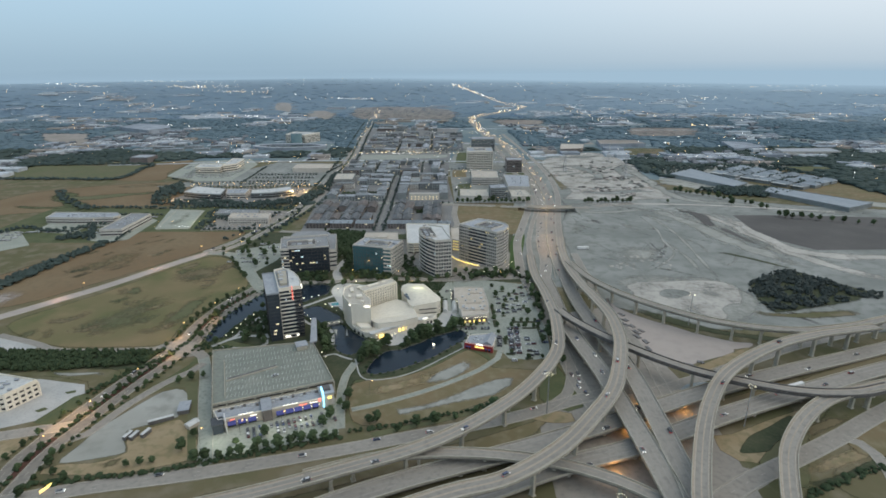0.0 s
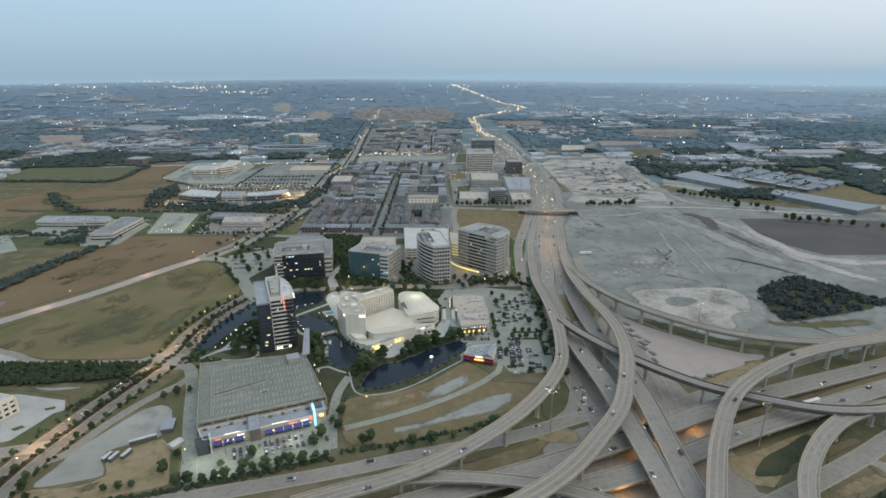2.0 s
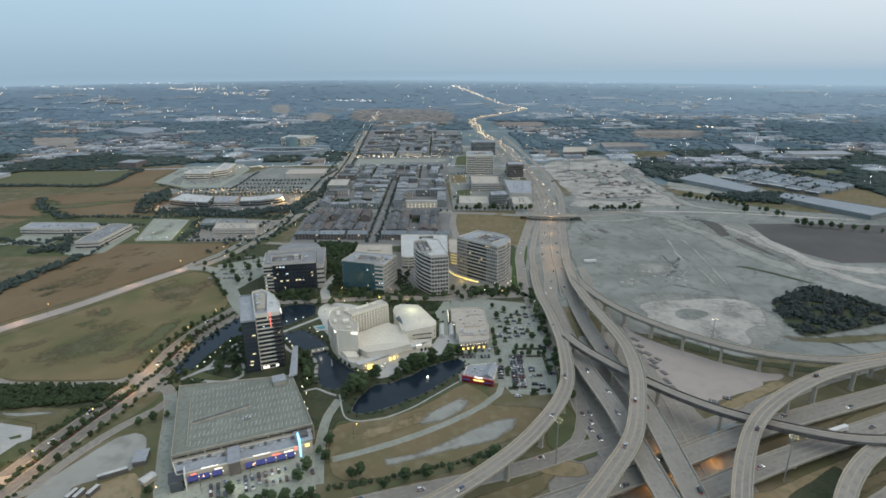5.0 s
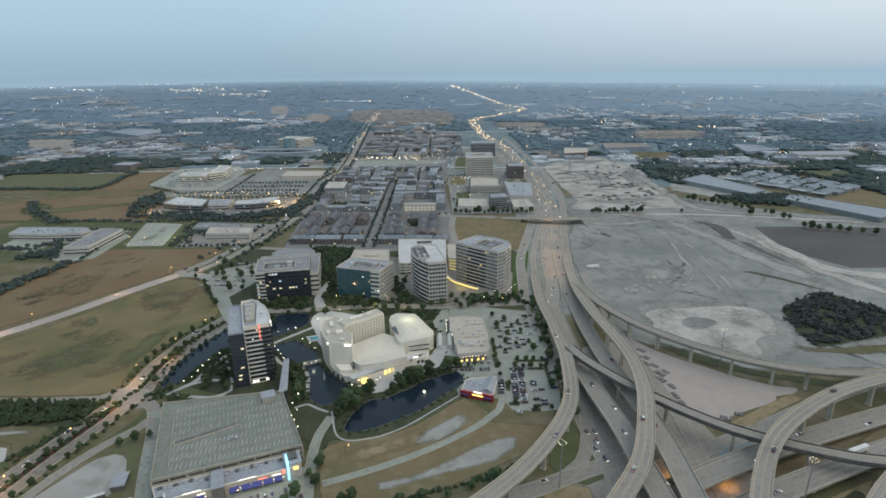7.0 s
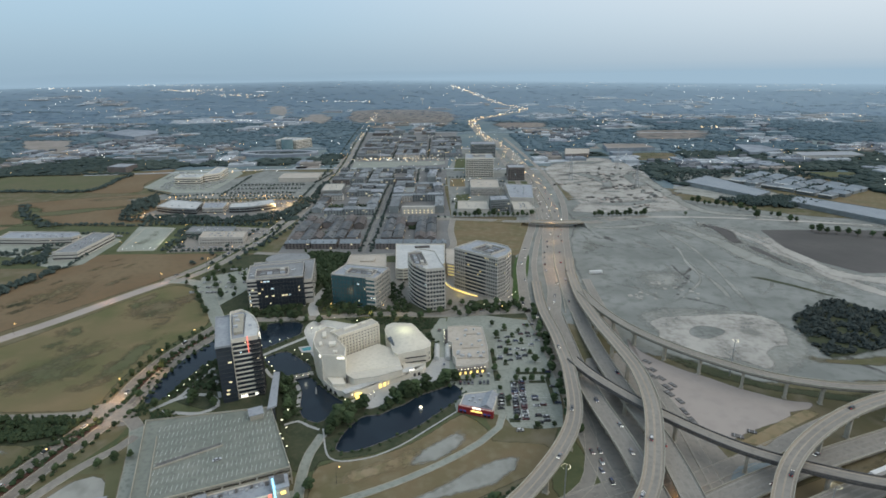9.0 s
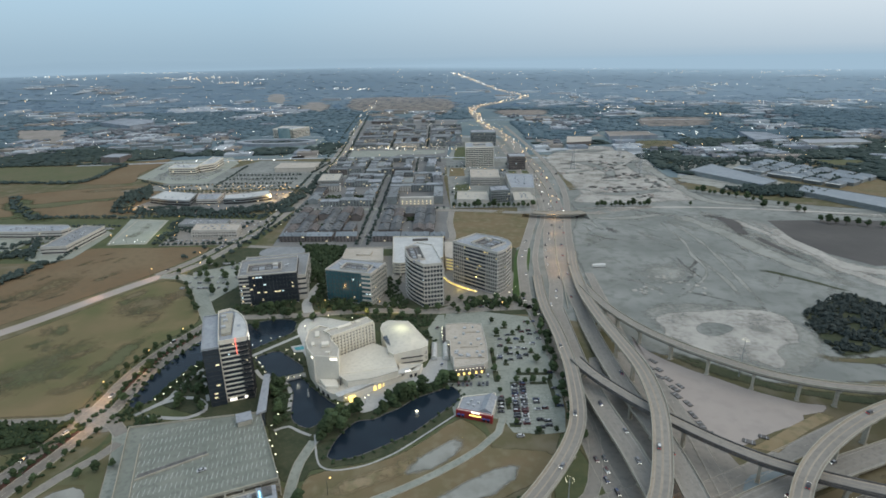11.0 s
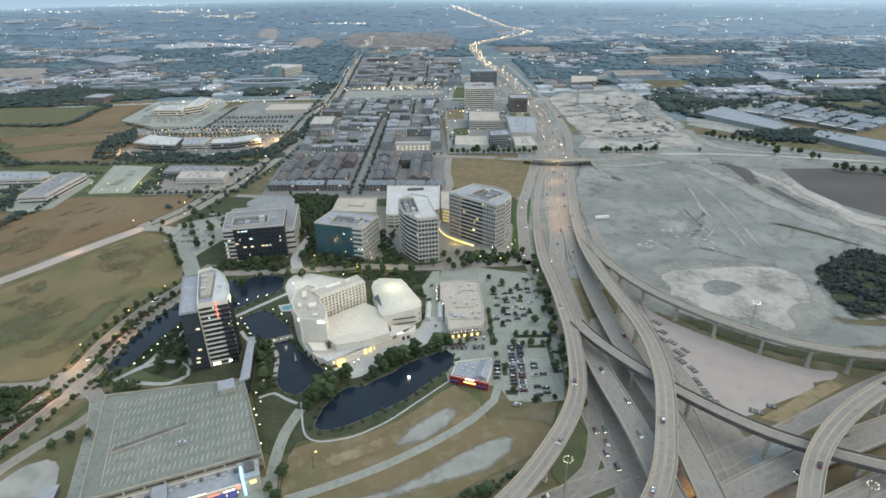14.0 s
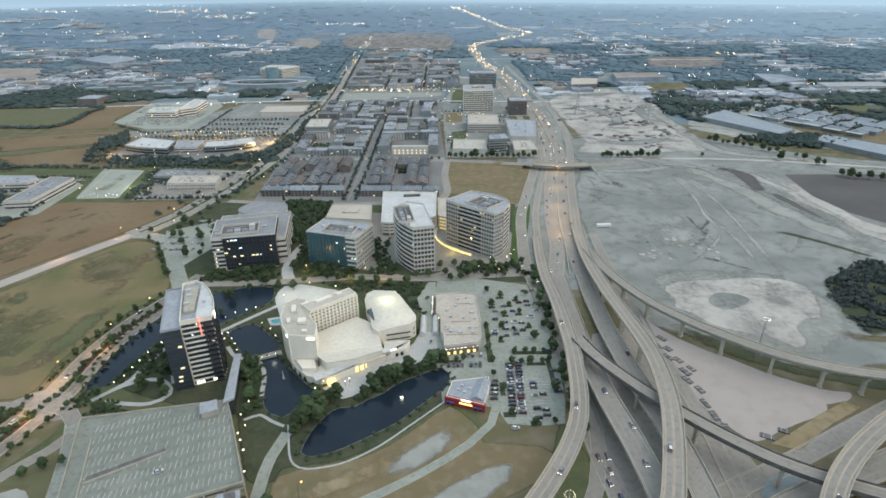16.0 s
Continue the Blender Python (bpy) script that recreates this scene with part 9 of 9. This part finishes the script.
for k, (x, y, turn) in enumerate(STACKS):
    s = thing("material_stack", "dark flat stack of building panels on the lot", "material stack", "material stacks", x, y, 0.12)
    w, d, tall = rr.uniform(2.6, 4.4), rr.uniform(5, 8), rr.uniform(0.4, 0.7)
    part("panel", Shape().block(0, 0, 0, w, d, tall, turn), DARK_CONCRETE, s)
    for q in (-0.25, 0.25):
        c, n = math.cos(radians(turn)), math.sin(radians(turn))
        part("strap", Shape().block(-n * d * q, c * d * q, 0, w + 0.1, 0.25, tall + 0.05, turn), GALV, s)

# ---- parked cars of the far lots, too small to pick apart ----
rr = random.Random(77)
far_cars = Shape()


def car_rows(x0, y0, x1, y1, rows, fill):
    for k in range(rows):
        f = k / max(1, rows - 1)
        b = y0 + (y1 - y0) * f
        x = x0
        while x < x1:
            if rr.random() < fill:
                far_cars.block(x, b + rr.uniform(-0.4, 0.4), 0.45, 1.8, 4.4, 0.55, rr.uniform(-4, 4))
                far_cars.block(x, b - 0.2, 1.0, 1.6, 2.4, 0.5, 0)
            x += 2.9


for row in ((-560, 1135, -445, 1225, 8, 0.6), (-590, 1240, -556, 1320, 6, 0.5), (-395, 1070, -270, 1180, 7, 0.45), (-470, 1012, -290, 1030, 3, 0.5), (-280, 930, -240, 1010, 4, 0.5), (-630, 700, -580, 735, 4, 0.6), (-585, 738, -530, 742, 1, 0.5), (-515, 735, -480, 765, 3, 0.5), (-480, 818, -440, 822, 2, 0.5), (-340, 752, -250, 764, 2, 0.5), (-245, 780, -232, 840, 5, 0.5), (-345, 828, -245, 845, 3, 0.4), (22, 992, 54, 1046, 4, 0.5), (112, 1110, 138, 1170, 4, 0.5)):
    car_rows(*row)
for row in ((60, 1140, 130, 1210, 5, 0.5), (60, 1310, 170, 1480, 8, 0.35), (-258, 612, -206, 680, 6, 0.4)):
    car_rows(*row)
tagged(part("far_cars", far_cars, material("far_car_paint", (0.10, 0.105, 0.12), (0.55, 0.55, 0.54), 0.35, 0.4, (0.03, 0.03, 0.035), 0.6, 0.8)), "rows of parked cars in the far lots", "cars", "", "stuff")
for k, (a, b) in enumerate((((-395, 1062), (-270, 1062)), ((-395, 1088), (-270, 1088)), ((-395, 1126), (-270, 1126)), ((-395, 1162), (-270, 1162)), ((-400, 1065), (-408, 1260)), ((-250, 1190), (-236, 1290)), ((-560, 1122), (-480, 1066)), ((-480, 1066), (-404, 1086)), ((-470, 1022), (-290, 1022)), ((-470, 1040), (-240, 1042)), ((-440, 735), (-436, 690)), ((-340, 748), (-240, 750)), ((-232, 770), (-228, 850)), ((-350, 868), (-230, 866)), ((-560, 832), (-440, 830)), ((24, 1000), (50, 1004)), ((60, 1135), (130, 1135)), ((60, 1175), (130, 1175)), ((20, 1220), (52, 1222)), ((140, 1240), (180, 1330)))):
    hedge_line("lot_trees", [a, b], 3, 7, 2.0, 3.8, "dark trees among the lots", 140 + k, NEAR_WOODS)

# ---- lamps ----


def lamp_post(name, label, h, bulb_r, bulb, group, arm=0.0):
    top = thing(name, label, "lamp", group)
    holder = part("pole", Shape().rod((0, 0, 0), (0, 0, h), 0.14, 0.09), DARK_METAL, top)
    if arm:
        holder = part("arm", Shape().rod((0, 0, h), (arm, 0, h + 0.4), 0.08, 0.06), DARK_METAL, top)
    part("bulb", Shape().spark(arm, 0, h + 0.2 + (0.2 if arm else 0), bulb_r), bulb, holder)
    return top


garden = lamp_post("garden_lamp", "lit globe lamp on a short dark post", 4.0, 0.42, BULB, "garden lamps")
garden.location = (-184, 417, 0)
for x, y in ((-181, 423), (-180, 431), (-179, 438), (-178, 447), (-174, 458), (-124, 502), (-130, 499), (-137, 495), (-142, 489), (-113, 481), (-105, 474), (-99, 465), (-137, 468), (-133, 469), (-133, 462), (-128, 462), (-131, 454), (-124, 456), (-120, 449), (-102, 417), (-96, 399), (-60, 410), (-56, 416), (-43, 416), (-41, 419), (-97, 388), (-94, 374), (-91, 369), (-87, 362), (-82, 348), (-92, 380), (-80, 340), (-108, 520), (-99, 508), (-92, 539), (-70, 534), (14, 512), (13, 486), (17, 476), (8, 506), (-26, 545), (18, 560), (46, 566), (62, 577), (72, 584), (58, 583), (76, 590), (80, 598), (33, 592), (40, 588)):
    copy_thing(garden, pose(x, y, 0))
street = lamp_post("street_lamp", "tall street lamp with a glowing sodium head", 10, 0.55, BULB_ORANGE, "street lamps", 2.2)
street.location = (-236, 312, 0)
for x, y in ((-226, 352), (-226, 428), (-216, 470), (-206, 505), (-242, 275), (-256, 658), (-270, 690), (-258, 735), (-250, 790), (-236, 850), (-300, 640), (-370, 520), (-100, 557), (-50, 552), (60, 548), (-52, 335), (-150, 282), (-128, 290), (-104, 299)):
    copy_thing(street, pose(x, y, 0, 0, 0, 30))
for k in range(34):
    i = k % 17
    copy_thing(street, pose(-470 + i * 14 + 9 * math.sin(k * 2.3), 1003 + (k // 17) * 24 + 11 * math.sin(k * 1.7), 0))
for k in range(10):
    copy_thing(street, pose(-280 + (k % 5) * 9, 950 + (k // 5) * 40 + (k % 5) * 8, 0))
for x, y in ((-412, 760), (-390, 757), (-350, 756), (-330, 757), (-345, 790), (-352, 812), (-362, 840)):
    copy_thing(street, pose(x, y, 0))
mast = thing("high_mast_lamp", "high mast lamp with a ring of lit heads", "lamp", "high mast lamps", 69, 312, 0)
mast_pole = part("mast", Shape().rod((0, 0, 0), (0, 0, 30), 0.45, 0.2, 8), GALV, mast)
for k in range(10):
    w = 2 * math.pi * k / 10
    part("lamp_head", Shape().spark(2.1 * math.cos(w), 2.1 * math.sin(w), 29.6, 0.17), BULB, mast_pole)
for x, y in ((219, 442), (193, 297), (83, 205)):
    copy_thing(mast, pose(x, y, 0))
fountain = thing("fountain", "white jet fountain rising from the lake", "fountain", "", -83, 424, 0.1)
part("jet", Shape().rod((0, 0, 0), (0, 0, 6), 0.7, 0.1, 8), WHITE_ROOF, fountain)
lit_jet = thing("lit_fountain", "glowing fountain lamp on the lake", "fountain", "", -8, 404, 0.1)
part("jet", Shape().rod((0, 0, 0), (0, 0, 2), 1.2, 0.4, 8), WHITE_ROOF, lit_jet)
part("lamp", Shape().spark(0, 0, 1.8, 1.1), BULB, lit_jet)

sign = thing("monument_sign", "low lit roadside sign with a pale glowing bar", "sign", "", -218, 243, 0)
part("plinth", Shape().block(0, 0, 0, 7.5, 1.0, 0.8, 70), STONE, sign)
part("sign_panel", Shape().block(0, 0, 0.8, 6.8, 0.5, 1.3, 70), SIGN_YELLOW, sign, "glowing sign bar")
# lights of the far town and of traffic, too many to count
far_warm, far_white = Shape(), Shape()
rr = random.Random(31)


def far_lamp(x, y, size=1.0, white=0.5, lift=6.0):
    if math.hypot(x, y - 75) < 4700:
        r = size * (0.22 + 0.00036 * math.hypot(x, y)) * rr.choice((0.7, 0.8, 0.9, 1.1, 1.5))
        (far_white if rr.random() < white else far_warm).spark(x, y, land_z(x, y) + rr.uniform(0.5, 1.3) * lift, r)


for p, s in sides_of(glide([(p[0], p[1], 0) for p in MAIN[3:]], 13)):
    if rr.random() < min(1.0, 0.22 + p[1] / 2400):
        far_lamp(*(p[:2] + s * rr.uniform(-16, 16)), 1.15, 0.25, 5)
for p, s in sides_of(glide([(598, 2957, 0), (660, 2780, 0), (672, 2606, 0), (640, 2224, 0)], 45)):
    far_lamp(*(p[:2] + s * rr.uniform(-10, 10)), 1.0, 0.3)
for p, s in sides_of(glide([(p[0], p[1], 0) for p in BOULEVARD[2:]], 30)):
    far_lamp(*(p[:2] + s * rr.uniform(-14, 14)), 0.8, 0.3)
# scattered over the land, closer together further off
for _ in range(620):
    row = rr.random()
    d = 219 / math.tan(radians(4.6 + 6.4 * row**1.3)) if row > 0.42 else 2800 + 1850 * rr.random() ** 0.9
    w = rr.uniform(-0.72, 0.72)
    x, y = d * math.sin(w), 75 + d * math.cos(w)
    if free(x, y):
        far_lamp(x, y, rr.uniform(0.55, 1.0), 0.6, 9)
for k in range(24):
    far_lamp(-505 + k * 9.5, 1056 + 6 * math.sin(k * 1.9), 0.75, 0.1, 5)
    far_lamp(-212 + k * 9.5, 1488 + 3 * math.sin(k * 2.3), 0.7, 0.5, 4)
    if k < 12:
        far_lamp(-480 + k * 16, 915 + 9 * math.sin(k * 1.7), 0.8, 0.1, 5)
        far_lamp(-412 + 4.2 * k, 752 + 0.4 * k, 0.55, 0.9, 5)
for x, y in SPOTS:
    for _ in range(rr.choice((0, 0, 1, 1, 2, 3))):
        far_lamp(x + rr.uniform(-40, 40), y - rr.uniform(10, 40), rr.uniform(0.7, 1.0), 0.6)
for _ in range(340):
    x, y = rr.uniform(-235, 190), 760 + 1300 * rr.random() ** 0.8
    if 10 < x < 150 and 740 < y < 900:
        continue
    far_lamp(x, y, rr.uniform(0.5, 0.8), 0.5, 4)
for cx, cy, n, w, d, white in ((-2335, 3713, 26, 130, 25, 0.8), (-2559, 3842, 22, 160, 30, 0.7), (-2141, 4213, 30, 200, 30, 0.8), (-1702, 3836, 40, 130, 40, 0.35), (-1590, 3912, 30, 160, 30, 0.4), (-1367, 3695, 46, 190, 40, 0.4), (-1181, 3868, 16, 80, 20, 0.8), (-1861, 4200, 26, 200, 30, 0.7), (-614, 3473, 26, 130, 25, 0.8), (-453, 3467, 18, 90, 20, 0.8), (1532, 3282, 24, 110, 40, 0.8), (2245, 3732, 30, 260, 50, 0.7), (1627, 3883, 20, 120, 30, 0.8), (1153, 4232, 26, 150, 20, 0.8), (979, 2126, 10, 30, 30, 0.2), (-1100, 2150, 26, 120, 60, 0.8), (620, 1640, 14, 90, 40, 0.7), (-330, 1560, 16, 120, 60, 0.5), (-40, 1450, 34, 120, 14, 0.5), (-140, 1450, 30, 100, 14, 0.5), (-10, 1560, 26, 30, 70, 0.4), (-900, 2600, 24, 260, 40, 0.7), (-420, 1330, 26, 110, 60, 0.5), (-1600, 3000, 24, 300, 100, 0.4), (60, 1170, 16, 40, 10, 0.4), (300, 4100, 30, 500, 120, 0.6)):
    for _ in range(n):
        far_lamp(cx + rr.gauss(0, w * 0.6), cy + rr.gauss(0, d * 0.6), rr.uniform(0.8, 1.2), white)
for s, m, label in ((far_warm, glow("far_warm_lamp", (1.0, 0.68, 0.32), 3.4), "warm lamps of roads and traffic far off"), (far_white, glow("far_white_lamp", (1.0, 0.96, 0.88), 3.2), "white lamps of car parks far off")):
    tagged(part("far_lights", s, m), label, "lights", "", "stuff")
tower_tank = thing("water_tower", "white globe water tower far away", "water tower", "", -113, 3360, land_z(-113, 3360))
part("stem", Shape().rod((0, 0, 0), (0, 0, 30), 3, 2.2, 10), WHITE_ROOF, tower_tank)
part("tank", Shape().lump(0, 0, 24, 10, 13, random.Random(2), 4, 12), WHITE_ROOF, tower_tank)


# ---- vehicles ----
def make_car(lit, tall):
    top = thing("car", "parked car, glossy paint and dark windows" if not lit else "car with lit headlights on the road", "car", "parked cars" if not lit else "cars on the road")
    h = 0.35 if tall else 0.0
    b = Shape()
    for x0, x1, z0, z1, y in ((-2.35, 2.35, 0.35, 0.85, 0.92), (-2.25, 2.2, 0.85, 0.98 + h, 0.88)):
        b.prism([(x0, -y + 0.12), (x0 + 0.2, -y), (x1 - 0.3, -y), (x1, -y + 0.25), (x1, y - 0.25), (x1 - 0.3, y), (x0 + 0.2, y), (x0, y - 0.12)], z0, z1)
    body = part("body", b, CAR_PAINT, top)
    g = Shape()
    k = len(g.v)
    x0, x1, x2, x3 = (-2.1, -1.7, 0.6, 1.3) if tall else (-1.75, -1.1, 0.5, 1.25)
    z0, z1 = 0.98 + h, 1.45 + h
    g.v += [(x0, -.82, z0), (x3, -.82, z0), (x3, .82, z0), (x0, .82, z0), (x1, -.66, z1), (x2, -.66, z1), (x2, .66, z1), (x1, .66, z1)]
    g.f += [(0, 1, 5, 4), (1, 2, 6, 5), (2, 3, 7, 6), (3, 0, 4, 7)]
    part("window", g, WINDOW, body)
    part("roof", Shape().prism([(x1, -.67), (x2, -.67), (x2, .67), (x1, .67)], z1, z1 + 0.06), CAR_PAINT, top)
    for x in (-1.45, 1.45):
        for y in (-0.8, 0.8):
            part("wheel", Shape().rod((x, y - 0.12, 0.34), (x, y + 0.12, 0.34), 0.34, 0.34, 10), TYRE, top)
    if lit:
        for y in (-0.62, 0.62):
            part("headlight", Shape().block(2.36, y, 0.6, 0.12, 0.42, 0.28), HEADLIGHT, body)
            part("tail_light", Shape().block(-2.36, y, 0.65, 0.1, 0.4, 0.22), TAIL, body)
    return top


PARKED = [make_car(False, False), make_car(False, True)]
MOVING = [make_car(True, False), make_car(True, True)]
car_rng = random.Random(55)
spots = []
for x0, y0, x1, y1, n, turn in ((68, 500, 67, 470, 9, 0), (30, 446, 44, 447, 6, 90), (56, 380, 70, 378, 1, 0), (58.6, 434, 56, 392, 14, 0), (64.4, 438, 61.4, 392, 16, 0), (71.5, 425, 70, 388, 11, 0), (76, 425, 75, 390, 9, 0), (55, 500, 52, 470, 9, 0), (62, 515, 60, 468, 12, 0), (74, 512, 72, 470, 10, 0), (80, 530, 80, 470, 12, 0), (86, 530, 86, 400, 14, 0), (20, 436, 40, 436, 8, 90), (48, 420, 46, 400, 6, 0)):
    for k in range(n):
        if car_rng.random() < (0.85 if x0 < 66 and y0 < 440 else 0.5):
            f = k / max(1, n - 1)
            spots.append((x0 + (x1 - x0) * f, y0 + (y1 - y0) * f, turn + car_rng.choice((0, 180)) + car_rng.uniform(-4, 4), 0.1))
for row, n in ((-22, 14), (-30, 16), (-27, 8)):
    for k in range(n):
        if car_rng.random() < 0.62:
            p = G(20 + k * 3.6, row)
            spots.append((*p, 114 + car_rng.choice((0, 180)), 0.1))
for x, y, t in ((-120, 342, 30), (44, 560, 20), (-4, 498, 90), (12, 452, 10), (8, 462, 80), (4, 520, 60)):
    spots.append((x, y, t, 0.2 if x != -120 else 10.62))
for n, (x, y, turn, z) in enumerate(spots):
    m = pose(x, y, z, 0, 0, turn)
    if n < 2:
        PARKED[n].matrix_basis = m
    else:
        copy_thing(PARKED[n % 2], m)
moving = []


def traffic(pts, gap, offs, lift, low, high, back=False):
    line = glide([(*p, 0)[:3] for p in pts], 3)
    run, due = 0, gap * car_rng.random()
    for (p, s), (q, _) in zip(sides_of(line), sides_of(line)[1:]):
        run += np.linalg.norm(q - p)
        if run > due and low < p[1] < high:
            due = run + gap * car_rng.uniform(0.35, 1.7)
            o = car_rng.choice(offs)
            turn = math.degrees(math.atan2(*(q - p)[:2][::-1])) + (180 if back else 0)
            moving.append((*(p[:2] + s * o), p[2] + lift, turn))


C = [(p[0], p[1]) for p in MAIN]
traffic(offset([(118, 555)] + C, 7.4), 26, (-4, 0, 4), 0.34, 560, 1500, True)
traffic(offset([(126, 555)] + C, -7.4), 34, (-4, 0, 4), 0.34, 560, 1300)
traffic([(118, 224, 12), (117, 273, 12), (114, 345, 11), (109, 400, 8.5), (108, 450, 5.2), (110, 500, 2.4)], 52, (-4, 0, 4), 0.05, 220, 540, True)
traffic([(128, 224, 12), (133, 302, 12), (135, 358, 10.5), (131, 414, 7.5), (130, 470, 4)], 60, (-4, 0, 4), 0.05, 220, 540)
traffic([(-110, 226, 10), (-56, 244, 12.5), (-11, 261, 15), (26, 287, 16), (59, 322, 16), (86, 368, 16), (96, 422, 15), (99, 470, 12)], 55, (-1.8, 1.8), 0.05, 200, 600, True)
traffic([(33, 229, 20), (67, 254, 20), (96, 288, 20), (112, 311, 20), (124, 339, 20), (135, 372, 20), (140, 398, 20), (142, 426, 19.5)], 90, (-1.8, 1.8), 0.05, 200, 600)
traffic([(152, 269, 20), (169, 297, 20), (188, 322, 20), (210, 342, 20), (238, 361, 20), (268, 377, 19.5)], 70, (-1.8, 1.8), 0.05, 200, 600)
traffic([(55, 249, 6), (116, 271, 6), (189, 304, 6), (260, 333, 5), (334, 363, 3)], 40, (-4, 0, 4), 0.05, 200, 600)
traffic([(52, 271, 6), (114, 297, 6), (183, 329, 5.6), (250, 356, 3.6), (357, 396, 1.2)], 40, (-4, 0, 4), 0.05, 200, 600, True)
traffic([(-215, 240), (-142, 255), (-63, 275), (-20, 288), (43, 306), (78, 320)], 48, (-3, 0, 3), 0.32, 200, 600)
traffic([(100, 335), (96, 388), (95, 452), (92, 526), (88, 575), (92, 630), (99, 692), (120, 783)], 40, (-3, 0, 3), 0.28, 200, 860, True)
for x, y in ((96, 359), (99.4, 350), (97.4, 343), (100.6, 334)):
    moving.append((x, y, 0.3, -80))
traffic(offset(STREET, 6.5), 60, (-1.7, 1.7), 0.24, 240, 520, True)
traffic(offset(BOULEVARD, 7), 50, (-2, 2), 0.3, 660, 1300, True)
for n, (x, y, z, turn) in enumerate(moving):
    m = pose(x, y, z, 0, 0, turn)
    if n < 2:
        MOVING[n].matrix_basis = m
    else:
        copy_thing(MOVING[n % 2], m)
truck = thing("semi_truck", "white semi-trailer truck on the highway", "truck", "", 244, 331.5, 5.1)
truck.rotation_euler = (0, 0, radians(201))
part("trailer", Shape().block(-2, 0, 1.1, 14.5, 2.6, 2.9), CREAM_METAL, truck)
part("cab", Shape().prism([(5.8, -1.25), (8.4, -1.2), (8.4, 1.2), (5.8, 1.25)], 0.7, 3.4).prism([(8.4, -1.1), (9.4, -1.0), (9.4, 1.0), (8.4, 1.1)], 0.7, 2.0), CAR_PAINT, truck)
for x in (-7.5, -6.2, 4.4, 5.6, 8.6):
    for y in (-1.1, 1.1):
        part("wheel", Shape().rod((x, y - 0.18, 0.5), (x, y + 0.18, 0.5), 0.5, 0.5, 10), TYRE, truck)
